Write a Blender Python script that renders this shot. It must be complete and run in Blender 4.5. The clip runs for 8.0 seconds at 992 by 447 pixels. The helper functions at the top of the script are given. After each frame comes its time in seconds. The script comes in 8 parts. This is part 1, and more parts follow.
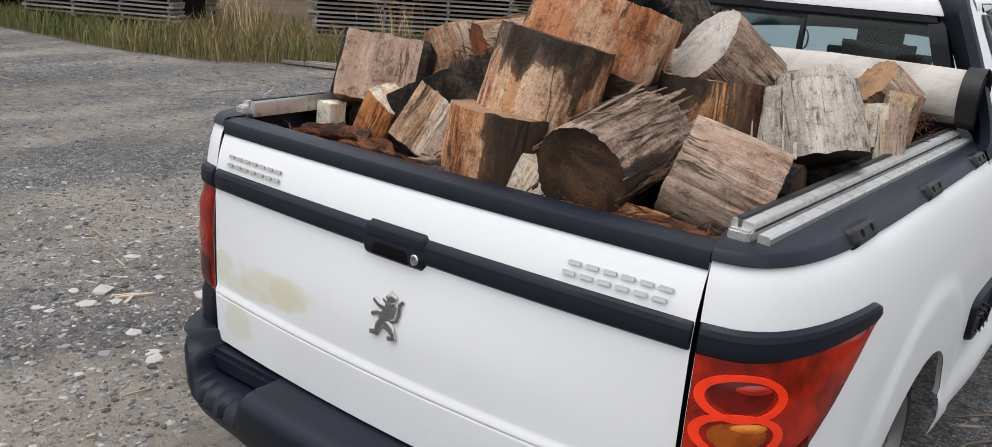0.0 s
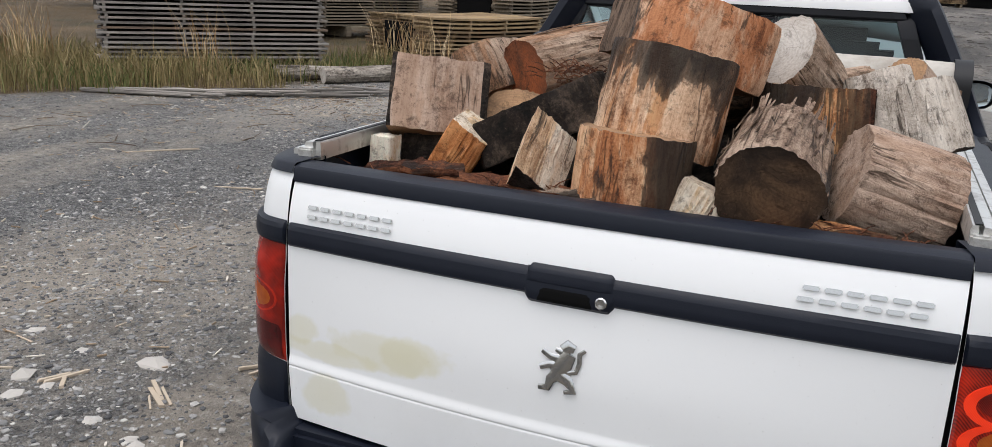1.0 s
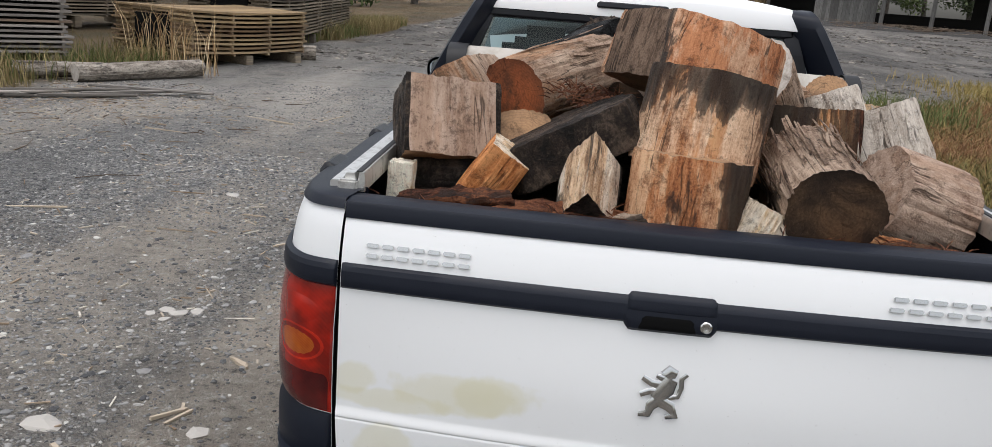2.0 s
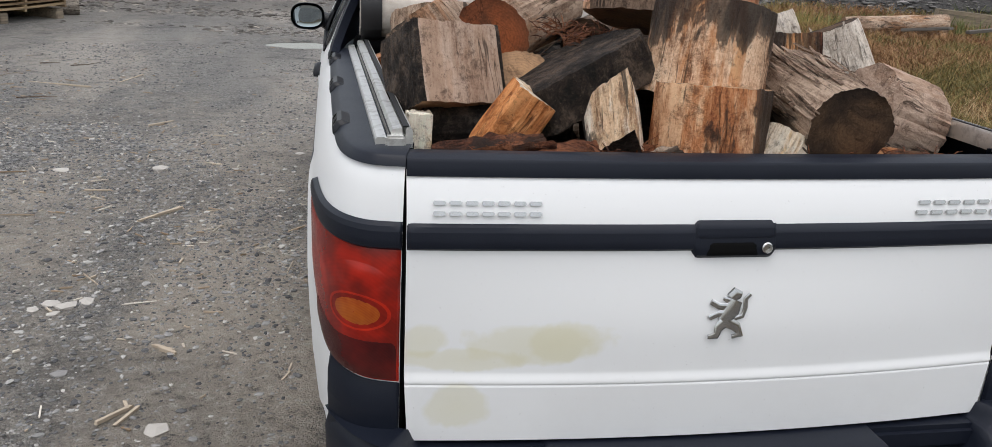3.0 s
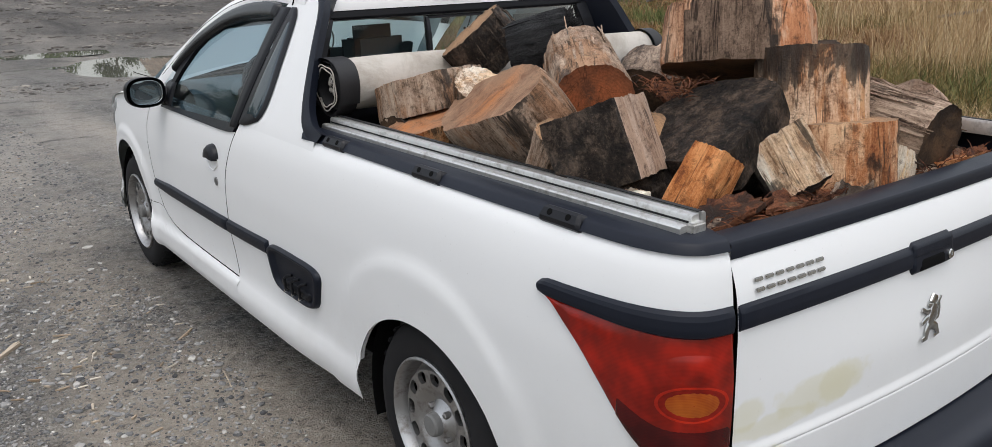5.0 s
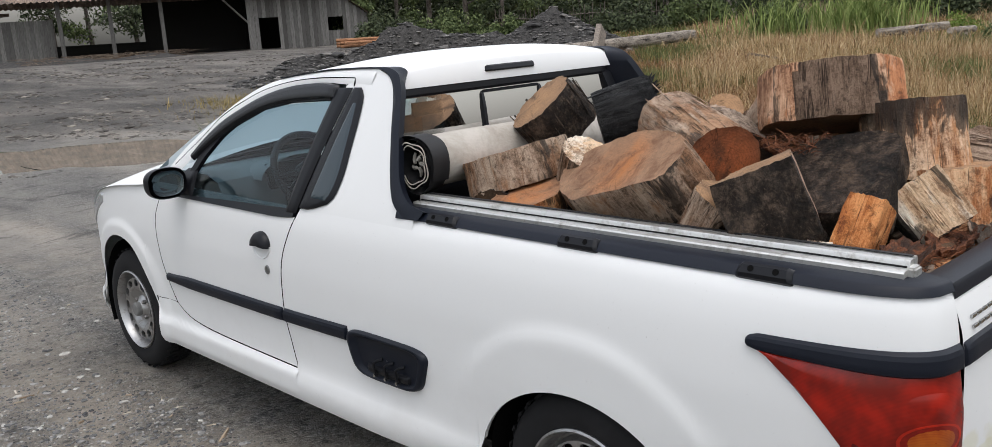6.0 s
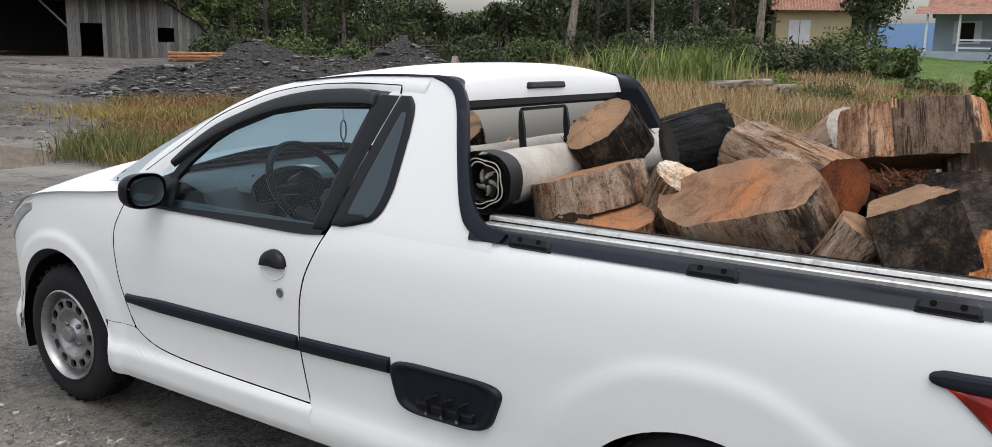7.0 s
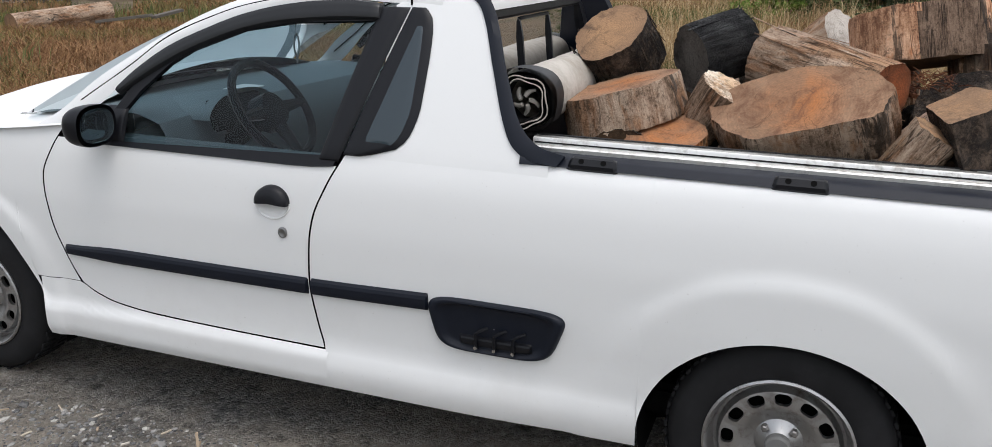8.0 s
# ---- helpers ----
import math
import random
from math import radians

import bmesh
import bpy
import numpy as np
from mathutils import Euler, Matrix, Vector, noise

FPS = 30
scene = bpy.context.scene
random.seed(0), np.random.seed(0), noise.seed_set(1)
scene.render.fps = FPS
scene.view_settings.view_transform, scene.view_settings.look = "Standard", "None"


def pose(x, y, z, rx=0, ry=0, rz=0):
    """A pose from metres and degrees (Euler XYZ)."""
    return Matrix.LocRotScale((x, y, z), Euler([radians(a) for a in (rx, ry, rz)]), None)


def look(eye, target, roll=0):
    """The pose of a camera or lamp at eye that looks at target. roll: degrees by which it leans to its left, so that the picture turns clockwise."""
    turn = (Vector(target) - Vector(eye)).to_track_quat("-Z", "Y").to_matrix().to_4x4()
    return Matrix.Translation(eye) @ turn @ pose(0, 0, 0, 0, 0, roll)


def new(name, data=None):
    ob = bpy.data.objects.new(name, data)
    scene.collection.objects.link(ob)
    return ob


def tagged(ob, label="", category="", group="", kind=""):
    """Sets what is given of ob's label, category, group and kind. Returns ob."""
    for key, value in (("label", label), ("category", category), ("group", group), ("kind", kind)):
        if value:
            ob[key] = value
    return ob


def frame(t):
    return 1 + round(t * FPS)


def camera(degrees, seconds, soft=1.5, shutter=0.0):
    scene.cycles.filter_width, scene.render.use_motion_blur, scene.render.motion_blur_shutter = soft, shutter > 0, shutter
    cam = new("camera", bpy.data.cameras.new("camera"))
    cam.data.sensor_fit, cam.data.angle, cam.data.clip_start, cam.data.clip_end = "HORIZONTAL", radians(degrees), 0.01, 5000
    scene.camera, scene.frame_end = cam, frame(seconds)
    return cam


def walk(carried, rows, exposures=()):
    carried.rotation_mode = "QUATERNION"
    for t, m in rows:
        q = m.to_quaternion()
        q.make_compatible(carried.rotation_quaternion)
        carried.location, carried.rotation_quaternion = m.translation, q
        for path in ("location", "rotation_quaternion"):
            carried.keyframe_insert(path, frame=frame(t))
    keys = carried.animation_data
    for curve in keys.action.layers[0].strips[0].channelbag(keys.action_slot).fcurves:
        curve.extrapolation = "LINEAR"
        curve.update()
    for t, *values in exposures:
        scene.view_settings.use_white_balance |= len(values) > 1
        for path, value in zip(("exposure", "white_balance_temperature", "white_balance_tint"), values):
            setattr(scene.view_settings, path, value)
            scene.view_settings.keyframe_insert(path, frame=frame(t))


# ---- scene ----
cam = camera(58.6, 8.0, soft=0.6)
PATH = [
    (0, (1.199, -1.285, 1.421), (0.049, 0.245, 0.842), 4.1),
    (0.5, (0.844, -1.497, 1.424), (0.027, 0.246, 0.88), 3.3),
    (1, (0.451, -1.53, 1.395), (-0.273, 0.255, 0.857), 2.5),
    (1.2, (0.302, -1.53, 1.419), (-0.273, 0.3, 0.849), 3.5),
    (2.3, (-0.392, -1.653, 1.406), (-0.451, 0.28, 0.899), 2.8),
    (2.5, (-0.486, -1.584, 1.373), (-0.478, 0.338, 0.818), 1.6),
    (3, (-0.79, -1.572, 1.379), (-0.428, 0.298, 0.768), 3.0),
    (3.5, (-1.077, -1.51, 1.414), (-0.639, 0.328, 0.757), 1.1),
    (4, (-1.37, -1.275, 1.416), (-0.805, 0.512, 0.716), 0.8),
    (4.2, (-1.514, -1.253, 1.433), (-0.712, 0.479, 0.835), 0.3),
    (5.3, (-2.092, -0.825, 1.516), (-0.862, 0.652, 0.963), -0.6),
    (5.5, (-2.224, -0.737, 1.505), (-0.896, 0.674, 1.009), -0.6),
    (6, (-2.464, -0.514, 1.535), (-1.085, 0.865, 1.093), -3.3),
    (6.5, (-2.587, -0.144, 1.494), (-1.155, 1.2, 1.113), -2.6),
    (7, (-2.788, 0.182, 1.487), (-1.148, 1.261, 1.106), 1.2),
    (7.5, (-2.922, 0.514, 1.538), (-1.163, 1.387, 1.156), -1.5),
    (8, (-2.956, 0.858, 1.508), (-1.162, 1.512, 0.915), 0.9),
]
walk(cam, [(t, look(eye, target, roll)) for t, eye, target, roll in PATH], [(0.0, 0.0, 6380, 12), (3.0, -0.10, 6370, 11), (8.0, -0.06, 6390, 11)])


# ---------- world and light: overcast day ----------
world = bpy.data.worlds.new("world")
scene.world = world
world.use_nodes = True
wn, wl = world.node_tree.nodes, world.node_tree.links
sky = wn.new("ShaderNodeTexSky")
sky.sky_type = "NISHITA"
sky.sun_disc = False
sky.sun_elevation, sky.sun_rotation = radians(74), radians(215)
sky.air_density, sky.dust_density = 1.6, 4.0
grey = wn.new("ShaderNodeHueSaturation")
grey.inputs["Saturation"].default_value = 0.30
wl.new(sky.outputs[0], grey.inputs["Color"])
wl.new(grey.outputs[0], wn["Background"].inputs[0])
wn["Background"].inputs[1].default_value = 0.235
sun_data = bpy.data.lights.new("sun", "SUN")
sun_data.energy, sun_data.angle, sun_data.color = 0.52, radians(50), (1.0, 0.985, 0.965)
sun = new("sun", sun_data)
sun.matrix_world = look((0, 0, 20), (-0.70, 0.22, 19.28))


# ---------- material helpers ----------
def base_mat(name, color, rough=0.5, metal=0.0, spec=0.5, coat=0.0):
    m = bpy.data.materials.new(name)
    m.use_nodes = True
    b = m.node_tree.nodes["Principled BSDF"]
    b.inputs["Base Color"].default_value = (*color, 1)
    b.inputs["Roughness"].default_value = rough
    b.inputs["Metallic"].default_value = metal
    b.inputs["Specular IOR Level"].default_value = spec
    b.inputs["Coat Weight"].default_value = coat
    return m, m.node_tree.nodes, m.node_tree.links, b


def coords(n, l, scale=(1, 1, 1), kind="Object", turn=(0, 0, 0)):
    c, mp = n.new("ShaderNodeTexCoord"), n.new("ShaderNodeMapping")
    mp.inputs["Scale"].default_value = scale
    mp.inputs["Rotation"].default_value = turn
    l.new(c.outputs[kind], mp.inputs[0])
    return mp.outputs[0]


def noise_tex(n, l, vec, scale, detail=4.0, rough=0.55, distort=0.0):
    t = n.new("ShaderNodeTexNoise")
    t.inputs["Scale"].default_value, t.inputs["Detail"].default_value = scale, detail
    t.inputs["Roughness"].default_value, t.inputs["Distortion"].default_value = rough, distort
    l.new(vec, t.inputs["Vector"])
    return t.outputs["Fac"]


def ramp(n, l, fac, stops):
    r = n.new("ShaderNodeValToRGB")
    e = r.color_ramp.elements
    while len(e) < len(stops):
        e.new(0.5)
    for el, (p, c) in zip(e, stops):
        el.position = p
        el.color = (*c, 1) if len(c) == 3 else c
    l.new(fac, r.inputs[0])
    return r.outputs[0]


def mixc(n, l, fac, a, b, mode="MIX"):
    m = n.new("ShaderNodeMix")
    m.data_type, m.blend_type = "RGBA", mode
    for sock, v in ((m.inputs[0], fac), (m.inputs[6], a), (m.inputs[7], b)):
        if isinstance(v, bpy.types.NodeSocket):
            l.new(v, sock)
        elif isinstance(v, (int, float)):
            sock.default_value = v
        else:
            sock.default_value = (*v, 1)
    return m.outputs[2]


def math_node(n, l, op, a, b=None):
    m = n.new("ShaderNodeMath")
    m.operation = op
    for sock, v in zip(m.inputs, (a, b)):
        if isinstance(v, bpy.types.NodeSocket):
            l.new(v, sock)
        elif v is not None:
            sock.default_value = v
    return m.outputs[0]


def bump(n, l, b, height, strength=0.3, dist=0.01):
    k = n.new("ShaderNodeBump")
    k.inputs["Strength"].default_value, k.inputs["Distance"].default_value = strength, dist
    l.new(height, k.inputs["Height"])
    l.new(k.outputs[0], b.inputs["Normal"])


BLACK, WHITE = (0, 0, 0), (1, 1, 1)


def paint_mat(name, stains=False):
    """White car paint with a little road dust, and yellowed patches on the tailgate."""
    m, n, l, b = base_mat(name, (0.77, 0.775, 0.77), 0.42, spec=0.28, coat=0.10)
    b.inputs["Coat Roughness"].default_value = 0.2
    v = coords(n, l)
    dust = ramp(n, l, noise_tex(n, l, v, 3.0, 6, 0.7), [(0.45, BLACK), (0.9, WHITE)])
    sep = n.new("ShaderNodeSeparateXYZ")
    l.new(v, sep.inputs[0])
    low = n.new("ShaderNodeMapRange")
    low.inputs[1].default_value, low.inputs[2].default_value = 0.75, 0.22
    l.new(sep.outputs[2], low.inputs[0])
    grime = math_node(n, l, "MULTIPLY", dust, math_node(n, l, "MULTIPLY", low.outputs[0], 0.30))
    col = mixc(n, l, grime, (0.77, 0.775, 0.77), (0.42, 0.38, 0.33))
    col = mixc(n, l, ramp(n, l, noise_tex(n, l, v, 160, 2), [(0.72, BLACK), (0.78, (0.35, 0.35, 0.35))]), col, (0.3, 0.28, 0.25))
    if stains:
        for cx, cz, rx, rz in ((-0.40, 0.622, 0.16, 0.050), (-0.33, 0.628, 0.10, 0.050), (-0.615, 0.628, 0.05, 0.045), (-0.54, 0.588, 0.14, 0.030), (-0.545, 0.486, 0.078, 0.058)):
            d = n.new("ShaderNodeVectorMath")
            d.operation = "SUBTRACT"
            l.new(v, d.inputs[0])
            d.inputs[1].default_value = (cx, 0, cz)
            sc = n.new("ShaderNodeVectorMath")
            sc.operation = "MULTIPLY"
            l.new(d.outputs[0], sc.inputs[0])
            sc.inputs[1].default_value = (1 / rx, 0, 1 / rz)
            ln = n.new("ShaderNodeVectorMath")
            ln.operation = "LENGTH"
            l.new(sc.outputs[0], ln.inputs[0])
            wob = math_node(n, l, "ADD", ln.outputs["Value"], math_node(n, l, "MULTIPLY", noise_tex(n, l, v, 14, 3), 0.9))
            shift = n.new("ShaderNodeMath")
            shift.operation = "MULTIPLY"
            l.new(wob, shift.inputs[0])
            shift.inputs[1].default_value = 0.72
            blot = ramp(n, l, shift.outputs[0], [(0.0, (0.5,) * 3), (0.86, (0.38,) * 3), (1.0, BLACK)])
            col = mixc(n, l, blot, col, (0.62, 0.58, 0.36))
    l.new(col, b.inputs["Base Color"])
    l.new(mixc(n, l, grime, (0.40,) * 3, (0.7,) * 3), b.inputs["Roughness"])
    return m


def plastic_mat(name, color, rough=0.5, grain=350, wear=0.25):
    m, n, l, b = base_mat(name, color, rough, spec=0.26)
    v = coords(n, l)
    w = ramp(n, l, noise_tex(n, l, v, 9, 6, 0.7), [(0.45, BLACK), (0.75, (wear,) * 3)])
    l.new(mixc(n, l, w, color, tuple(min(1, c * 1.9 + 0.008) for c in color)), b.inputs["Base Color"])
    l.new(mixc(n, l, w, (rough,) * 3, (min(1, rough + 0.3),) * 3), b.inputs["Roughness"])
    bump(n, l, b, noise_tex(n, l, v, grain, 2), 0.12, 0.002)
    return m


def metal_mat(name, color, rough, spots=0.0):
    m, n, l, b = base_mat(name, color, rough, 1.0)
    v = coords(n, l)
    w = ramp(n, l, noise_tex(n, l, v, 26, 7, 0.7), [(0.5, BLACK), (0.72, (spots,) * 3)])
    l.new(mixc(n, l, w, color, (0.16, 0.12, 0.09)), b.inputs["Base Color"])
    l.new(mixc(n, l, w, (rough,) * 3, (0.75,) * 3), b.inputs["Roughness"])
    return m


def glass_mat(name, tint=(0.80, 0.87, 0.86), gloss=0.03, ior=1.42):
    m = bpy.data.materials.new(name)
    m.use_nodes = True
    n, l = m.node_tree.nodes, m.node_tree.links
    n.remove(n["Principled BSDF"])
    tr, gl, mx, fr = (n.new("ShaderNode" + k) for k in ("BsdfTransparent", "BsdfGlossy", "MixShader", "Fresnel"))
    tr.inputs[0].default_value = (*tint, 1)
    gl.inputs["Roughness"].default_value = gloss
    fr.inputs["IOR"].default_value = ior
    l.new(fr.outputs[0], mx.inputs[0])
    l.new(tr.outputs[0], mx.inputs[1])
    l.new(gl.outputs[0], mx.inputs[2])
    l.new(mx.outputs[0], n["Material Output"].inputs[0])
    return m


def lens_mat(name, color, dark, cell=90.0, ribs=0.12):
    """Ribbed translucent plastic of a lamp; its blotches put the play of light into the colour."""
    m, n, l, b = base_mat(name, color, 0.2, spec=0.35, coat=0.12)
    b.inputs["Coat Roughness"].default_value = 0.05
    v = coords(n, l)
    w = n.new("ShaderNodeTexWave")
    w.wave_type, w.bands_direction = "BANDS", "DIAGONAL"
    w.inputs["Scale"].default_value = cell
    l.new(v, w.inputs["Vector"])
    f = math_node(n, l, "MULTIPLY", w.outputs["Fac"], ribs)
    g = math_node(n, l, "ADD", f, math_node(n, l, "MULTIPLY", noise_tex(n, l, v, 11, 3), 0.8))
    l.new(ramp(n, l, g, [(0.33, dark), (0.56, color)]), b.inputs["Base Color"])
    return m


def wood_mat(name, light, mid, dark, stain=(0.013, 0.0105, 0.009), stained=0.35, rough=0.85, depth=0.5, band=0.0, accent=None, flank=0.0):
    """Weathered wood with the grain along local z: mottling, fibres, sparse cracks, dirt and wet black stains; band
    draws the black to one end, flank to one side.
    """
    m, n, l, b = base_mat(name, mid, rough, spec=0.2)
    info = n.new("ShaderNodeObjectInfo")
    rnd = n.new("ShaderNodeCombineXYZ")
    for k in range(3):
        l.new(math_node(n, l, "MULTIPLY", info.outputs["Random"], 17.0 + 9 * k), rnd.inputs[k])

    def shifted(squeeze):
        sh = n.new("ShaderNodeVectorMath")
        sh.operation = "ADD"
        l.new(coords(n, l, (1, 1, squeeze)), sh.inputs[0])
        l.new(rnd.outputs[0], sh.inputs[1])
        return sh.outputs[0]

    def weighed(*pairs):
        total = None
        for sock, w in pairs:
            term = math_node(n, l, "MULTIPLY", sock, w)
            total = term if total is None else math_node(n, l, "ADD", total, term)
        return total

    along_grain, third, full = shifted(0.07), shifted(0.30), shifted(1.0)
    grain = noise_tex(n, l, shifted(0.13), 60, 6, 0.70, 0.6)
    fibre = noise_tex(n, l, along_grain, 260, 3, 0.7)
    broad = noise_tex(n, l, third, 6.5, 4, 0.6, 0.5)
    mottle = noise_tex(n, l, shifted(0.55), 24, 8, 0.75, 0.4)
    pores = noise_tex(n, l, full, 170, 5, 0.75)
    mixed = weighed((grain, 0.20), (broad, 0.30), (mottle, 0.24), (fibre, 0.10), (pores, 0.16))
    col = ramp(n, l, mixed, [(0.43, dark), (0.48, mid), (0.535, light), (0.60, tuple(min(0.85, 1.2 * c) for c in light))])
    if accent:
        col = mixc(n, l, ramp(n, l, noise_tex(n, l, third, 9, 6, 0.7, 0.3), [(0.50, BLACK), (0.57, (0.85,) * 3)]), col, accent, "MULTIPLY")
    crack = math_node(n, l, "ABSOLUTE", math_node(n, l, "SUBTRACT", noise_tex(n, l, along_grain, 13, 4, 0.6, 0.3), 0.5))
    where = ramp(n, l, noise_tex(n, l, full, 7, 2), [(0.46, BLACK), (0.54, WHITE)])
    line = math_node(n, l, "MULTIPLY", ramp(n, l, crack, [(0.0025, (0.85,) * 3), (0.010, BLACK)]), where)
    col = mixc(n, l, line, col, tuple(0.3 * c for c in dark))
    dirt = ramp(n, l, noise_tex(n, l, full, 30, 9, 0.82, 0.3), [(0.52, BLACK), (0.62, (0.75,) * 3)])
    col = mixc(n, l, dirt, col, tuple(0.5 * c for c in dark))
    blot = weighed((noise_tex(n, l, third, 7.5, 7, 0.62, 0.5), 0.86), (grain, 0.14))
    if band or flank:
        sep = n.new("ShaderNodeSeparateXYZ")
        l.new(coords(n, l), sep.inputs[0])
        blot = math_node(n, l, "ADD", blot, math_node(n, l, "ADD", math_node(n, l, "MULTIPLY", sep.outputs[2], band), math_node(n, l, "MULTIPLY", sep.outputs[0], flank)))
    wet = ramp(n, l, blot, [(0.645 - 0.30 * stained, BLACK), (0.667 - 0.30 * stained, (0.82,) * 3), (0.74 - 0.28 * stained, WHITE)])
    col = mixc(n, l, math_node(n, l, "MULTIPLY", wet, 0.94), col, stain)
    l.new(col, b.inputs["Base Color"])
    l.new(mixc(n, l, wet, (rough,) * 3, (0.55,) * 3), b.inputs["Roughness"])
    h = weighed((grain, 0.7), (mottle, 0.8), (pores, 0.5), (line, -0.5))
    bump(n, l, b, h, min(1.0, depth * 1.5), 0.012)
    return m


def mud_mat(name, low, mid, high):
    """Wet rotten bark caked with mud: lumps, crumbs and a few pale fibres."""
    m, n, l, b = base_mat(name, mid, 0.8, spec=0.3)
    info = n.new("ShaderNodeObjectInfo")
    sh = n.new("ShaderNodeVectorMath")
    sh.operation = "ADD"
    l.new(coords(n, l), sh.inputs[0])
    l.new(math_node(n, l, "MULTIPLY", info.outputs["Random"], 31.0), sh.inputs[1])
    lumps = noise_tex(n, l, sh.outputs[0], 26, 9, 0.78, 0.4)
    crumbs = noise_tex(n, l, sh.outputs[0], 120, 5, 0.75)
    patch_n = noise_tex(n, l, sh.outputs[0], 7, 4, 0.6)
    f = math_node(n, l, "ADD", math_node(n, l, "MULTIPLY", lumps, 0.5), math_node(n, l, "ADD", math_node(n, l, "MULTIPLY", crumbs, 0.2), math_node(n, l, "MULTIPLY", patch_n, 0.3)))
    col = ramp(n, l, f, [(0.42, low), (0.50, mid), (0.60, high)])
    col = mixc(n, l, ramp(n, l, crumbs, [(0.64, BLACK), (0.72, (0.6,) * 3)]), col, tuple(min(0.6, 2.2 * c) for c in high))
    l.new(col, b.inputs["Base Color"])
    l.new(mixc(n, l, ramp(n, l, patch_n, [(0.45, BLACK), (0.6, WHITE)]), (0.9,) * 3, (0.5,) * 3), b.inputs["Roughness"])
    bump(n, l, b, math_node(n, l, "ADD", lumps, math_node(n, l, "MULTIPLY", crumbs, 0.5)), 1.0, 0.040)
    return m


def end_mat(name, heart, rim, ringed=0.35, stain=(0.05, 0.035, 0.025), stained=0.2):
    """Sawn end of a log: faint rings about local z, saw marks, a darker rim, cracks, torn fibres and stains."""
    m, n, l, b = base_mat(name, heart, 0.88, spec=0.18)
    info = n.new("ShaderNodeObjectInfo")
    v = coords(n, l)
    sep = n.new("ShaderNodeSeparateXYZ")
    l.new(v, sep.inputs[0])
    flat = n.new("ShaderNodeCombineXYZ")
    l.new(sep.outputs[0], flat.inputs[0])
    l.new(sep.outputs[1], flat.inputs[1])
    ln = n.new("ShaderNodeVectorMath")
    ln.operation = "LENGTH"
    l.new(flat.outputs[0], ln.inputs[0])
    wob = noise_tex(n, l, v, 9, 4, 0.6)
    r = math_node(n, l, "ADD", ln.outputs["Value"], math_node(n, l, "MULTIPLY", wob, 0.05))
    rings = math_node(n, l, "SINE", math_node(n, l, "MULTIPLY", r, 760.0))
    sh = n.new("ShaderNodeVectorMath")
    sh.operation = "ADD"
    l.new(v, sh.inputs[0])
    l.new(info.outputs["Random"], sh.inputs[1])
    tone = ramp(n, l, r, [(0.07, heart), (0.12, tuple(0.5 * (a + c) for a, c in zip(heart, rim))), (0.16, rim)])
    tone = mixc(n, l, ramp(n, l, noise_tex(n, l, sh.outputs[0], 6.5, 6, 0.65, 0.6), [(0.42, BLACK), (0.60, (0.75,) * 3)]), tone, tuple(0.75 * c for c in rim))
    fine = noise_tex(n, l, sh.outputs[0], 120, 7, 0.8)
    tone = mixc(n, l, ramp(n, l, fine, [(0.38, (0.35,) * 3), (0.5, BLACK)]), tone, tuple(0.4 * c for c in rim))
    tone = mixc(n, l, ramp(n, l, fine, [(0.54, BLACK), (0.68, (0.25,) * 3)]), tone, tuple(min(0.8, 1.5 * c + 0.03) for c in heart))
    lines = math_node(n, l, "MULTIPLY", math_node(n, l, "ADD", rings, 1.0), ringed * 0.28)
    col = mixc(n, l, lines, tone, tuple(0.45 * c for c in rim))
    crack = math_node(n, l, "ABSOLUTE", math_node(n, l, "SUBTRACT", noise_tex(n, l, sh.outputs[0], 8, 3, 0.5, 1.0), 0.5))
    line = ramp(n, l, crack, [(0.002, (0.45,) * 3), (0.008, BLACK)])
    col = mixc(n, l, line, col, tuple(0.18 * c for c in rim))
    blot = ramp(n, l, noise_tex(n, l, sh.outputs[0], 10, 8, 0.75, 0.8), [(0.58 - 0.2 * stained, BLACK), (0.74 - 0.2 * stained, WHITE)])
    col = mixc(n, l, math_node(n, l, "MULTIPLY", blot, 0.8), col, stain)
    l.new(col, b.inputs["Base Color"])
    h = math_node(n, l, "ADD", math_node(n, l, "MULTIPLY", wob, 0.8), fine)
    bump(n, l, b, math_node(n, l, "SUBTRACT", h, math_node(n, l, "MULTIPLY", line, 0.5)), 0.35, 0.006)
    return m


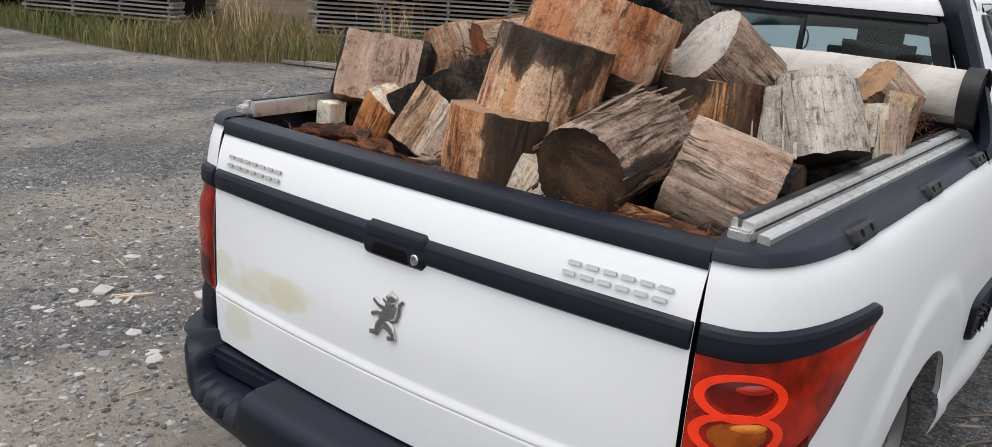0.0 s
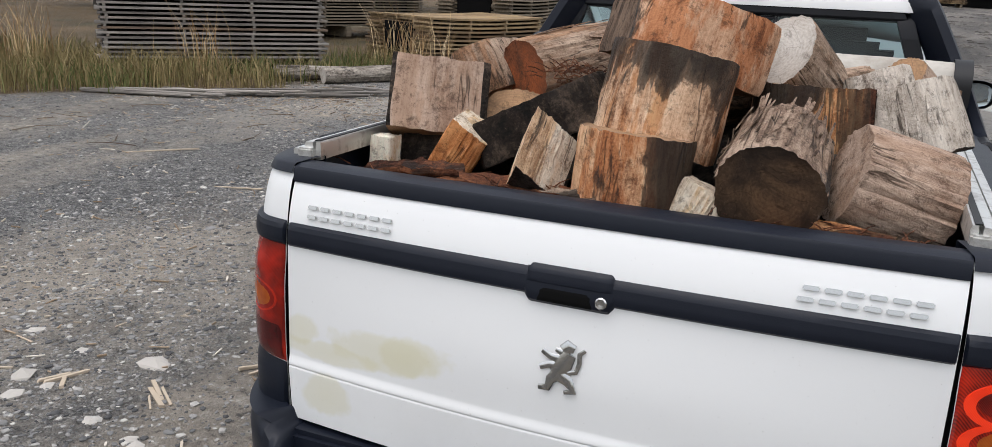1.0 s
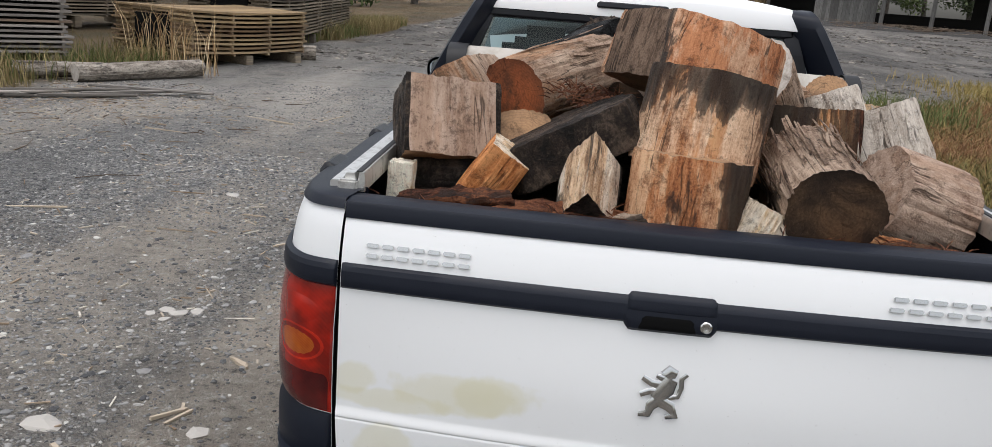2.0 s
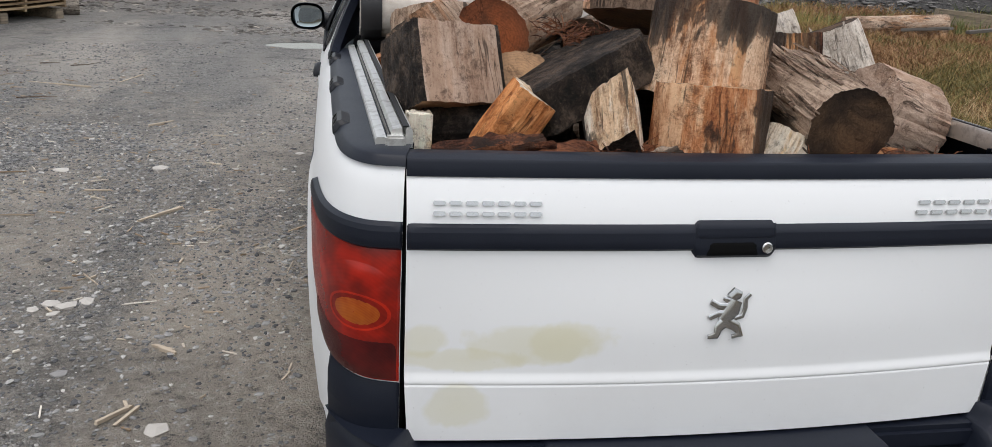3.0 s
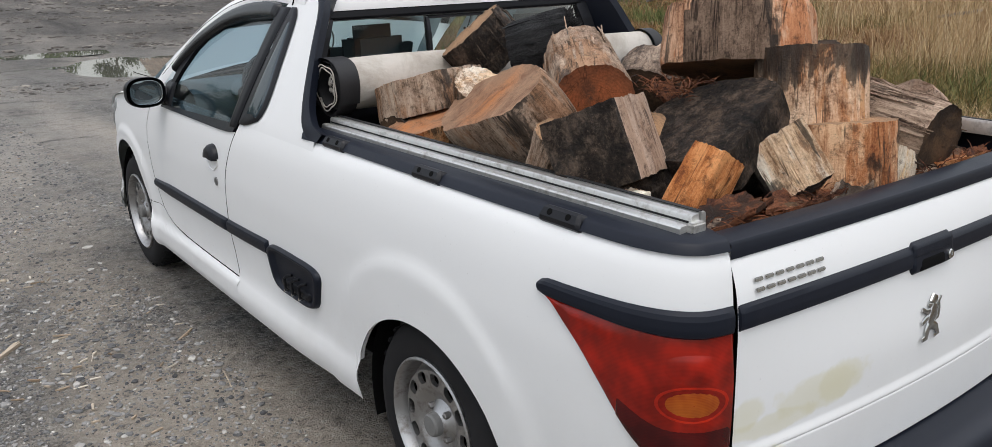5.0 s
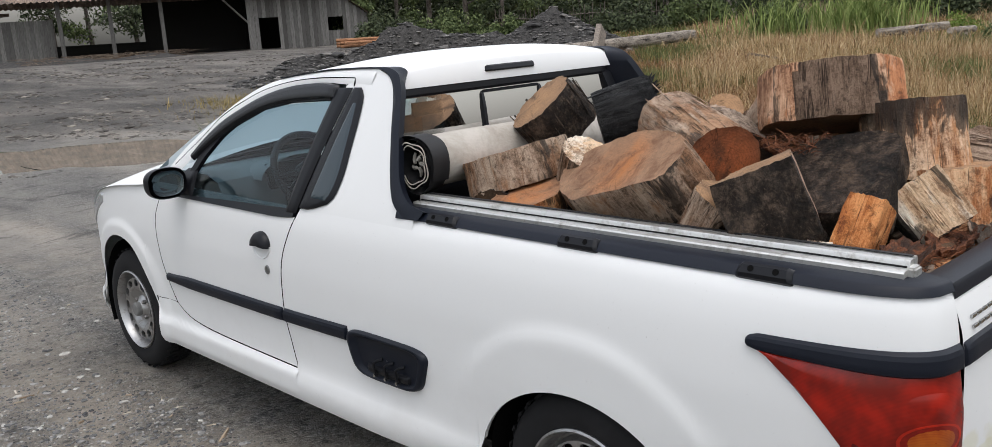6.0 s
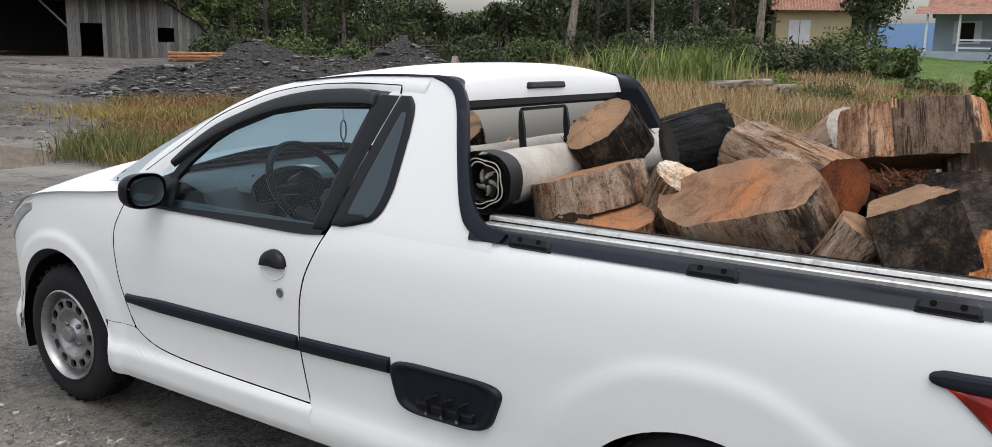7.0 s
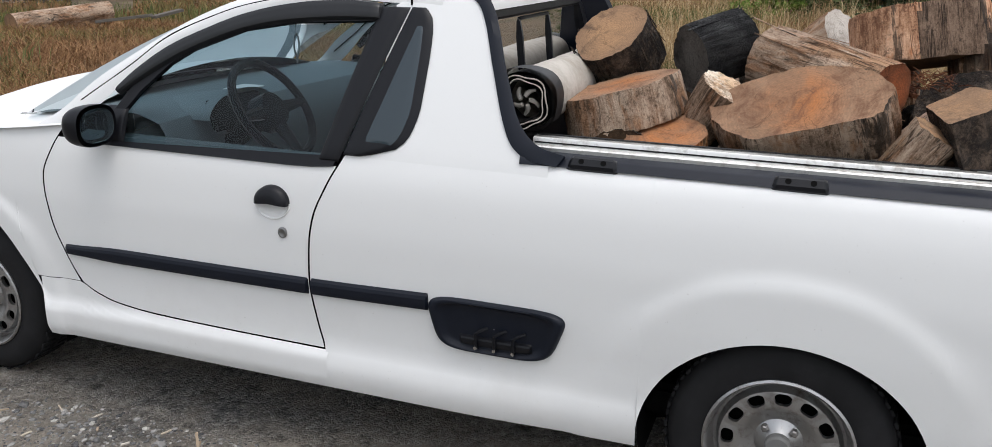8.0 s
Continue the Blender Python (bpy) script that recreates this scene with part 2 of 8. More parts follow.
def gravel_mat():
    """Crushed grey gravel pressed into the yard, with brown dust in the tracks, damp patches and silt between the
    stones.
    """
    m, n, l, b = base_mat("gravel", (0.16, 0.155, 0.15), 0.78, spec=0.34)
    v = coords(n, l)
    warp = n.new("ShaderNodeVectorMath")
    warp.operation = "ADD"
    l.new(v, warp.inputs[0])
    wob = n.new("ShaderNodeTexNoise")
    wob.inputs["Scale"].default_value, wob.inputs["Detail"].default_value = 90, 3
    l.new(v, wob.inputs["Vector"])
    little = n.new("ShaderNodeVectorMath")
    little.operation = "SCALE"
    little.inputs["Scale"].default_value = 0.010
    l.new(wob.outputs["Color"], little.inputs[0])
    l.new(little.outputs[0], warp.inputs[1])

    def stones(scale):
        cell, edge = n.new("ShaderNodeTexVoronoi"), n.new("ShaderNodeTexVoronoi")
        edge.feature = "DISTANCE_TO_EDGE"
        for q in (cell, edge):
            q.inputs["Scale"].default_value = scale
            l.new(warp.outputs[0], q.inputs["Vector"])
        pick = n.new("ShaderNodeSeparateColor")
        l.new(cell.outputs["Color"], pick.inputs[0])
        return pick, edge.outputs["Distance"]

    tracks = noise_tex(n, l, coords(n, l, (1, 0.22, 1), turn=(0, 0, radians(-6))), 0.75, 5, 0.55, 0.3)
    small, small_edge = stones(88)
    large, large_edge = stones(42)
    tone = ramp(n, l, small.outputs[0], [(0.0, (0.075, 0.077, 0.082)), (0.45, (0.225, 0.226, 0.226)), (0.85, (0.39, 0.384, 0.37)), (1.0, (0.58, 0.565, 0.53))])
    gap = ramp(n, l, small_edge, [(0.0, (0.85,) * 3), (0.12, BLACK)])
    col = mixc(n, l, gap, tone, (0.035, 0.033, 0.031))
    big = ramp(n, l, large.outputs[1], [(0.0, (0.12, 0.12, 0.12)), (0.6, (0.25, 0.245, 0.235)), (1.0, (0.46, 0.445, 0.415))])
    chosen = math_node(n, l, "MULTIPLY", math_node(n, l, "GREATER_THAN", large.outputs[0], 0.80), ramp(n, l, large_edge, [(0.05, BLACK), (0.10, WHITE)]))
    col = mixc(n, l, chosen, col, big)
    fine = noise_tex(n, l, v, 160, 6, 0.75)
    col = mixc(n, l, ramp(n, l, fine, [(0.36, (0.5,) * 3), (0.48, BLACK)]), col, (0.03, 0.03, 0.03))
    # silt and dust that fill the stones in the tracks
    silt = mixc(n, l, noise_tex(n, l, v, 45, 8, 0.78), (0.18, 0.16, 0.134), (0.58, 0.50, 0.405))
    patch_n = noise_tex(n, l, v, 3.2, 8, 0.7, 0.5)
    fill = math_node(n, l, "ADD", math_node(n, l, "MULTIPLY", tracks, 1.1), math_node(n, l, "MULTIPLY", patch_n, 0.45))
    worn = n.new("ShaderNodeAttribute")
    worn.attribute_name = "worn"
    fill = math_node(n, l, "ADD", fill, math_node(n, l, "MULTIPLY", worn.outputs["Fac"], 0.20))
    fill = math_node(n, l, "SUBTRACT", fill, math_node(n, l, "MULTIPLY", small.outputs[1], 0.05))
    filled = ramp(n, l, fill, [(0.70, (0.08,) * 3), (0.80, (0.55,) * 3), (0.90, (0.92,) * 3)])
    col = mixc(n, l, filled, col, silt)
    damp = ramp(n, l, noise_tex(n, l, v, 0.7, 6, 0.65), [(0.50, BLACK), (0.64, (0.45,) * 3)])
    col = mixc(n, l, damp, col, (0.075, 0.070, 0.066))
    clump = noise_tex(n, l, v, 15, 9, 0.80, 0.3)
    col = mixc(n, l, ramp(n, l, clump, [(0.37, (0.85,) * 3), (0.46, BLACK)]), col, (0.046, 0.044, 0.042))
    col = mixc(n, l, ramp(n, l, clump, [(0.53, BLACK), (0.63, (0.7,) * 3)]), col, (0.48, 0.45, 0.40))
    l.new(col, b.inputs["Base Color"])
    stone_h = math_node(n, l, "ADD", ramp(n, l, small_edge, [(0.0, BLACK), (0.25, WHITE)]), math_node(n, l, "MULTIPLY", chosen, 1.2))
    clear = math_node(n, l, "SUBTRACT", 1.0, math_node(n, l, "MULTIPLY", filled, 0.75))
    h = math_node(n, l, "MULTIPLY", stone_h, clear)
    h = math_node(n, l, "ADD", h, math_node(n, l, "MULTIPLY", noise_tex(n, l, v, 1.8, 9, 0.78, 0.4), 5.0))
    h = math_node(n, l, "ADD", h, math_node(n, l, "MULTIPLY", noise_tex(n, l, v, 22, 6, 0.75, 0.4), 1.6))
    bump(n, l, b, h, 1.0, 0.018)
    return m


def blade_mat(name, stops):
    m, n, l, b = base_mat(name, stops[0][1], 0.8, spec=0.2)
    g = n.new("ShaderNodeNewGeometry")
    l.new(ramp(n, l, g.outputs["Random Per Island"], stops), b.inputs["Base Color"])
    return m


def plank_mat(name, stops, grain_dir=(0.15, 3, 3)):
    m, n, l, b = base_mat(name, stops[0][1], 0.88, spec=0.15)
    g, info = n.new("ShaderNodeNewGeometry"), n.new("ShaderNodeObjectInfo")
    pick = math_node(n, l, "FRACT", math_node(n, l, "ADD", g.outputs["Random Per Island"], info.outputs["Random"]))
    col = ramp(n, l, pick, stops)
    v = coords(n, l, grain_dir)
    f = noise_tex(n, l, v, 12, 6, 0.7)
    col = mixc(n, l, ramp(n, l, f, [(0.35, (0.7,) * 3), (0.6, BLACK)]), col, (0.06, 0.055, 0.05))
    l.new(col, b.inputs["Base Color"])
    bump(n, l, b, f, 0.4, 0.01)
    return m


PAINT, PAINT_GATE = paint_mat("white_paint"), paint_mat("white_paint_gate", True)
TRIM = plastic_mat("dark_grey_trim", (0.0062, 0.0085, 0.0155), 0.44, wear=0.12)
BLACKP = plastic_mat("black_plastic", (0.007, 0.0075, 0.010), 0.38, wear=0.12)
SEAL = base_mat("black_rubber", (0.008, 0.008, 0.009), 0.6)[0]
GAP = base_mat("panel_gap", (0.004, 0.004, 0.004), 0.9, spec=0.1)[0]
TYRE = plastic_mat("tyre_rubber", (0.011, 0.011, 0.012), 0.8, 120, 0.5)
STEEL = metal_mat("wheel_steel", (0.42, 0.42, 0.42), 0.42, 0.70)
ALU = metal_mat("aluminium", (0.72, 0.715, 0.69), 0.46, 0.55)
CHROME = metal_mat("chrome", (0.50, 0.50, 0.49), 0.16, 0.10)
GLASS = glass_mat("window_glass", (0.51, 0.65, 0.71))
GLASS_DARK = glass_mat("rear_window_glass", (0.52, 0.63, 0.62), ior=1.5)
# right lamp's reds are coloured as catching the light, the left's as not
RED_LIT = lens_mat("lit_red_lens", (0.46, 0.018, 0.005), (0.10, 0.006, 0.003))
RED_RING_UNLIT = lens_mat("unlit_red_ring_lens", (0.62, 0.028, 0.007), (0.30, 0.013, 0.005), 60, 0.02)
RED_RING_LIT = lens_mat("lit_red_ring_lens", (1.0, 0.055, 0.012), (0.80, 0.035, 0.009), 140)
DEEP_RED = lens_mat("deep_red_lens", (0.10, 0.006, 0.005), (0.04, 0.003, 0.003), 90, 0.03)
RED_HIGHLIGHT = lens_mat("red_lens_highlight", (0.80, 0.04, 0.010), (0.30, 0.012, 0.004), 190)
RED_UNLIT = lens_mat("unlit_red_lens", (0.38, 0.014, 0.005), (0.15, 0.008, 0.004), 60, 0.02)
INNER_RED = lens_mat("dark_inner_red_lens", (0.26, 0.010, 0.004), (0.07, 0.004, 0.003), 150)
AMBER_HIGHLIGHT = lens_mat("amber_lens_highlight", (0.85, 0.30, 0.03), (0.40, 0.09, 0.01), 170)
AMBER = lens_mat("amber_lens", (0.50, 0.13, 0.012), (0.26, 0.045, 0.006), 110, 0.03)
CLEAR = base_mat("lamp_glass", (0.55, 0.57, 0.58), 0.08, 0.6)[0]


# ---------- mesh helpers ----------
def part(name, bm, mat, parent=None, label="", smooth=True, angle=35):
    """Link a bmesh as one mesh object, under a thing or a part if given."""
    me = bpy.data.meshes.new(name)
    bm.normal_update()
    bm.to_mesh(me)
    bm.free()
    for q in mat if isinstance(mat, (list, tuple)) else [mat]:
        me.materials.append(q)
    if smooth:
        me.polygons.foreach_set("use_smooth", [True] * len(me.polygons))
        me.set_sharp_from_angle(angle=radians(angle))
    ob = new(name, me)
    if parent is not None:
        ob.parent = parent
        ob.matrix_parent_inverse = parent.matrix_world.inverted()
    if label:
        tagged(ob, label)
    return ob


def thing(name, label, category, group="", kind="", at=(0, 0, 0)):
    ob = new(name)
    ob.empty_display_size = 0.1
    ob.matrix_world = Matrix.Translation(at)
    bpy.context.view_layer.update()
    return tagged(ob, label, category, group, kind)


def grid_bm(rows, close_u=False, close_v=False, bm=None, mat=0):
    """Quads over rows of points."""
    bm = bm or bmesh.new()
    vs = [[bm.verts.new(p) for p in row] for row in rows]
    nr, nc = len(vs), len(vs[0])
    for i in range(nr if close_u else nr - 1):
        for j in range(nc if close_v else nc - 1):
            a, b2, c, d = vs[i][j], vs[i][(j + 1) % nc], vs[(i + 1) % nr][(j + 1) % nc], vs[(i + 1) % nr][j]
            try:
                f = bm.faces.new((a, b2, c, d))
                f.material_index = mat
            except ValueError:
                pass
    return bm


def recalc(bm):
    bmesh.ops.recalc_face_normals(bm, faces=bm.faces)
    return bm


def shell_bm(fn, nu, nv, low, high, edge=0.06, bm=None):
    """A raised pad over fn(u, v, off): flat at off=high, rounded down to off=low at its border."""
    us = sorted({0.0, edge * 0.35, edge, 1 - edge, 1 - edge * 0.35, 1.0} | {edge + (1 - 2 * edge) * i / nu for i in range(nu + 1)})
    vs = sorted({0.0, 0.12, 0.3, 0.7, 0.88, 1.0} | {0.3 + 0.4 * i / nv for i in range(nv + 1)})

    def lift(u, v):
        du, dv = min(u, 1 - u) / edge, min(v, 1 - v) / 0.3
        k = min(1, du) * min(1, dv)
        return low + (high - low) * math.sqrt(max(0.0, 1 - (1 - k) ** 2))

    return recalc(grid_bm([[fn(u, v, lift(u, v)) for v in vs] for u in us], bm=bm))


def box_bm(cx, cy, cz, sx, sy, sz, bevel=0.0, bm=None, m=None):
    own = bmesh.new()
    bmesh.ops.create_cube(own, size=1.0)
    for v in own.verts:
        v.co = Vector((v.co.x * sx, v.co.y * sy, v.co.z * sz))
    if bevel:
        bmesh.ops.bevel(own, geom=own.edges[:], offset=bevel, segments=2, affect="EDGES", clamp_overlap=True)
    for v in own.verts:
        v.co = (m @ v.co if m else v.co) + Vector((cx, cy, cz))
    return join_bm(bm, own)


def join_bm(bm, own):
    if bm is None:
        return own
    idx = {}
    for v in own.verts:
        idx[v] = bm.verts.new(v.co)
    for f in own.faces:
        nf = bm.faces.new([idx[v] for v in f.verts])
        nf.material_index = f.material_index
    own.free()
    return bm


def tube_bm(pts, r, seg=8, bm=None, caps=True):
    """A round bar along points; r is a number or one per point."""
    pts = [Vector(p) for p in pts]
    rows = []
    for i, p in enumerate(pts):
        d = (pts[min(i + 1, len(pts) - 1)] - pts[max(i - 1, 0)]).normalized()
        a = d.orthogonal().normalized() if i == 0 else (a - a.dot(d) * d).normalized()
        b2 = d.cross(a)
        rr = float(r[i] if isinstance(r, (list, tuple)) else r)
        rows.append([p + rr * (math.cos(2 * math.pi * k / seg) * a + math.sin(2 * math.pi * k / seg) * b2) for k in range(seg)])
    own = grid_bm(rows, close_v=True)
    if caps:
        own.verts.ensure_lookup_table()
        n = len(rows)
        own.faces.new([own.verts[k] for k in range(seg)])
        own.faces.new([own.verts[(n - 1) * seg + k] for k in range(seg)])
    recalc(own)
    return join_bm(bm, own)


def lathe_bm(profile, seg=48, bm=None):
    """Turn (radius, along) points about the local x axis."""
    rows = [[Vector((h, r * math.cos(2 * math.pi * k / seg), r * math.sin(2 * math.pi * k / seg))) for k in range(seg)] for r, h in profile]
    return join_bm(bm, recalc(grid_bm(rows, close_v=True)))


class Spline:
    """Smooth curve through (t, value) points; monotone cubic."""

    def __init__(self, pts):
        pts = sorted(pts)
        self.t = np.array([p[0] for p in pts], float)
        self.v = np.array([p[1] for p in pts], float)
        h, d = np.diff(self.t), np.diff(self.v) / np.diff(self.t)
        m = np.zeros(len(pts))
        m[0], m[-1] = d[0], d[-1]
        for i in range(1, len(pts) - 1):
            if d[i - 1] * d[i] > 0:
                w1, w2 = 2 * h[i] + h[i - 1], h[i] + 2 * h[i - 1]
                m[i] = (w1 + w2) / (w1 / d[i - 1] + w2 / d[i])
        self.m = m

    def __call__(self, x):
        x = min(max(x, self.t[0]), self.t[-1])
        i = min(max(int(np.searchsorted(self.t, x)) - 1, 0), len(self.t) - 2)
        h = self.t[i + 1] - self.t[i]
        q = (x - self.t[i]) / h
        a, b2, c, d = 2 * q**3 - 3 * q**2 + 1, q**3 - 2 * q**2 + q, -2 * q**3 + 3 * q**2, q**3 - q**2
        return float(a * self.v[i] + b2 * h * self.m[i] + c * self.v[i + 1] + d * h * self.m[i + 1])


def step01(x, a, b2):
    q = min(1.0, max(0.0, (x - a) / (b2 - a)))
    return q * q * (3 - 2 * q)


def raw_mesh(name, verts, faces, mat, parent=None, label=""):
    me = bpy.data.meshes.new(name)
    me.from_pydata(verts, [], faces)
    for q in mat if isinstance(mat, (list, tuple)) else [mat]:
        me.materials.append(q)
    ob = new(name, me)
    if parent is not None:
        ob.parent = parent
        ob.matrix_parent_inverse = parent.matrix_world.inverted()
    if label:
        tagged(ob, label)
    return ob


# ---------- pickup truck: shape ----------
PLAN = [(-0.077, 0.6585, 0.0), (-0.012, 0.722, 0.014), (0.062, 0.776, 0.062), (0.16, 0.812, 0.155), (0.26, 0.828, 0.26),
        (0.36, 0.836, 0.36), (0.6, 0.843, 0.6), (1.0, 0.846, 1.0), (2.0, 0.848, 2.0), (3.0, 0.847, 3.0), (3.5, 0.840, 3.5),
        (3.8, 0.824, 3.8), (3.98, 0.792, 3.98), (4.12, 0.732, 4.11), (4.28, 0.62, 4.24), (4.5, 0.40, 4.36), (4.85, 0.0, 4.42)]
PX, PY = Spline([(s, x) for s, x, y in PLAN]), Spline([(s, y) for s, x, y in PLAN])
INSET = Spline([(0.19, 0.025), (0.23, -0.004), (0.265, -0.016), (0.318, -0.017), (0.334, -0.012), (0.349, 0.003), (0.37, 0.006), (0.42, 0.006), (0.52, 0.0),
                (0.60, -0.003), (0.70, -0.003), (0.79, 0.004), (0.86, 0.014), (0.91, 0.027), (0.95, 0.043), (0.985, 0.076), (1.0, 0.095)])
REAR_HUB, FRONT_HUB, HUB_Z = 0.856, 3.601, 0.292


def flare(s, z):
    out = 0.0
    for yc, zc, a, b2, h in ((REAR_HUB + 0.01, 0.25, 0.55, 0.53, 0.009), (FRONT_HUB, 0.29, 0.45, 0.46, 0.012)):
        r = math.hypot((s - yc) / a, (z - zc) / b2)
        out += h * (1 - step01(r, 0.90, 1.0))
    return out


def side(s, z, off=0.0, sgn=-1):
    """A point of the body's side: s runs along the plan from the tailgate (-0.077) forward."""
    e = 0.004
    q = min(max(s, -0.072), 4.845)
    tx, ty = PX(q + e) - PX(q - e), PY(q + e) - PY(q - e)
    ln = math.hypot(tx, ty)
    nx, ny = ty / ln, -tx / ln
    ins = INSET(z)
    if z < 0.42 and s < REAR_HUB:
        ins = max(ins, 0.006 + 0.12 * (0.42 - z))
    if z < 0.40 and s > REAR_HUB:
        ins += 0.020 * (1 - step01(s, 1.2, 1.75)) * (1 - step01(z, 0.28, 0.40))
    if z > 0.88 and s > 1.45:
        ins += (PX(q) - cab_x(z) - ins) * step01(s, 1.45, 1.6) * step01(z, 0.88, 0.95) * (1 - step01(s, 2.9, 3.1))
    if z > 0.8:
        ins *= 0.55 + 0.45 * step01(s, -0.08, 0.45)
    d = off - ins + flare(s, z) + (0.020 * step01(s, 0.0, 0.36) * (1 - step01(s, 3.6, 4.3)) if sgn > 0 else 0.0)
    return Vector((sgn * (PX(s) + nx * d), PY(s) + ny * d, z))


def cab_x(z):
    d = z - 0.95
    return 0.805 - 0.38 * d - 0.2 * d * d


def cab(y, z, off=0.0, sgn=-1):
    """A point of the cab's side above the waist."""
    return Vector((sgn * (cab_x(z) + 0.93 * off) + (0.018 if sgn > 0 else 0.0), y, z + 0.37 * off))


def gate(x, z, off=0.0):
    """A point of the tailgate."""
    k = Spline([(0.38, 0.034), (0.63, 0.040), (0.80, 0.024), (0.90, 0.018), (1.0, 0.016)])(z)
    lean = Spline([(0.38, 0.0), (0.6, -0.002), (0.81, 0.0), (0.87, 0.006), (0.93, 0.022), (0.99, 0.05)])(z)
    crease = 0.0055 * (1 - step01(z, 0.538, 0.562)) - 0.0016 * math.exp(-(((z - 0.5335) / 0.0022) ** 2))
    return Vector((x, -k * (1 - (x / 0.66) ** 2) + lean - off - crease, z))


DOOR_REAR = Spline([(0.33, 2.163), (0.36, 2.172), (0.45, 2.195), (0.566, 2.209), (0.66, 2.206), (0.755, 2.192), (0.85, 2.152), (0.95, 2.098)])
DOOR_FRONT = Spline([(0.38, 3.06), (0.434, 3.10), (0.52, 3.14), (0.65, 3.185), (0.779, 3.20), (0.88, 3.160), (0.96, 3.11)])
DOOR_LOW = Spline([(2.16, 0.352), (2.5, 0.355), (2.8, 0.362), (2.95, 0.376), (3.04, 0.402), (3.10, 0.434)])
FENDER_TOP = Spline([(3.08, 0.957), (3.3, 0.93), (3.6, 0.90), (3.83, 0.855), (4.0, 0.77), (4.15, 0.71), (4.5, 0.67), (4.85, 0.66)])


def arch(s, yc, a, b2, zc, floor):
    q = 1 - ((s - yc) / a) ** 2
    return max(floor, zc + b2 * math.sqrt(q)) if q > 0 else floor


def low_edge(s):
    z = 0.226 if s > REAR_HUB else 0.30
    z = arch(s, REAR_HUB + 0.002, 0.362, 0.325, 0.265, z)
    z = arch(s, FRONT_HUB, 0.345, 0.372, 0.292, z)
    return z if s < FRONT_HUB + 0.2 else max(z, 0.22)


def stations(a, b2, n, extra=()):
    out = {a + (b2 - a) * i / n for i in range(n + 1)}
    for yc, r in ((REAR_HUB + 0.002, 0.362), (FRONT_HUB, 0.345)):
        for k in range(41):
            s = yc + r * 1.0005 * math.cos(math.pi * k / 40)
            if a < s < b2:
                out.add(s)
    return sorted(out | set(extra))


truck = thing("pickup_truck", "white two-seat pickup truck loaded with sawn logs, parked on gravel", "pickup truck")


def panels(sgn):
    nz = 26
    # rear quarter, from the tailgate round the corner to the door
    ss = stations(-0.072, 2.16, 60)
    rows = []
    for s in ss:
        lo, hi, row = low_edge(s), 0.980, []
        for k in range(nz + 1):
            z = lo + (hi - lo) * k / nz
            w = step01(s, 1.3, 2.16)
            row.append(side(s + w * (DOOR_REAR(z) - 2.16 - 0.003), z, 0, sgn))
        rows.append(row)
    bm = grid_bm(rows)
    # rolled wheel-arch lip
    lip = [[side(s, low_edge(s), -0.002, sgn), side(s, low_edge(s) + 0.003, -0.014, sgn)] for s in ss if abs(s - REAR_HUB) < 0.350]
    grid_bm(lip, bm=bm)
    part("quarter_panel", recalc(bm), PAINT, truck)
    # door skin
    rows = []
    for i in range(41):
        u, row = i / 40, []
        for k in range(nz + 1):
            v = k / nz
            z0 = 0.352
            z = z0 + (0.912 - z0) * v
            for _ in range(3):
                y = DOOR_REAR(z) + 0.003 + (DOOR_FRONT(z) - DOOR_REAR(z) - 0.006) * u
                lo = DOOR_LOW(y)
                z = lo + (0.912 - lo) * v
            row.append(side(y, z, 0, sgn))
        rows.append(row)
    door = part("door", recalc(grid_bm(rows)), PAINT, truck)
    # front wing
    ss = stations(3.07, 4.85, 40)
    rows = []
    for s in ss:
        lo, hi, row = low_edge(s), FENDER_TOP(s), []
        if s < 3.26:
            lo = max(lo, 0.43)
        for k in range(nz + 1):
            z = lo + (hi - lo) * k / nz
            w = 1 - step01(s, 3.07, 3.5)
            row.append(side(s + w * (DOOR_FRONT(z) - 3.07 + 0.003), z, 0, sgn))
        rows.append(row)
    part("front_wing", recalc(grid_bm(rows)), PAINT, truck)
    # sill under the door
    rows = []
    for i in range(51):
        s = 2.155 + (3.262 - 2.155) * i / 50
        top = DOOR_LOW(s) - 0.005 if s < 3.09 else 0.428
        lo = low_edge(s)
        rows.append([side(s, lo + (top - lo) * k / 12, 0, sgn) for k in range(13)])
    part("sill", recalc(grid_bm(rows)), PAINT, truck)
    # dark backing behind the gaps
    part("gap_seal", recalc(grid_bm([[side(DOOR_REAR(z) + d, z, -0.012, sgn) for d in (-0.03, 0.03)] for z in np.linspace(0.34, 0.95, 20)])), GAP, truck)
    part("gap_seal", recalc(grid_bm([[side(DOOR_FRONT(z) + d, z, -0.012, sgn) for d in (-0.03, 0.03)] for z in np.linspace(0.40, 0.95, 20)])), GAP, truck)
    part("gap_seal", recalc(grid_bm([[side(s, DOOR_LOW(min(s, 3.1)) + d, -0.012, sgn) for d in (-0.03, 0.03)] for s in np.linspace(2.15, 3.25, 20)])), GAP, truck)
    part("gap_seal", recalc(grid_bm([[side(s, z, -0.014, sgn) for s in (-0.1, -0.05)] for z in np.linspace(0.4, 0.96, 12)])), GAP, truck)
    return door


doors = {sgn: panels(sgn) for sgn in (-1, 1)}

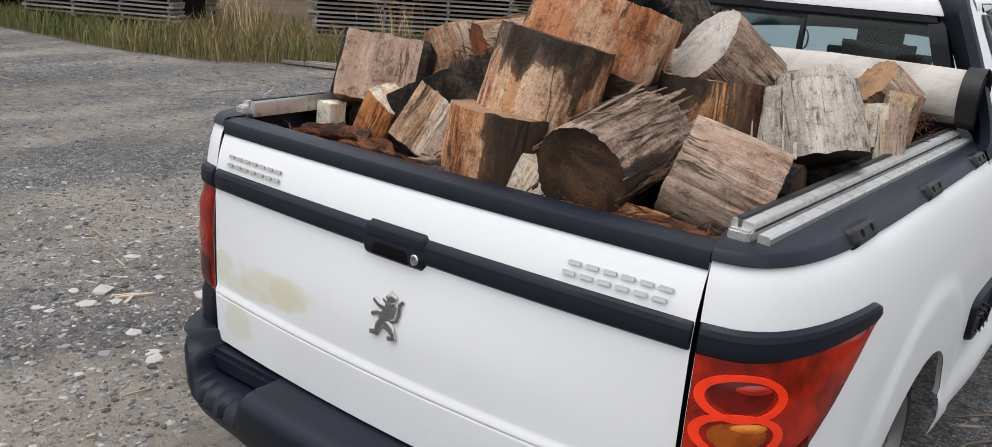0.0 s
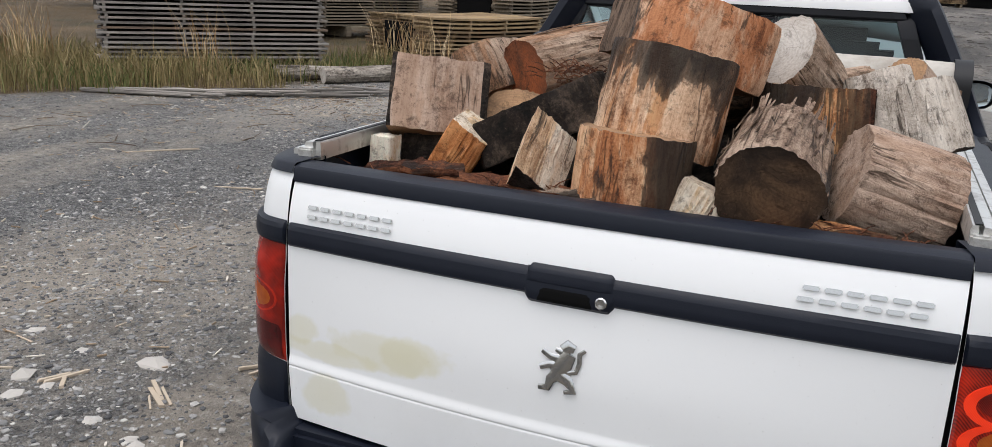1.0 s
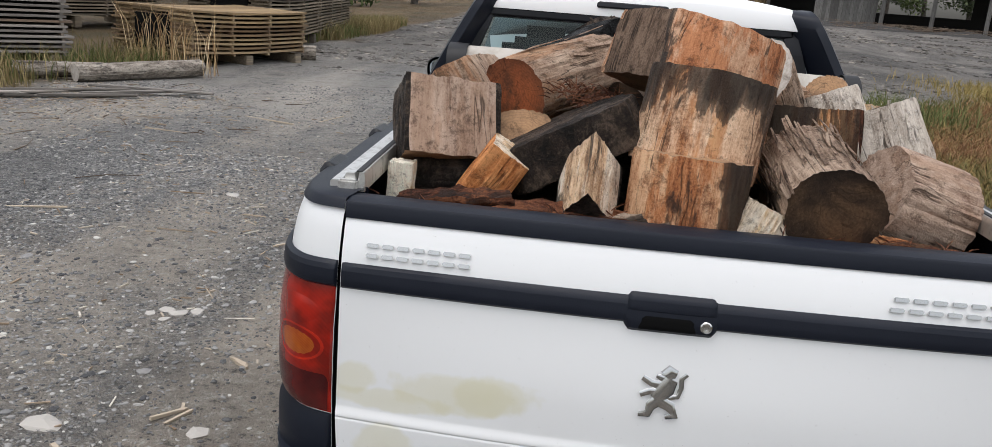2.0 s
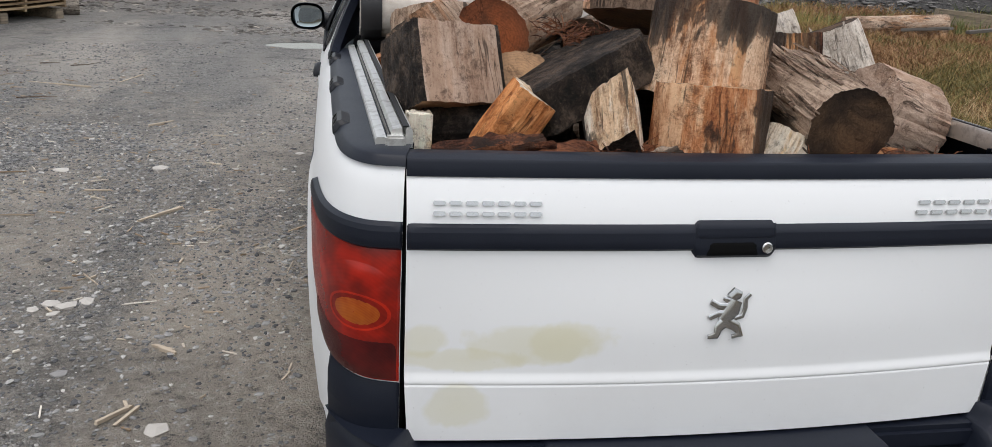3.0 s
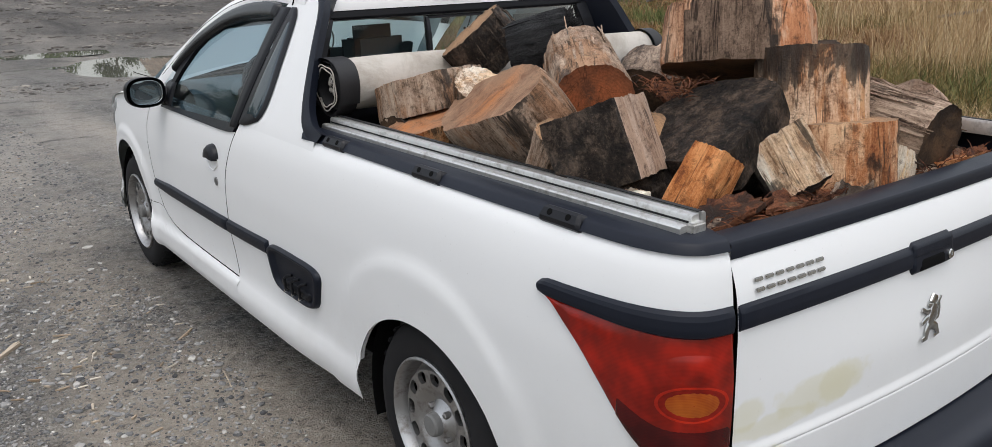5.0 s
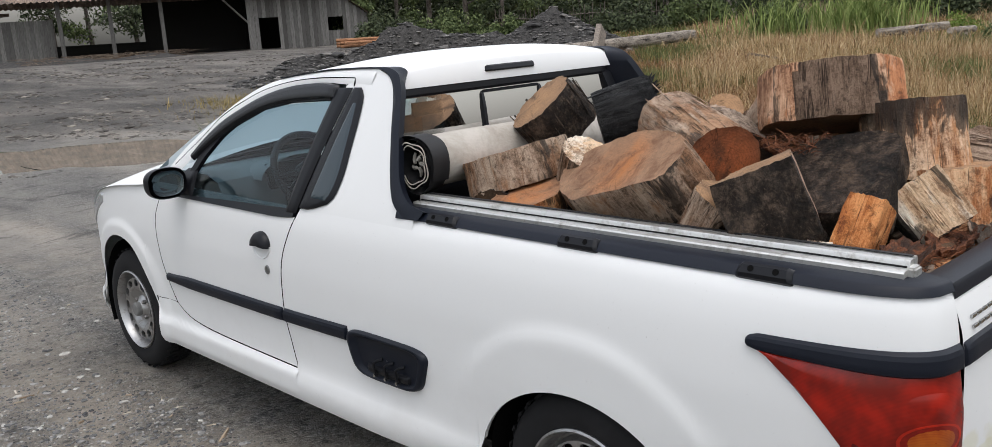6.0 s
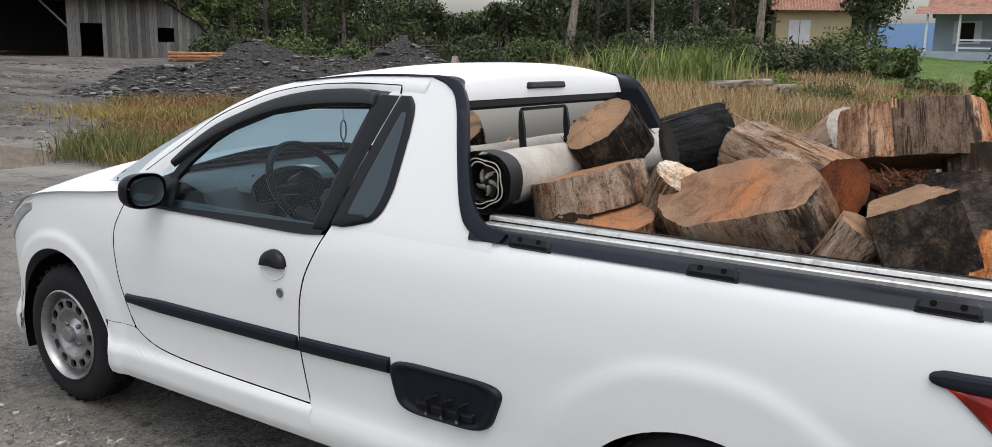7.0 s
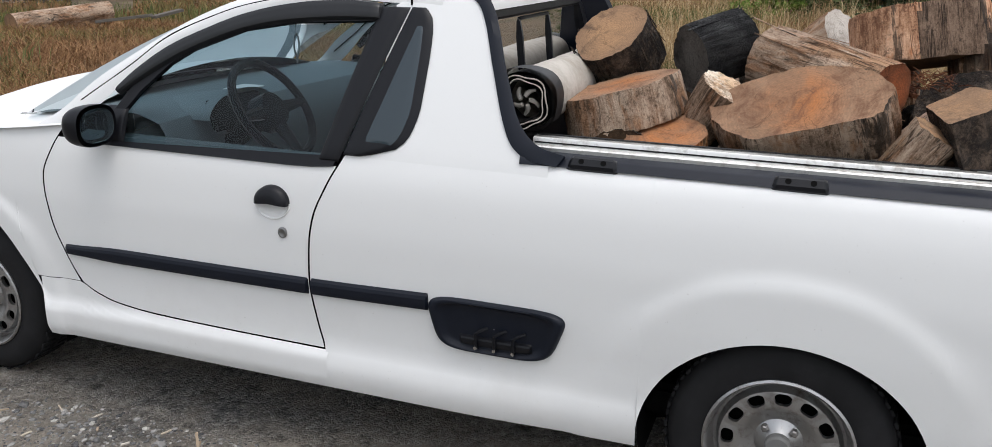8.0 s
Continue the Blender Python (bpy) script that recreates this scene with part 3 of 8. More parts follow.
# bonnet and front closing
rows = []
for i in range(25):
    s = 3.12 + (4.85 - 3.12) * i / 24
    e = side(s, FENDER_TOP(s), 0, 1)
    rows.append([Vector((e.x * u, e.y, e.z + 0.115 * (1 - u * u) * (1 - 0.8 * step01(s, 3.7, 4.85)))) for u in np.linspace(-1, 1, 17)])
part("bonnet", recalc(grid_bm(rows)), PAINT, truck)
for sgn in (-1, 1):
    part("headlamp", shell_bm(lambda u, v, o: side(3.80 + 0.42 * u, FENDER_TOP(3.80 + 0.42 * u) - 0.014 - 0.115 * v * (0.45 + 0.55 * u), o, sgn), 12, 4, -0.004, 0.008), CLEAR, truck, "clear glass headlamp")


# ---------- cab above the waist ----------
LOW_CURVE = [(3.09, 0.945), (2.98, 1.03), (2.881, 1.119), (2.764, 1.205), (2.641, 1.259), (2.521, 1.306), (2.4, 1.337), (2.279, 1.354),
             (2.159, 1.362), (2.061, 1.358), (1.97, 1.355), (1.88, 1.350)]
HIGH_CURVE = [(3.25, 0.932), (3.149, 0.99), (3.03, 1.09), (2.86, 1.20), (2.70, 1.29), (2.56, 1.346), (2.44, 1.372), (2.32, 1.387),
              (2.16, 1.400), (2.05, 1.404), (1.96, 1.406), (1.872, 1.406)]


def along(pts, t):
    q = t * (len(pts) - 1)
    ys, zs = Spline([(i, p[0]) for i, p in enumerate(pts)]), Spline([(i, p[1]) for i, p in enumerate(pts)])
    return ys(q), zs(q)


TRIM_IN = Spline([(0.985, 1.556), (1.016, 1.616), (1.06, 1.64), (1.105, 1.659), (1.222, 1.704), (1.343, 1.754), (1.387, 1.812), (1.406, 1.872)])
Q_REAR = Spline([(0.942, 2.06), (0.969, 1.947), (1.013, 1.905), (1.093, 1.886), (1.2, 1.885), (1.269, 1.889), (1.325, 1.902), (1.348, 1.93)])
GLASS_FRONT = [(0.915, 2.945), (1.0, 2.895), (1.07, 2.84), (1.155, 2.748), (1.198, 2.677), (1.263, 2.507), (1.292, 2.334), (1.305, 2.08)]


def q_front(z):
    return 2.108 - (z - 0.938) * 0.339


for sgn in (-1, 1):
    rows = []
    for i in range(61):
        (ya, za), (yb, zb) = along(LOW_CURVE, i / 60), along(HIGH_CURVE, i / 60)
        rows.append([cab(ya + (yb - ya) * k / 8, za + (zb - za) * k / 8, 0.006 * math.sin(math.pi * k / 8), sgn) for k in range(9)])
    part("roof_rail", recalc(grid_bm(rows)), PAINT, truck)
    rows = []
    for k in range(29):
        z = 0.895 + (1.406 - 0.895) * k / 28
        y0 = TRIM_IN(max(z, 0.986)) if z > 0.986 else 1.50
        y1 = 2.02 if z < 1.352 else 2.02 - 0.12 * step01(z, 1.352, 1.40)
        y1 = max(y1, y0 + 0.004)
        rows.append([cab(y0 + (y1 - y0) * u, z, 0.0035 * step01(z, 0.895, 0.975) - 0.002, sgn) for u in np.linspace(0, 1, 13)])
    part("rear_pillar", recalc(grid_bm(rows)), PAINT, truck)
    # seam of the door's upper frame
    seam = [(3.065, 1.027), (2.90, 1.14), (2.774, 1.235), (2.65, 1.29), (2.53, 1.331), (2.40, 1.357), (2.284, 1.370), (2.13, 1.377), (1.98, 1.376), (1.972, 1.352)]
    pts = [along(seam, t) for t in np.linspace(0, 1, 50)]
    part("door_seam", tube_bm([cab(y, z, 0.004, sgn) for y, z in pts], 0.0028, 6), GAP, truck)
    # window surround, glass, visor
    loop = [(y, z) for z, y in GLASS_FRONT] + [(2.068, 1.300), (2.165, 0.938)]
    n_edge = 12
    ring = []
    for a, b2 in zip(loop, loop[1:] + loop[:1]):
        ring += [(a[0] + (b2[0] - a[0]) * k / n_edge, a[1] + (b2[1] - a[1]) * k / n_edge) for k in range(n_edge)]
    cy, cz = 2.45, 1.08
    outer = []
    for y, z in ring:
        d = math.hypot(y - cy, (z - cz) * 1.6)
        g = 0.032 / max(d, 0.1)
        outer.append((y + (y - cy) * g * 1.4, max(0.902, z + (z - cz) * g * 2.2)))
    rows = [[cab(y, z, -0.012, sgn) for y, z in ring], [cab(y, z, 0.004, sgn) for y, z in ring], [cab(y, z, 0.007, sgn) for y, z in outer], [cab(y, z, -0.01, sgn) for y, z in outer]]
    part("window_frame", recalc(grid_bm(rows, close_v=True)), BLACKP, doors[sgn], "black window surround")
    gf = Spline(GLASS_FRONT)
    rows = []
    for k in range(17):
        z = 0.915 + (1.305 - 0.915) * k / 16
        y0, y1 = 2.168 - (z - 0.938) * 0.275, gf(z)
        rows.append([cab(y0 + (y1 - y0) * u, z, -0.008, sgn) for u in np.linspace(0, 1, 9)])
    pane = part("window_pane", recalc(grid_bm(rows)), GLASS, doors[sgn], "tinted side window glass")
    pane.visible_shadow = False
    up = [(2.935, 1.065), (2.881, 1.119), (2.764, 1.205), (2.641, 1.262), (2.521, 1.308), (2.4, 1.338), (2.279, 1.355), (2.159, 1.361), (2.061, 1.353)]
    lo = [(2.915, 1.05), (2.835, 1.105), (2.715, 1.175), (2.60, 1.225), (2.49, 1.262), (2.38, 1.284), (2.27, 1.296), (2.16, 1.303), (2.055, 1.305)]

    def visor(u, v, o):
        (ya, za), (yb, zb) = along(up, u), along(lo, u)
        return cab(ya + (yb - ya) * v, za + (zb - za) * v, o, sgn)

    part("rain_visor", shell_bm(visor, 40, 4, 0.002, 0.024, 0.02), plastic_mat("smoked_visor", (0.022, 0.023, 0.025), 0.22, wear=0.1), doors[sgn], "smoked plastic rain visor over the window")

    def post(u, v, o):
        z = 0.925 + (1.345 - 0.925) * u
        y0, y1 = q_front(z) + 0.003, 2.176 - (z - 0.938) * 0.275
        return cab(y0 + (y1 - y0) * v, z, o, sgn)

    part("door_post", shell_bm(post, 12, 3, 0.0045, 0.013, 0.02), BLACKP, doors[sgn])

    def quarter(u, v, o, m=0.0):
        z = 0.944 + m * 1.2 + (1.346 - 0.944 - 2.8 * m) * u
        y0, y1 = Q_REAR(z) + m * 0.9, q_front(z) - 0.002 - m * 1.5
        y1 = max(y1, y0 + 0.004)
        return cab(y0 + (y1 - y0) * v, z, o, sgn)

    part("quarter_window_frame", shell_bm(quarter, 20, 4, 0.0045, 0.011, 0.02), BLACKP, truck, "black quarter window surround")
    part("quarter_window", shell_bm(lambda u, v, o: quarter(u, v, o, 0.030), 16, 4, 0.010, 0.0125, 0.05), base_mat("dark_glass", (0.026, 0.040, 0.050), 0.05, spec=0.55)[0], truck, "dark fixed quarter window")

# roof skin
EDGE = Spline([(y, z) for y, z in HIGH_CURVE if y < 2.75] + [(1.80, 1.392)])
rows = []
for i in range(23):
    y = 1.80 + (2.60 - 1.80) * i / 22
    ze = EDGE(y)
    xe = cab_x(ze)
    crown = 0.044 * step01(y, 1.60, 1.95) * (1 - 0.55 * step01(y, 2.1, 2.62))
    rows.append([Vector((xe * u, y + 0.10 * (1 - u * u) * step01(y, 2.2, 2.6), ze + crown * (1 - abs(u) ** 2.6))) for u in np.linspace(-1, 1, 25)])
back = [[Vector((p.x * 0.985, p.y - 0.012, p.z - 0.010)) for p in rows[0]], [Vector((p.x * 0.97, 1.785, 1.336)) for p in rows[0]], [Vector((p.x * 0.96, 1.83, 1.330)) for p in rows[0]]]
part("roof", recalc(grid_bm(back[::-1] + rows)), PAINT, truck, angle=60)
# windscreen between roof and bonnet
rows = []
for k in range(9):
    t = k / 8
    y, z = 2.60 + (3.32 - 2.60) * t, 1.335 + (0.960 - 1.335) * t + 0.022 * math.sin(math.pi * t)
    rows.append([Vector((cab_x(z) * 0.97 * u, y + (0.05 + 0.09 * t) * (1 - u * u), z + 0.022 * (1 - u * u) * (1 - t))) for u in np.linspace(-1, 1, 13)])
wind = part("windscreen", recalc(grid_bm(rows)), GLASS, truck)
wind.visible_shadow = False
part("cowl", recalc(grid_bm([[Vector((0.72 * u, y + 0.12 * (1 - u * u), z + 0.045 * (1 - u * u))) for u in np.linspace(-1, 1, 13)] for y, z in ((3.27, 0.948), (3.33, 0.956), (3.40, 0.950))])), BLACKP, truck)
# high brake light
part("brake_light", shell_bm(lambda u, v, o: Vector((-0.180 + 0.276 * u, 1.790 - o + 0.012 * v, 1.362 + 0.032 * v)), 10, 3, -0.01, 0.016, 0.05), BLACKP, truck, "dark high-mounted brake light strip")

# rear wall of the cab with its three-pane window
CX = -0.02
bm = bmesh.new()


def wall_y(z):
    return 1.80 - (1.34 - z) * 0.10


OUT = Spline([(0.95, 0.70), (1.05, 0.685), (1.21, 0.655), (1.345, 0.575)])
rows = []
for z in (0.93, 1.0, 1.055):
    rows.append([Vector((CX + OUT(z) * u, wall_y(z), z)) for u in np.linspace(-1, 1, 9)])
part("cab_rear_wall", recalc(grid_bm(rows)), BLACKP, truck)


def frame_strip(x0, x1, z0, z1, high=0.012):
    return shell_bm(lambda u, v, o: Vector((CX + (x0[0] + (x0[1] - x0[0]) * v) + ((x1[0] + (x1[1] - x1[0]) * v) - (x0[0] + (x0[1] - x0[0]) * v)) * u, wall_y(z0 + (z1 - z0) * v) - o, z0 + (z1 - z0) * v)), 8, 3, -0.02, high, 0.05)


window = part("rear_window", recalc(grid_bm([[Vector((CX + OUT(z) * 0.94 * u, wall_y(z) + 0.006, z)) for u in np.linspace(-1, 1, 9)] for z in np.linspace(1.05, 1.325, 6)])), GLASS_DARK, truck, "three-pane sliding rear window")
window.visible_shadow = False
part("top_bar", frame_strip((-0.60, -0.575), (0.60, 0.575), 1.300, 1.347), BLACKP, window)
part("bottom_bar", frame_strip((-0.69, -0.685), (0.69, 0.685), 1.03, 1.06), BLACKP, window)
for x in (-0.165, 0.150):
    part("mullion", frame_strip((x - 0.007, x - 0.007), (x + 0.007, x + 0.007), 1.05, 1.318, 0.005), BLACKP, window)
part("slider_rail", frame_strip((-0.165, -0.165), (0.15, 0.15), 1.288, 1.302, 0.005), BLACKP, window)
for sg in (-1, 1):
    part("side_bar", frame_strip((sg * 0.67 - 0.03, sg * 0.555 - 0.03), (sg * 0.67 + 0.03, sg * 0.555 + 0.03), 1.03, 1.345), BLACKP, window)

# dark trim that runs from the roof edge down the rear pillar to the bed
T_IN = [(2.45, 1.374), (2.339, 1.385), (2.147, 1.402), (1.95, 1.407), (1.872, 1.406), (1.812, 1.390), (1.765, 1.355), (1.738, 1.310), (1.704, 1.222), (1.678, 1.155), (1.655, 1.095), (1.632, 1.045), (1.606, 1.006), (1.556, 0.977), (1.48, 0.967)]
T_OUT = [(2.45, 1.376), (2.337, 1.387), (2.146, 1.405), (1.93, 1.411), (1.845, 1.411), (1.765, 1.395), (1.722, 1.352), (1.697, 1.300), (1.664, 1.215), (1.638, 1.155), (1.612, 1.095), (1.590, 1.060), (1.560, 1.030), (1.52, 1.008), (1.46, 0.996)]
for sgn in (-1, 1):
    rows = []
    for t in np.linspace(0, 1, 64):
        (ya, za), (yb, zb) = along(T_IN, t), along(T_OUT, t)
        w = step01(t, 0.22, 0.45)
        deep = 0.045 * w * (1 - 0.7 * step01(t, 0.86, 1.0))
        inner_y = min(1.80, yb + 0.17) if t > 0.3 else yb
        rows.append([cab(ya, za, -0.004, sgn), cab(ya, za, 0.007, sgn), cab((ya + yb) / 2, (za + zb) / 2, 0.005 + 0.007 * w * (1 - step01(t, 0.88, 1.0)), sgn), cab(yb, zb, 0.006, sgn),
                     cab(yb + 0.006 * w, zb, -0.02 * w - 0.001, sgn), Vector((sgn * (cab_x(zb) - 0.03 - deep), yb + (inner_y - yb) * w, zb))])
    part("pillar_trim", recalc(grid_bm(rows)), TRIM, truck, "dark grey plastic trim down the rear pillar")

# ---------- tail ----------
def half(z):
    return 0.655 - 0.007 * (1 - step01(z, 0.40, 0.56))


bm = grid_bm([[gate(half(z) * u, z) for z in sorted(set(np.linspace(0.408, 0.962, 40)) | set(np.linspace(0.522, 0.560, 24)))] for u in np.linspace(-1, 1, 41)])
tailgate = part("tailgate", recalc(bm), PAINT_GATE, truck, "white tailgate skin with yellowed stains")
part("belt", shell_bm(lambda u, v, o: gate(-0.655 + 1.31 * u, 0.812 + 0.055 * v, o), 30, 3, -0.002, 0.009, 0.006), TRIM, tailgate, "dark plastic belt strip")
rows = []
for x in np.linspace(-0.655, 0.655, 41):
    p = gate(x, 0.955)
    rows.append([Vector((x, p.y + dy, z)) for dy, z in ((0.004, 0.950), (-0.006, 0.951), (-0.005, 0.978), (-0.001, 0.984), (0.018, 0.989), (0.05, 0.990), (0.060, 0.985), (0.062, 0.90))])
part("gate_cap", recalc(grid_bm(rows)), TRIM, tailgate, "dark plastic cap along the top edge")
bm = grid_bm([[gate(x, z, -0.06) for z in (0.42, 0.7, 0.95)] for x in np.linspace(-0.64, 0.64, 9)])
part("inner_skin", recalc(bm), BLACKP, tailgate)
# handle
part("gate_handle", shell_bm(lambda u, v, o: gate(-0.098 + 0.184 * u, 0.836 + 0.078 * (v - 0.5) * (1 - 0.55 * max(0.0, (abs(2 * u - 1) - 0.82) / 0.18) ** 2), o), 30, 8, -0.002, 0.0115, 0.07), TRIM, tailgate, "dark tailgate handle with a lock")
# raised near-black pad stands for the shade in the grip's hollow
part("grip_recess", shell_bm(lambda u, v, o: gate(-0.066 + 0.108 * u, 0.806 + 0.030 * v, o), 8, 3, 0.0095, 0.0122, 0.12), GAP, tailgate)
part("grip_bar", shell_bm(lambda u, v, o: gate(-0.090 + 0.168 * u, 0.839 + 0.031 * v, o), 12, 3, 0.0095, 0.0135, 0.06), TRIM, tailgate)
rows = [[gate(0.060 + r * math.cos(a), 0.822 + r * math.sin(a), o) for a in np.linspace(0, 2 * math.pi, 19)[:-1]] for r, o in ((0.0115, 0.009), (0.0115, 0.0145), (0.009, 0.0165), (0.0045, 0.016), (0.004, 0.0135), (0.0, 0.0135))]
part("lock", recalc(grid_bm(rows, close_v=True)), CHROME, tailgate, "round metal lock")


# lettering and badge
def on_gate(x, z):
    p, px, pz = gate(x, z, 0.001), gate(x + 0.05, z), gate(x, z + 0.02)
    ex = (px - gate(x, z)).normalized()
    ez = (pz - gate(x, z)).normalized()
    n = ex.cross(ez).normalized()
    return Matrix((( ex.x, ez.x, n.x, p.x), (ex.y, ez.y, n.y, p.y), (ex.z, ez.z, n.z, p.z), (0, 0, 0, 1)))


def bar_letters(x0, x1, z0, z1, count, lean=0.0):
    """A maker's lettering, drawn as plain raised bars: a pair of thin ones for each sign."""
    bm = bmesh.new()
    w, h = (x1 - x0) / count, z1 - z0
    for i in range(count):
        m = on_gate(x0 + w * (i + 0.5), (z0 + z1) / 2)
        for y in (-0.36, 0.36):
            own = box_bm(lean * y * h, y * h, 0.002, w * 0.80, h * 0.30, 0.006, 0.0018)
            own.transform(m)
            join_bm(bm, own)
    return recalc(bm)


part("maker_lettering", bar_letters(-0.609, -0.395, 0.880, 0.908, 7), CHROME, tailgate, "chrome maker's lettering as plain raised bars")
part("model_lettering", bar_letters(0.395, 0.609, 0.881, 0.909, 6, 0.35), CHROME, tailgate, "chrome model lettering as plain raised bars")

# badge: a plain upright animal-like emblem made of rounded bars
bm = bmesh.new()
m = on_gate(-0.002, 0.682)
for pts, r in (([(-0.014, -0.014), (0.002, 0.010), (0.010, 0.030)], [0.014, 0.018, 0.014]), ([(0.000, 0.034), (0.008, 0.044), (0.020, 0.040)], [0.014, 0.014, 0.008]), ([(-0.004, 0.030), (-0.018, 0.034)], [0.008, 0.004]),
               ([(0.0, 0.016), (-0.026, 0.018), (-0.044, 0.028)], [0.010, 0.007, 0.006]), ([(-0.004, 0.002), (-0.028, 0.002), (-0.046, -0.006)], [0.010, 0.007, 0.006]),
               ([(-0.008, -0.012), (-0.024, -0.028), (-0.028, -0.044), (-0.046, -0.046)], [0.014, 0.010, 0.008, 0.005]),
               ([(-0.008, -0.014), (0.014, -0.026), (0.024, -0.044), (0.006, -0.047)], [0.014, 0.011, 0.008, 0.005]),
               ([(0.004, -0.010), (0.026, -0.004), (0.031, 0.014), (0.030, 0.032), (0.040, 0.042)], [0.005, 0.005, 0.005, 0.005, 0.004])):
    tube_bm([(x, y, 0.0) for x, y in pts], r, 10, bm)
bm.transform(m @ Matrix.Translation((0, 0, 0.002)) @ Matrix.Diagonal((1, 1, 0.38, 1)))
part("badge", recalc(bm), CHROME, tailgate, "chrome emblem badge")

# lamps and the dark bands over them
LAMP_LOW = Spline([(-0.09, 0.537), (-0.071, 0.538), (0.0, 0.543), (0.06, 0.552), (0.105, 0.568), (0.13, 0.592), (0.167, 0.636), (0.201, 0.681), (0.243, 0.732), (0.294, 0.780), (0.351, 0.826), (0.372, 0.832)])


def lamp_low(s):
    return LAMP_LOW(s)


for sgn in (-1, 1):
    def lamp(u, v, o):
        s = -0.071 + (0.372 + 0.071) * u
        lo, hi = lamp_low(s), 0.816 + 0.012 * step01(s, 0.0, 0.40)
        return side(s, lo + max(0.004, hi - lo) * v, o, sgn)

    tail = part("tail_lamp", shell_bm(lamp, 30, 12, 0.0015, 0.010, 0.02), RED_LIT if sgn > 0 else RED_UNLIT, truck, "red wrap-around tail lamp")

    def oval(cs, cz, rs, rz, r0, r1, o0, o1):
        rows = []
        for r, o in ((r0, o0), (r0, o1), (r1, o1), (r1, o0)):
            rows.append([side(cs + rs * r * math.cos(a), cz + rz * r * math.sin(a), o, sgn) for a in np.linspace(0, 2 * math.pi, 33)[:-1]])
        return recalc(grid_bm(rows, close_u=True, close_v=True))

    def disc(cs, cz, rs, rz, o):
        rows = [[side(cs + rs * r * math.cos(a), cz + rz * r * math.sin(a), o + 0.004 * (1 - r * r), sgn) for a in np.linspace(0, 2 * math.pi, 33)[:-1]] for r in (0.02, 0.4, 0.75, 1.0)]
        rows.append([side(cs + rs * math.cos(a), cz + rz * math.sin(a), o - 0.006, sgn) for a in np.linspace(0, 2 * math.pi, 33)[:-1]])
        return recalc(grid_bm(rows, close_v=True))

    for cz, mat_in, lab in ((0.752, INNER_RED if sgn > 0 else RED_UNLIT, "red round lens"), (0.684, AMBER, "amber round lens"), (0.607, DEEP_RED, "dark red round lens")):
        if sgn < 0 and mat_in is DEEP_RED:
            continue
        # ring colour carries the light: glowing on the right, dull on the left
        ring_mat, thick, wide = (RED_RING_LIT, 0.84, 1.10) if sgn > 0 else (RED_RING_UNLIT, 0.90, 1.0)
        if sgn > 0 or mat_in is AMBER:
            part("lens_ring", oval(0.014, cz, 0.070, 0.038, thick, wide, 0.007, 0.0125 if sgn > 0 else 0.0105), ring_mat, tail, "red lens ring with its glow painted into the colour")
        part("lens", disc(0.014, cz, 0.059 if sgn > 0 else 0.063, 0.032, 0.0085), mat_in, tail, lab)
        # bright oval in the upper lens is a painted highlight
        if sgn > 0 and mat_in is not DEEP_RED:
            part("reflector", disc(0.028, cz + 0.016, 0.034, 0.010, 0.0095), AMBER_HIGHLIGHT if mat_in is AMBER else RED_HIGHLIGHT, tail, "bright oval painted as a highlight on the lens")

    def lower_field(u, v, o):
        s = -0.066 + (0.160 + 0.066) * u
        lo = lamp_low(s) + 0.006
        hi = max(lo + 0.004, 0.634 + 0.05 * step01(s, 0.05, 0.20))
        return side(s, lo + (hi - lo) * v, o, sgn)

    part("lower_lens", shell_bm(lower_field, 16, 4, 0.008, 0.0112, 0.04), DEEP_RED, tail, "dark red lower field of the lamp")

    def band(u, v, o):
        s = -0.072 + (0.385 + 0.072) * u
        z0, z1 = 0.812 + 0.012 * step01(s, 0.0, 0.40), 0.867 - 0.006 * step01(s, 0.0, 0.40)
        tip = max(0.0, (u - 0.92) / 0.08)
        mid, half_h = (z0 + z1) / 2, (z1 - z0) / 2 * math.sqrt(max(0.02, 1 - tip * tip * 0.95))
        z0, z1 = mid - half_h, mid + half_h
        return side(s, z0 + (z1 - z0) * v, o, sgn)

    part("lamp_band", shell_bm(band, 24, 3, 0.001, 0.013, 0.02), TRIM, truck, "dark plastic band over the lamp")

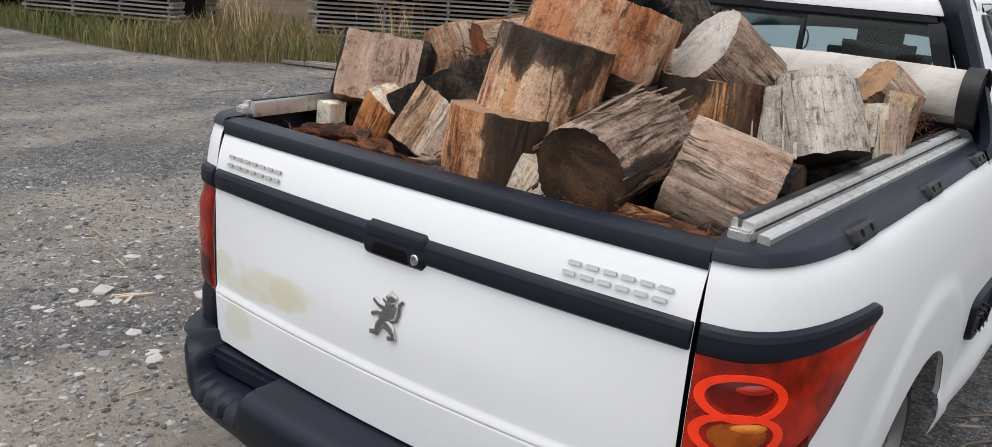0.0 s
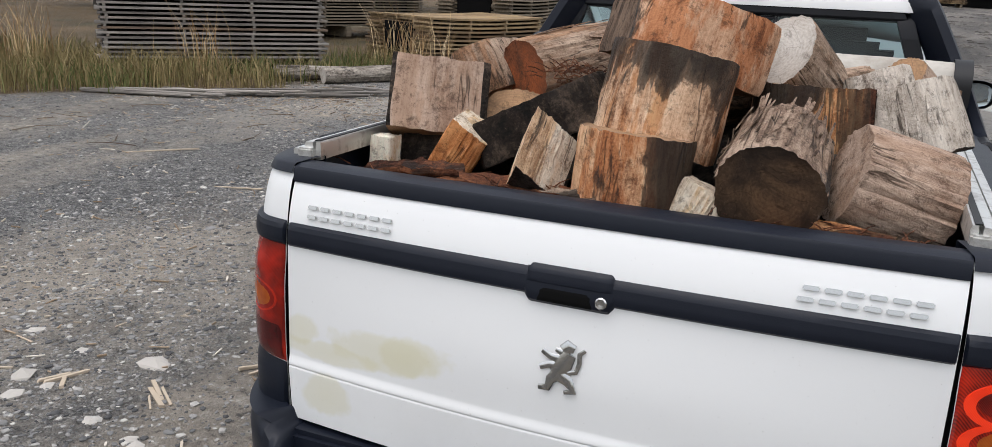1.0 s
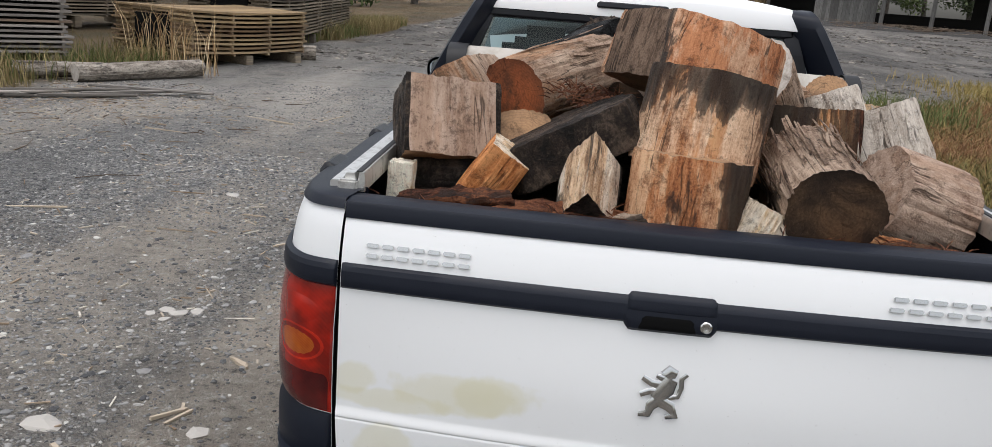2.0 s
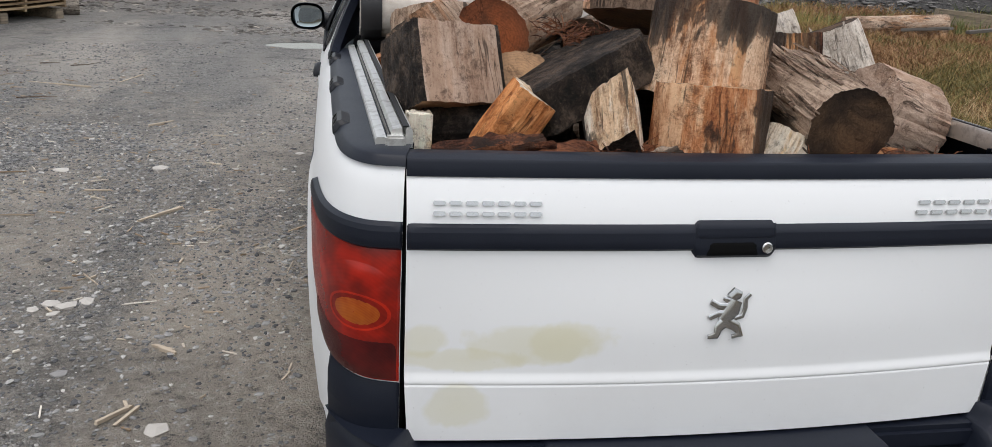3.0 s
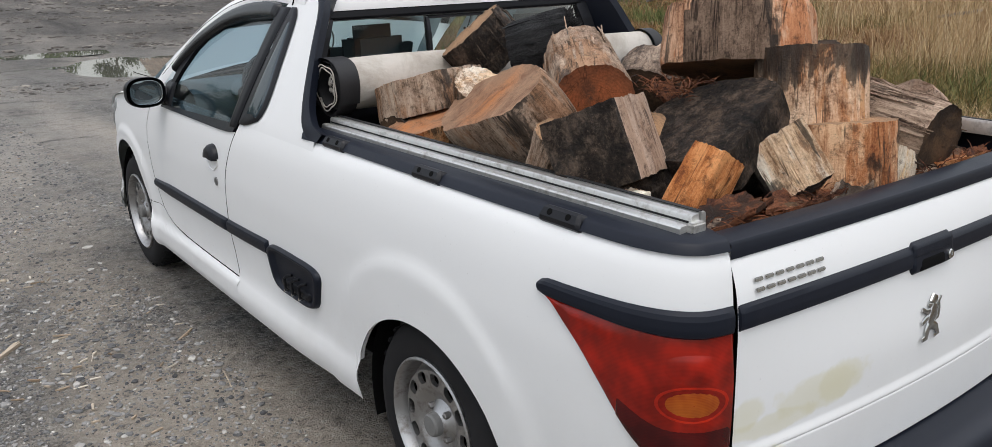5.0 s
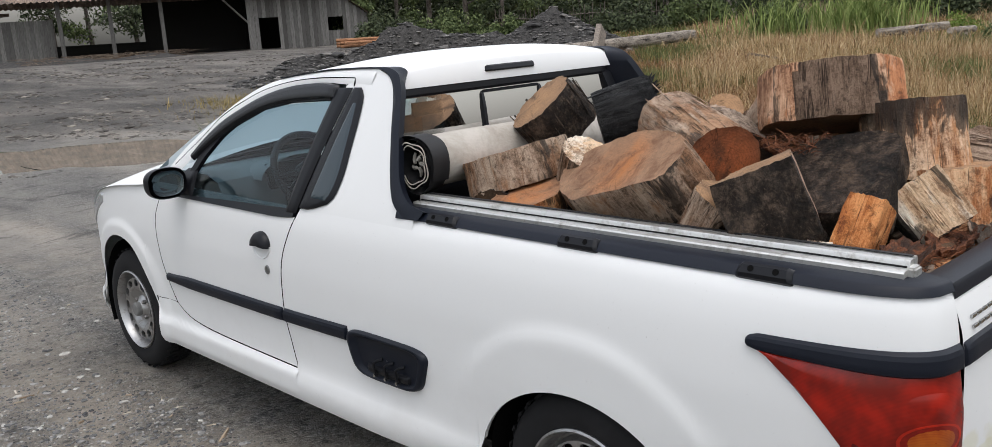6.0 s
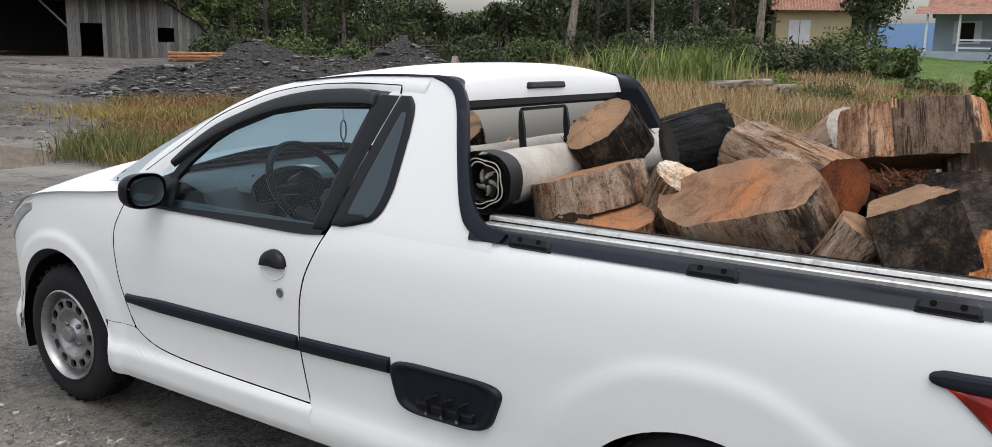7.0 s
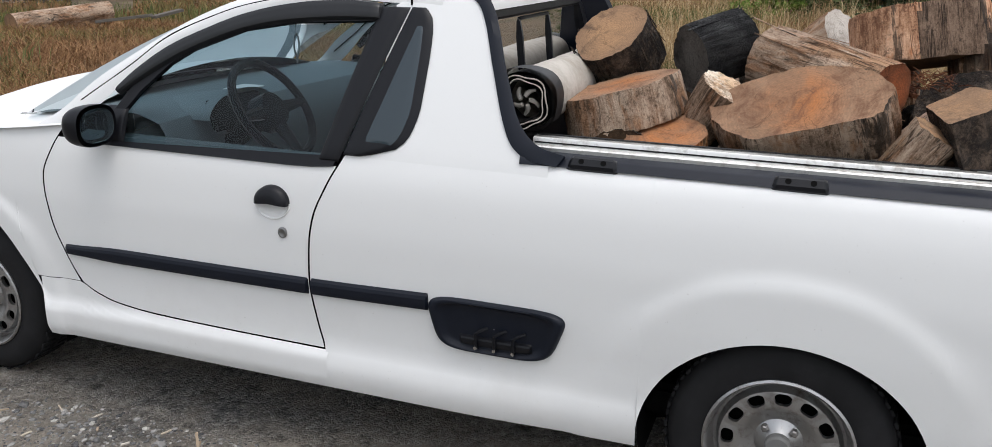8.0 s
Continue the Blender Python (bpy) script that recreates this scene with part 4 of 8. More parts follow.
# rear bumper
BUMP_PLAN = [(0.0, -0.165), (0.2, -0.163), (0.36, -0.158), (0.40, -0.152), (0.55, -0.135), (0.66, -0.10), (0.74, -0.04), (0.785, 0.03), (0.803, 0.075), (0.810, 0.10)]
bx, by = Spline([(i, p[0]) for i, p in enumerate(BUMP_PLAN)]), Spline([(i, p[1]) for i, p in enumerate(BUMP_PLAN)])
rows = []
for sgn, rng in ((-1, np.linspace(9, 0, 150)), (1, np.linspace(0, 9, 150)[1:])):
    for q in rng:
        x, y = bx(q), by(q)
        pad = step01(x, 0.36, 0.40) * (1 - step01(x, 0.60, 0.63))
        mid = 1 - step01(x, 0.26, 0.32)
        back = Vector((sgn * min(x, 0.80), max(-0.02, y + 0.06), 0))
        corner = step01(x, 0.63, 0.70)
        notch = max(1 - step01(abs(x - k), 0.004, 0.010) for k in (0.455, 0.505, 0.555))
        top = 0.402 - 0.060 * pad + 0.035 * corner
        prof = [(0.16 - 0.08 * corner, top + 0.0), (0.075, top), (0.055 * (1 - corner), top), (0.028 + 0.004 * notch, top - 0.004 - 0.010 * notch), (0.008 + 0.014 * notch, top - 0.016 - 0.008 * notch), (0.013 * notch, top - 0.045), (0.004, 0.30 - 0.02 * mid), (0.02, 0.262), (0.05, 0.235), (0.12, 0.225)]
        out = Vector((0, 1, 0)) if x < 0.6 else Vector((-sgn * step01(x, 0.6, 0.8), 1 - 0.75 * step01(x, 0.6, 0.82), 0)).normalized()
        rows.append([Vector((sgn * x, y, 0)) + out * d + Vector((0, 0, z)) for d, z in prof])
part("rear_bumper", recalc(grid_bm(rows)), TRIM, truck, "dark grey plastic rear bumper with step pads", angle=50)
for sgn in (-1, 1):
    def corner_pad(u, v, o):
        s = -0.072 + (0.104 + 0.072) * u
        z = 0.30 + (lamp_low(s) - 0.002 - 0.30) * v
        return side(s, z, o + 0.010 * (1 - v), sgn)
    part("bumper_corner", shell_bm(corner_pad, 14, 6, 0.001, 0.014, 0.05), TRIM, truck, "dark plastic bumper corner under the lamp")
part("bumper_ledge", box_bm(0, -0.012, 0.370, 1.34, 0.075, 0.056, 0.012), TRIM, truck)
# number plate, its writing as bars
plate = part("number_plate", box_bm(0.0, -0.150, 0.305, 0.40, 0.012, 0.13, 0.004), base_mat("plate_white", (0.75, 0.75, 0.74), 0.4)[0], truck, "white number plate with a blue top strip")
part("plate_strip", box_bm(0.0, -0.157, 0.354, 0.39, 0.004, 0.030, 0.001), base_mat("plate_blue", (0.01, 0.03, 0.30), 0.4)[0], plate)
bm = bmesh.new()
for k in range(7):
    box_bm(-0.15 + 0.05 * k, -0.157, 0.297, 0.034, 0.003, 0.062, 0.001, bm)
part("plate_bars", bm, base_mat("plate_ink", (0.01, 0.01, 0.012), 0.5)[0], plate)

# ---------- bed ----------
bm = bmesh.new()
grid_bm([[Vector((x, y, 0.60)) for y in (0.06, 1.72)] for x in (-0.70, 0.70)], bm=bm)
for sg in (-1, 1):
    grid_bm([[Vector((sg * 0.705, y, z)) for y in (0.06, 1.74)] for z in (0.60, 0.97)], bm=bm)
grid_bm([[Vector((x, 1.73, z)) for x in (-0.705, 0.705)] for z in (0.60, 0.985)], bm=bm)
part("bed_liner", recalc(bm), BLACKP, truck, "black load bed liner")
for sgn in (-1, 1):
    rows = []
    for s in np.linspace(-0.073, 1.58, 60):
        a = side(s, 0.968, 0.001, sgn)
        b2 = side(s, 0.986, 0.011, sgn)
        c = side(s, 0.990, 0.008, sgn)
        n = Vector((-sgn, 0, 0)).lerp(Vector((0, 1, 0)), 0.8 * (1 - step01(s, -0.08, 0.16))).normalized()
        rows.append([a, side(s, 0.969, 0.008, sgn), b2, c, c + n * 0.05 + Vector((0, 0, 0.004)), c + n * 0.085 + Vector((0, 0, 0.004)), c + n * 0.09 - Vector((0, 0, 0.07))])
    part("bed_rail", recalc(grid_bm(rows)), TRIM, truck, "dark plastic bed side cap")
    # aluminium cover rail with two grooves
    prof = [(-sgn * d, z) for d, z in ((-0.036, 0.986), (-0.036, 1.003), (-0.033, 1.007), (-0.015, 1.008), (-0.013, 0.990), (-0.007, 0.990), (-0.005, 1.020), (-0.002, 1.024), (0.015, 1.025), (0.017, 1.008), (0.022, 1.008), (0.024, 1.026), (0.033, 1.026), (0.036, 1.020), (0.036, 0.986))]
    rows = [[Vector((sgn * (0.700 + (0.012 if sgn > 0 else 0.0) - (0.028 * (1 - y / 1.6))) + d, y, z)) for d, z in prof] for y in np.linspace(0.105, 1.575, 12)]
    bm = grid_bm(rows, close_v=True)
    bm.verts.ensure_lookup_table()
    for base in (0, 11 * len(prof)):
        bm.faces.new([bm.verts[base + k] for k in range(len(prof))])
    rail = part("cover_rail", recalc(bm), ALU, truck, "weathered aluminium cover rail")
    for off, z0, z1 in ((0.0365, 0.986, 0.9905), (0.0055, 1.0085, 1.0125), (-0.0235, 1.0265, 1.0285)):
        wide = 0.006 if off < 0 else 0.0016
        rows = [[Vector((sgn * (0.700 + (0.012 if sgn > 0 else 0.0) - 0.028 * (1 - y / 1.6) + off + d), y, z)) for d, z in ((-wide, z0), (wide, z0), (wide, z1), (-wide, z1))] for y in (0.11, 1.57)]
        part("rubber_strip", recalc(grid_bm(rows, close_v=True)), SEAL, rail, "thin black rubber strip")
    part("rail_end", box_bm(sgn * 0.671, 0.10, 0.999, 0.040, 0.02, 0.026, 0.004), ALU, rail)
    for y in (0.366, 0.876, 1.386):
        p, out = side(y, 0.982, 0.013, sgn), Vector((sgn * 0.84, 0.0, 0.54)).normalized()
        up, fwd = Vector((-sgn * out.z, 0.0, sgn * out.x)), Vector((0, 1, 0))

        def plate(u, v, o):
            return p + fwd * (u - 0.5) * (0.146 - 0.022 * v) + up * (v - 0.5) * 0.046 + out * o

        br = part("rail_bracket", shell_bm(plate, 10, 4, -0.024, 0.009, 0.10), BLACKP, truck, "black clamp with two bolts")
        for d in (-0.029, 0.029):
            rows = [[p + fwd * (d + r * math.cos(a)) + up * (0.002 + r * math.sin(a)) + out * o for a in np.linspace(0, 2 * math.pi, 13)[:-1]] for r, o in ((0.0075, 0.004), (0.0075, 0.0098), (0.004, 0.0094), (0.0, 0.0094))]
            part("bolt", recalc(grid_bm(rows, close_v=True)), GAP, br)

# ---------- door furniture ----------
for sgn in (-1, 1):
    def strip(a, b2):
        def fn(u, v, o):
            s = a + (b2 - a) * u
            h = 0.027 * (1 - 0.35 * step01(s, 2.9, 3.13))
            z = Spline([(1.8, 0.557), (2.2, 0.547), (3.13, 0.541)])(s)
            return side(s, z - h + 2 * h * v, o, sgn)
        return fn
    part("rub_strip", shell_bm(strip(2.213, 3.135), 24, 3, -0.002, 0.016, 0.015), TRIM, doors[sgn], "dark plastic rub strip")
    part("rub_strip", shell_bm(strip(1.825, 2.202), 14, 3, -0.002, 0.016, 0.01), TRIM, truck, "dark plastic rub strip")
    # foot step pocket behind the door

    def bowl(a, q, o):
        c, w = math.cos(a), math.sin(a)
        ex, ez = math.copysign(abs(c) ** 0.42, c) * q, math.copysign(abs(w) ** 0.42, w) * q
        return side(1.6265 + ex * (0.188 + 0.026 * ez) - 0.004 * ez, 0.505 + 0.079 * ez, o, sgn)

    turn_a = np.linspace(0, 2 * math.pi, 65)[:-1]
    foot = part("side_step", recalc(grid_bm([[bowl(a, q, o) for a in turn_a] for q, o in ((1.0, -0.002), (0.985, 0.010), (0.955, 0.017), (0.90, 0.0185), (0.855, 0.016), (0.80, 0.006), (0.72, 0.0035), (0.4, 0.0035), (0.01, 0.0035))], close_v=True)), TRIM, truck, "dark plastic foot step set in the side", angle=50)
    part("step_tread", shell_bm(lambda u, v, o: side(1.515 + 0.215 * u, 0.447 + 0.030 * v, o, sgn), 10, 3, 0.003, 0.015, 0.08), BLACKP, foot)
    for q in (1.565, 1.620, 1.675):
        part("step_hook", tube_bm([side(q, 0.445, 0.014, sgn), side(q, 0.455, 0.022, sgn), side(q, 0.492, 0.022, sgn), side(q - 0.016, 0.503, 0.017, sgn), side(q - 0.030, 0.507, 0.006, sgn)], 0.0048, 6), BLACKP, foot)
        part("hook_bolt", tube_bm([side(q, 0.449, 0.016, sgn), side(q, 0.449, 0.028, sgn)], 0.0055, 8), CHROME, foot)
    # handle: dark half cap over a white bowl
    hub = (2.325, 0.792)
    rows = [[side(hub[0] + r * 0.058 * math.cos(a), hub[1] + r * 0.050 * math.sin(a), o, sgn) for a in np.linspace(-0.12, math.pi + 0.12, 22)] for r, o in ((1.0, 0.0), (0.97, 0.014), (0.8, 0.024), (0.4, 0.028), (0.0, 0.028))]
    part("door_handle", recalc(grid_bm(rows)), BLACKP, doors[sgn], "black round door handle")
    rows = [[side(hub[0] + r * 0.060 * math.cos(a), hub[1] + r * 0.052 * math.sin(a), o, sgn) for a in np.linspace(math.pi, 2 * math.pi, 18)] for r, o in ((1.0, 0.0), (0.96, 0.005), (0.9, 0.0015), (0.5, 0.001))]
    part("handle_bowl", recalc(grid_bm(rows)), PAINT, doors[sgn])
    rows = [[side(2.291 + r * math.cos(a), 0.704 + 1.1 * r * math.sin(a), o, sgn) for a in np.linspace(0, 2 * math.pi, 19)[:-1]] for r, o in ((0.015, 0.0), (0.015, 0.004), (0.011, 0.0055), (0.005, 0.003), (0.0, 0.003))]
    part("keyhole", recalc(grid_bm(rows, close_v=True)), metal_mat("lock_metal", (0.3, 0.3, 0.3), 0.4), doors[sgn])
    # mirror
    cx, cy, cz = sgn * 0.905, 2.935, 0.982
    rows = []
    for k in range(13):
        q = k / 12
        r = math.sqrt(max(0.0, 1 - (1.02 * q) ** 3)) if q < 0.98 else 0.02
        rows.append([Vector((cx + sgn * 0.012 * q + 0.080 * r * math.copysign(abs(math.cos(a)) ** 0.75, math.cos(a)), cy - 0.045 + 0.088 * q, cz + 0.063 * r * math.copysign(abs(math.sin(a)) ** 0.75, math.sin(a)))) for a in np.linspace(0, 2 * math.pi, 33)[:-1]])
    mirror = part("door_mirror", recalc(grid_bm(rows, close_v=True)), BLACKP, truck, "black door mirror")
    rows = [[Vector((cx + 0.070 * r * math.copysign(abs(math.cos(a)) ** 0.75, math.cos(a)), cy - 0.043 + d, cz + 0.053 * r * math.copysign(abs(math.sin(a)) ** 0.75, math.sin(a)))) for a in np.linspace(0, 2 * math.pi, 33)[:-1]] for r, d in ((0.96, -0.004), (0.9, -0.003), (0.5, -0.003), (0.0, -0.003))]
    part("mirror_glass", recalc(grid_bm(rows, close_v=True)), base_mat("mirror_silver", (0.40, 0.46, 0.49), 0.03, 1.0)[0], mirror, "silvered mirror glass")
    part("mirror_arm", tube_bm([(sgn * 0.79, 2.955, 0.945), (sgn * 0.84, 2.965, 0.965), (cx - sgn * 0.03, 2.96, 0.98)], [0.045, 0.035, 0.03], 10), BLACKP, mirror)
    part("mirror_foot", shell_bm(lambda u, v, o: cab(2.88 + 0.14 * u - 0.06 * v * u, 0.912 + 0.11 * v, o, sgn), 6, 4, -0.004, 0.012, 0.1), BLACKP, doors[sgn])

# ---------- wheels, wells and underbody ----------
def wheel_at(sgn, y):
    w = thing("wheel", "", "")
    for k in ("label", "category"):
        if k in w:
            del w[k]
    w.parent = truck
    x_out = 0.822
    tyre = [(0.185, -0.005), (0.195, 0.0), (0.235, 0.004), (0.268, -0.004), (0.284, -0.022), (0.290, -0.045), (0.291, -0.09), (0.290, -0.135), (0.278, -0.165), (0.23, -0.18), (0.185, -0.175)]
    bm = lathe_bm(tyre, 64)
    # tread blocks
    tread = bmesh.new()
    for k in range(64):
        a = 2 * math.pi * k / 64
        own = box_bm(-0.045 - 0.012 * (k % 2), 0, 0.291, 0.055, 0.019, 0.008, 0.002)
        own.transform(Matrix.Rotation(a, 4, "X"))
        join_bm(tread, own)
        own = box_bm(-0.125, 0, 0.291, 0.05, 0.019, 0.008, 0.002)
        own.transform(Matrix.Rotation(a + 0.05, 4, "X"))
        join_bm(tread, own)
    move = Matrix.Translation((sgn * x_out, y, HUB_Z)) @ Matrix.Diagonal((sgn, 1, 1, 1))
    bm.transform(move)
    tyre_ob = part("tyre", recalc(bm), TYRE, w, "worn black tyre")
    tread.transform(move)
    tagged(part("tread", recalc(tread), TYRE, tyre_ob), kind="stuff")
    rim = [(0.190, -0.010), (0.192, 0.004), (0.186, 0.008), (0.180, 0.002), (0.176, -0.02), (0.168, -0.045), (0.160, -0.042), (0.152, -0.024), (0.150, -0.018)]
    face = [(0.106, -0.018), (0.098, -0.020), (0.085, -0.034), (0.062, -0.040), (0.048, -0.030), (0.034, -0.018), (0.030, -0.012), (0.0, -0.010)]
    bm = lathe_bm(rim, 96)
    lathe_bm(face, 96, bm)
    # web between the vent holes: ring sectors with oval openings
    n_hole = 12
    for k in range(n_hole):
        a0 = 2 * math.pi * k / n_hole
        seg = []
        for t in np.linspace(0, 2 * math.pi, 25)[:-1]:
            ea, er = math.cos(t), math.sin(t)
            q = max(abs(ea), abs(er))
            sq = (ea / q, er / q)
            outer_p = (0.128 + 0.022 * sq[1], a0 + math.pi / n_hole * sq[0])
            inner_p = (0.129 + 0.0165 * math.copysign(abs(er) ** 0.7, er), a0 + 0.165 * math.copysign(abs(ea) ** 0.7, ea))
            seg.append((outer_p, inner_p))
        rows = [[Vector((-0.018, r * math.cos(a), r * math.sin(a))) for (r, a), _ in seg],
                [Vector((-0.0165, r * math.cos(a), r * math.sin(a))) for _, (r, a) in seg],
                [Vector((-0.03, r * math.cos(a), r * math.sin(a))) for _, (r, a) in seg]]
        grid_bm(rows, close_v=True, bm=bm)
    bm.transform(move)
    rimo = part("rim", recalc(bm), STEEL, w, "silver steel rim with round vent holes")
    bm = lathe_bm([(0.17, -0.075), (0.10, -0.07), (0.0, -0.07)], 32)
    bm.transform(move)
    part("brake_drum", recalc(bm), GAP, w)
    bm = lathe_bm([(0.034, -0.02), (0.033, 0.0), (0.028, 0.006), (0.0, 0.008)], 24)
    bm.transform(move)
    part("hub_cap", recalc(bm), plastic_mat("hub_grey", (0.16, 0.16, 0.155), 0.5), w, "dull grey hub cap")
    bolt_mat = metal_mat("bolt_steel", (0.3, 0.29, 0.28), 0.5, 0.5)
    for k in range(4):
        a = math.pi / 4 + k * math.pi / 2
        own = lathe_bm([(0.010, -0.036), (0.010, -0.020), (0.006, -0.017), (0.0, -0.017)], 6)
        own.transform(Matrix.Translation((0, 0.052 * math.cos(a), 0.052 * math.sin(a))))
        own.transform(move)
        part("wheel_bolt", recalc(own), bolt_mat, rimo)


for sgn in (-1, 1):
    for y in (REAR_HUB, FRONT_HUB):
        wheel_at(sgn, y)
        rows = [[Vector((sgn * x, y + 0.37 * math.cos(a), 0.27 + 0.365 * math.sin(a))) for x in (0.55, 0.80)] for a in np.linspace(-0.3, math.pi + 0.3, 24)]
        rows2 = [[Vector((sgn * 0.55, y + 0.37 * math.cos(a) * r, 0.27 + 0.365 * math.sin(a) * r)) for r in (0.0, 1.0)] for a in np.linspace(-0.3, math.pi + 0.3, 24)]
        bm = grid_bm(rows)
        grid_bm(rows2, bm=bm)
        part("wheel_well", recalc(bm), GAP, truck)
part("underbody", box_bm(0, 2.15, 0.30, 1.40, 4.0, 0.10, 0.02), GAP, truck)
part("axle", tube_bm([(-0.7, REAR_HUB, 0.29), (0.7, REAR_HUB, 0.29)], 0.035, 10), GAP, truck)

# ---------- cab interior ----------
GREYC = plastic_mat("seat_cloth", (0.055, 0.062, 0.070), 0.9, 500, 0.1)
DASH = plastic_mat("dashboard_plastic", (0.16, 0.19, 0.20), 0.6, 300, 0.1)
for x in (-0.36, 0.36):
    seat = part("seat", box_bm(x, 2.25, 0.62, 0.48, 0.50, 0.18, 0.06), GREYC, truck, "dark grey cloth seat")
    part("backrest", box_bm(x, 1.98, 0.92, 0.46, 0.14, 0.58, 0.06, m=Matrix.Rotation(radians(14), 3, "X")), GREYC, seat)
    part("headrest", box_bm(x, 1.90, 1.20, 0.24, 0.10, 0.15, 0.045), GREYC, seat)
rows = [[Vector((x, y + 0.05 * (1 - (x / 0.75) ** 2), z)) for x in np.linspace(-0.74, 0.74, 12)] for y, z in ((2.80, 0.60), (2.75, 0.80), (2.76, 0.90), (2.80, 0.965), (2.88, 0.992), (3.05, 0.995), (3.30, 0.965))]
dash = part("dashboard", recalc(grid_bm(rows)), DASH, truck, "grey dashboard")
rows = [[Vector((-0.38 + 0.19 * math.cos(a), 2.74 + 0.26 * q, 0.95 + (0.085 - 0.04 * q) * math.sin(a))) for a in np.linspace(0, math.pi, 17)] for q in (0.0, 0.06, 0.5, 1.0)]
part("instrument_hood", recalc(grid_bm(rows)), DASH, dash)
part("gauges", box_bm(-0.38, 2.77, 0.955, 0.30, 0.02, 0.11, 0.008, m=Matrix.Rotation(radians(-18), 3, "X")), BLACKP, dash)
wm = Matrix.Translation((-0.40, 2.605, 0.975)) @ Matrix.Rotation(radians(56), 4, "X")
wheel_pts = [wm @ Vector((0.178 * math.cos(a), 0.178 * math.sin(a), 0)) for a in np.linspace(0, 2 * math.pi, 41)]
steer = part("steering_wheel", tube_bm(wheel_pts, 0.015, 8), BLACKP, truck, "black steering wheel")
bm = bmesh.new()
for a in (math.pi, 0, -math.pi / 2):
    tube_bm([wm @ Vector((0, 0, -0.02)), wm @ Vector((0.18 * math.cos(a), 0.18 * math.sin(a), 0))], [0.03, 0.015], 8, bm)
part("spokes", bm, BLACKP, steer)
part("steering_hub", tube_bm([wm @ Vector((0, 0, -0.05)), wm @ Vector((0, 0, 0.01))], [0.07, 0.06], 14), BLACKP, steer)
part("steering_column", tube_bm([wm @ Vector((0, 0, -0.05)), wm @ Vector((0, 0, -0.25))], 0.04, 10), BLACKP, truck)
for sg in (-1, 1):
    part("door_lining", box_bm(sg * 0.76, 2.6, 0.75, 0.03, 0.95, 0.36, 0.01), DASH, doors[sg])
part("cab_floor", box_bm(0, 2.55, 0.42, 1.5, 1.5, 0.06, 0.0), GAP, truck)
part("roof_lining", recalc(grid_bm([[Vector((cab_x(1.36) * u * 0.96, y, 1.355 + 0.03 * (1 - u * u) - 0.02 * step01(y, 2.2, 2.6))) for u in np.linspace(-1, 1, 9)] for y in np.linspace(1.84, 2.62, 6)])), base_mat("roof_lining", (0.45, 0.44, 0.42), 0.9)[0], truck)

tagged(part("dash_paper", box_bm(-0.16, 2.895, 0.997, 0.13, 0.09, 0.004, 0.001), base_mat("paper", (0.75, 0.75, 0.73), 0.8)[0]), "white sheet of paper lying on the dashboard", "paper")

# a small white charm hanging inside the windscreen
ring = [Vector((-0.154 + 0.016 * math.cos(a), 2.66, 1.165 + 0.040 * math.sin(a))) for a in np.linspace(0, 2 * math.pi, 17)]
charm = tube_bm(ring, 0.0035, 6)
tube_bm([Vector((-0.154, 2.66, 1.205)), Vector((-0.152, 2.665, 1.385))], 0.0012, 4, charm)
tube_bm([Vector((-0.154, 2.66, 1.125)), Vector((-0.154, 2.66, 1.09))], [0.005, 0.001], 5, charm)
tagged(part("pendant", charm, base_mat("pendant_white", (0.7, 0.7, 0.68), 0.5)[0]), "small white charm hanging behind the windscreen", "charm")


# ---------- the load: sawn and split logs ----------
GREY_BARK = wood_mat("grey_stripped_bark", (0.52, 0.385, 0.295), (0.39, 0.275, 0.205), (0.19, 0.12, 0.085), stained=0.06, accent=(0.80, 0.72, 0.66))
TAN_BARK = wood_mat("tan_stripped_bark", (0.80, 0.58, 0.40), (0.60, 0.38, 0.24), (0.22, 0.115, 0.065), stained=0.40, band=1.5, accent=(0.72, 0.48, 0.30))
ORANGE_BARK = wood_mat("orange_stripped_bark", (0.72, 0.42, 0.21), (0.50, 0.22, 0.09), (0.18, 0.07, 0.032), stained=0.52, accent=(0.62, 0.42, 0.28))
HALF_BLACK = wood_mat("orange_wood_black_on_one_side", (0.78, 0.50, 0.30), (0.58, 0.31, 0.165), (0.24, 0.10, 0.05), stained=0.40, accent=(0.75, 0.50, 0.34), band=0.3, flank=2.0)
PINK_BARK = wood_mat("pinkish_stripped_bark", (0.68, 0.43, 0.28), (0.50, 0.275, 0.16), (0.20, 0.095, 0.055), stained=0.22, accent=(0.80, 0.50, 0.32))
PALE_WOOD = wood_mat("pale_split_wood", (0.80, 0.71, 0.58), (0.64, 0.53, 0.40), (0.30, 0.22, 0.15), stained=0.1, accent=(0.85, 0.66, 0.45))
BROWN_WOOD = wood_mat("dark_brown_split_wood", (0.22, 0.15, 0.105), (0.12, 0.078, 0.053), (0.045, 0.028, 0.02), stained=0.2)
CREAM_WOOD = wood_mat("cream_split_wood", (0.82, 0.74, 0.62), (0.70, 0.58, 0.45), (0.32, 0.22, 0.15), stained=0.12, accent=(0.9, 0.72, 0.55))
BLEACHED = wood_mat("bleached_wood", (0.66, 0.59, 0.51), (0.48, 0.41, 0.34), (0.19, 0.145, 0.115), stained=0.05)
DARK_BARK = mud_mat("dark_wet_bark", (0.007, 0.0055, 0.0045), (0.026, 0.019, 0.0145), (0.115, 0.086, 0.066))
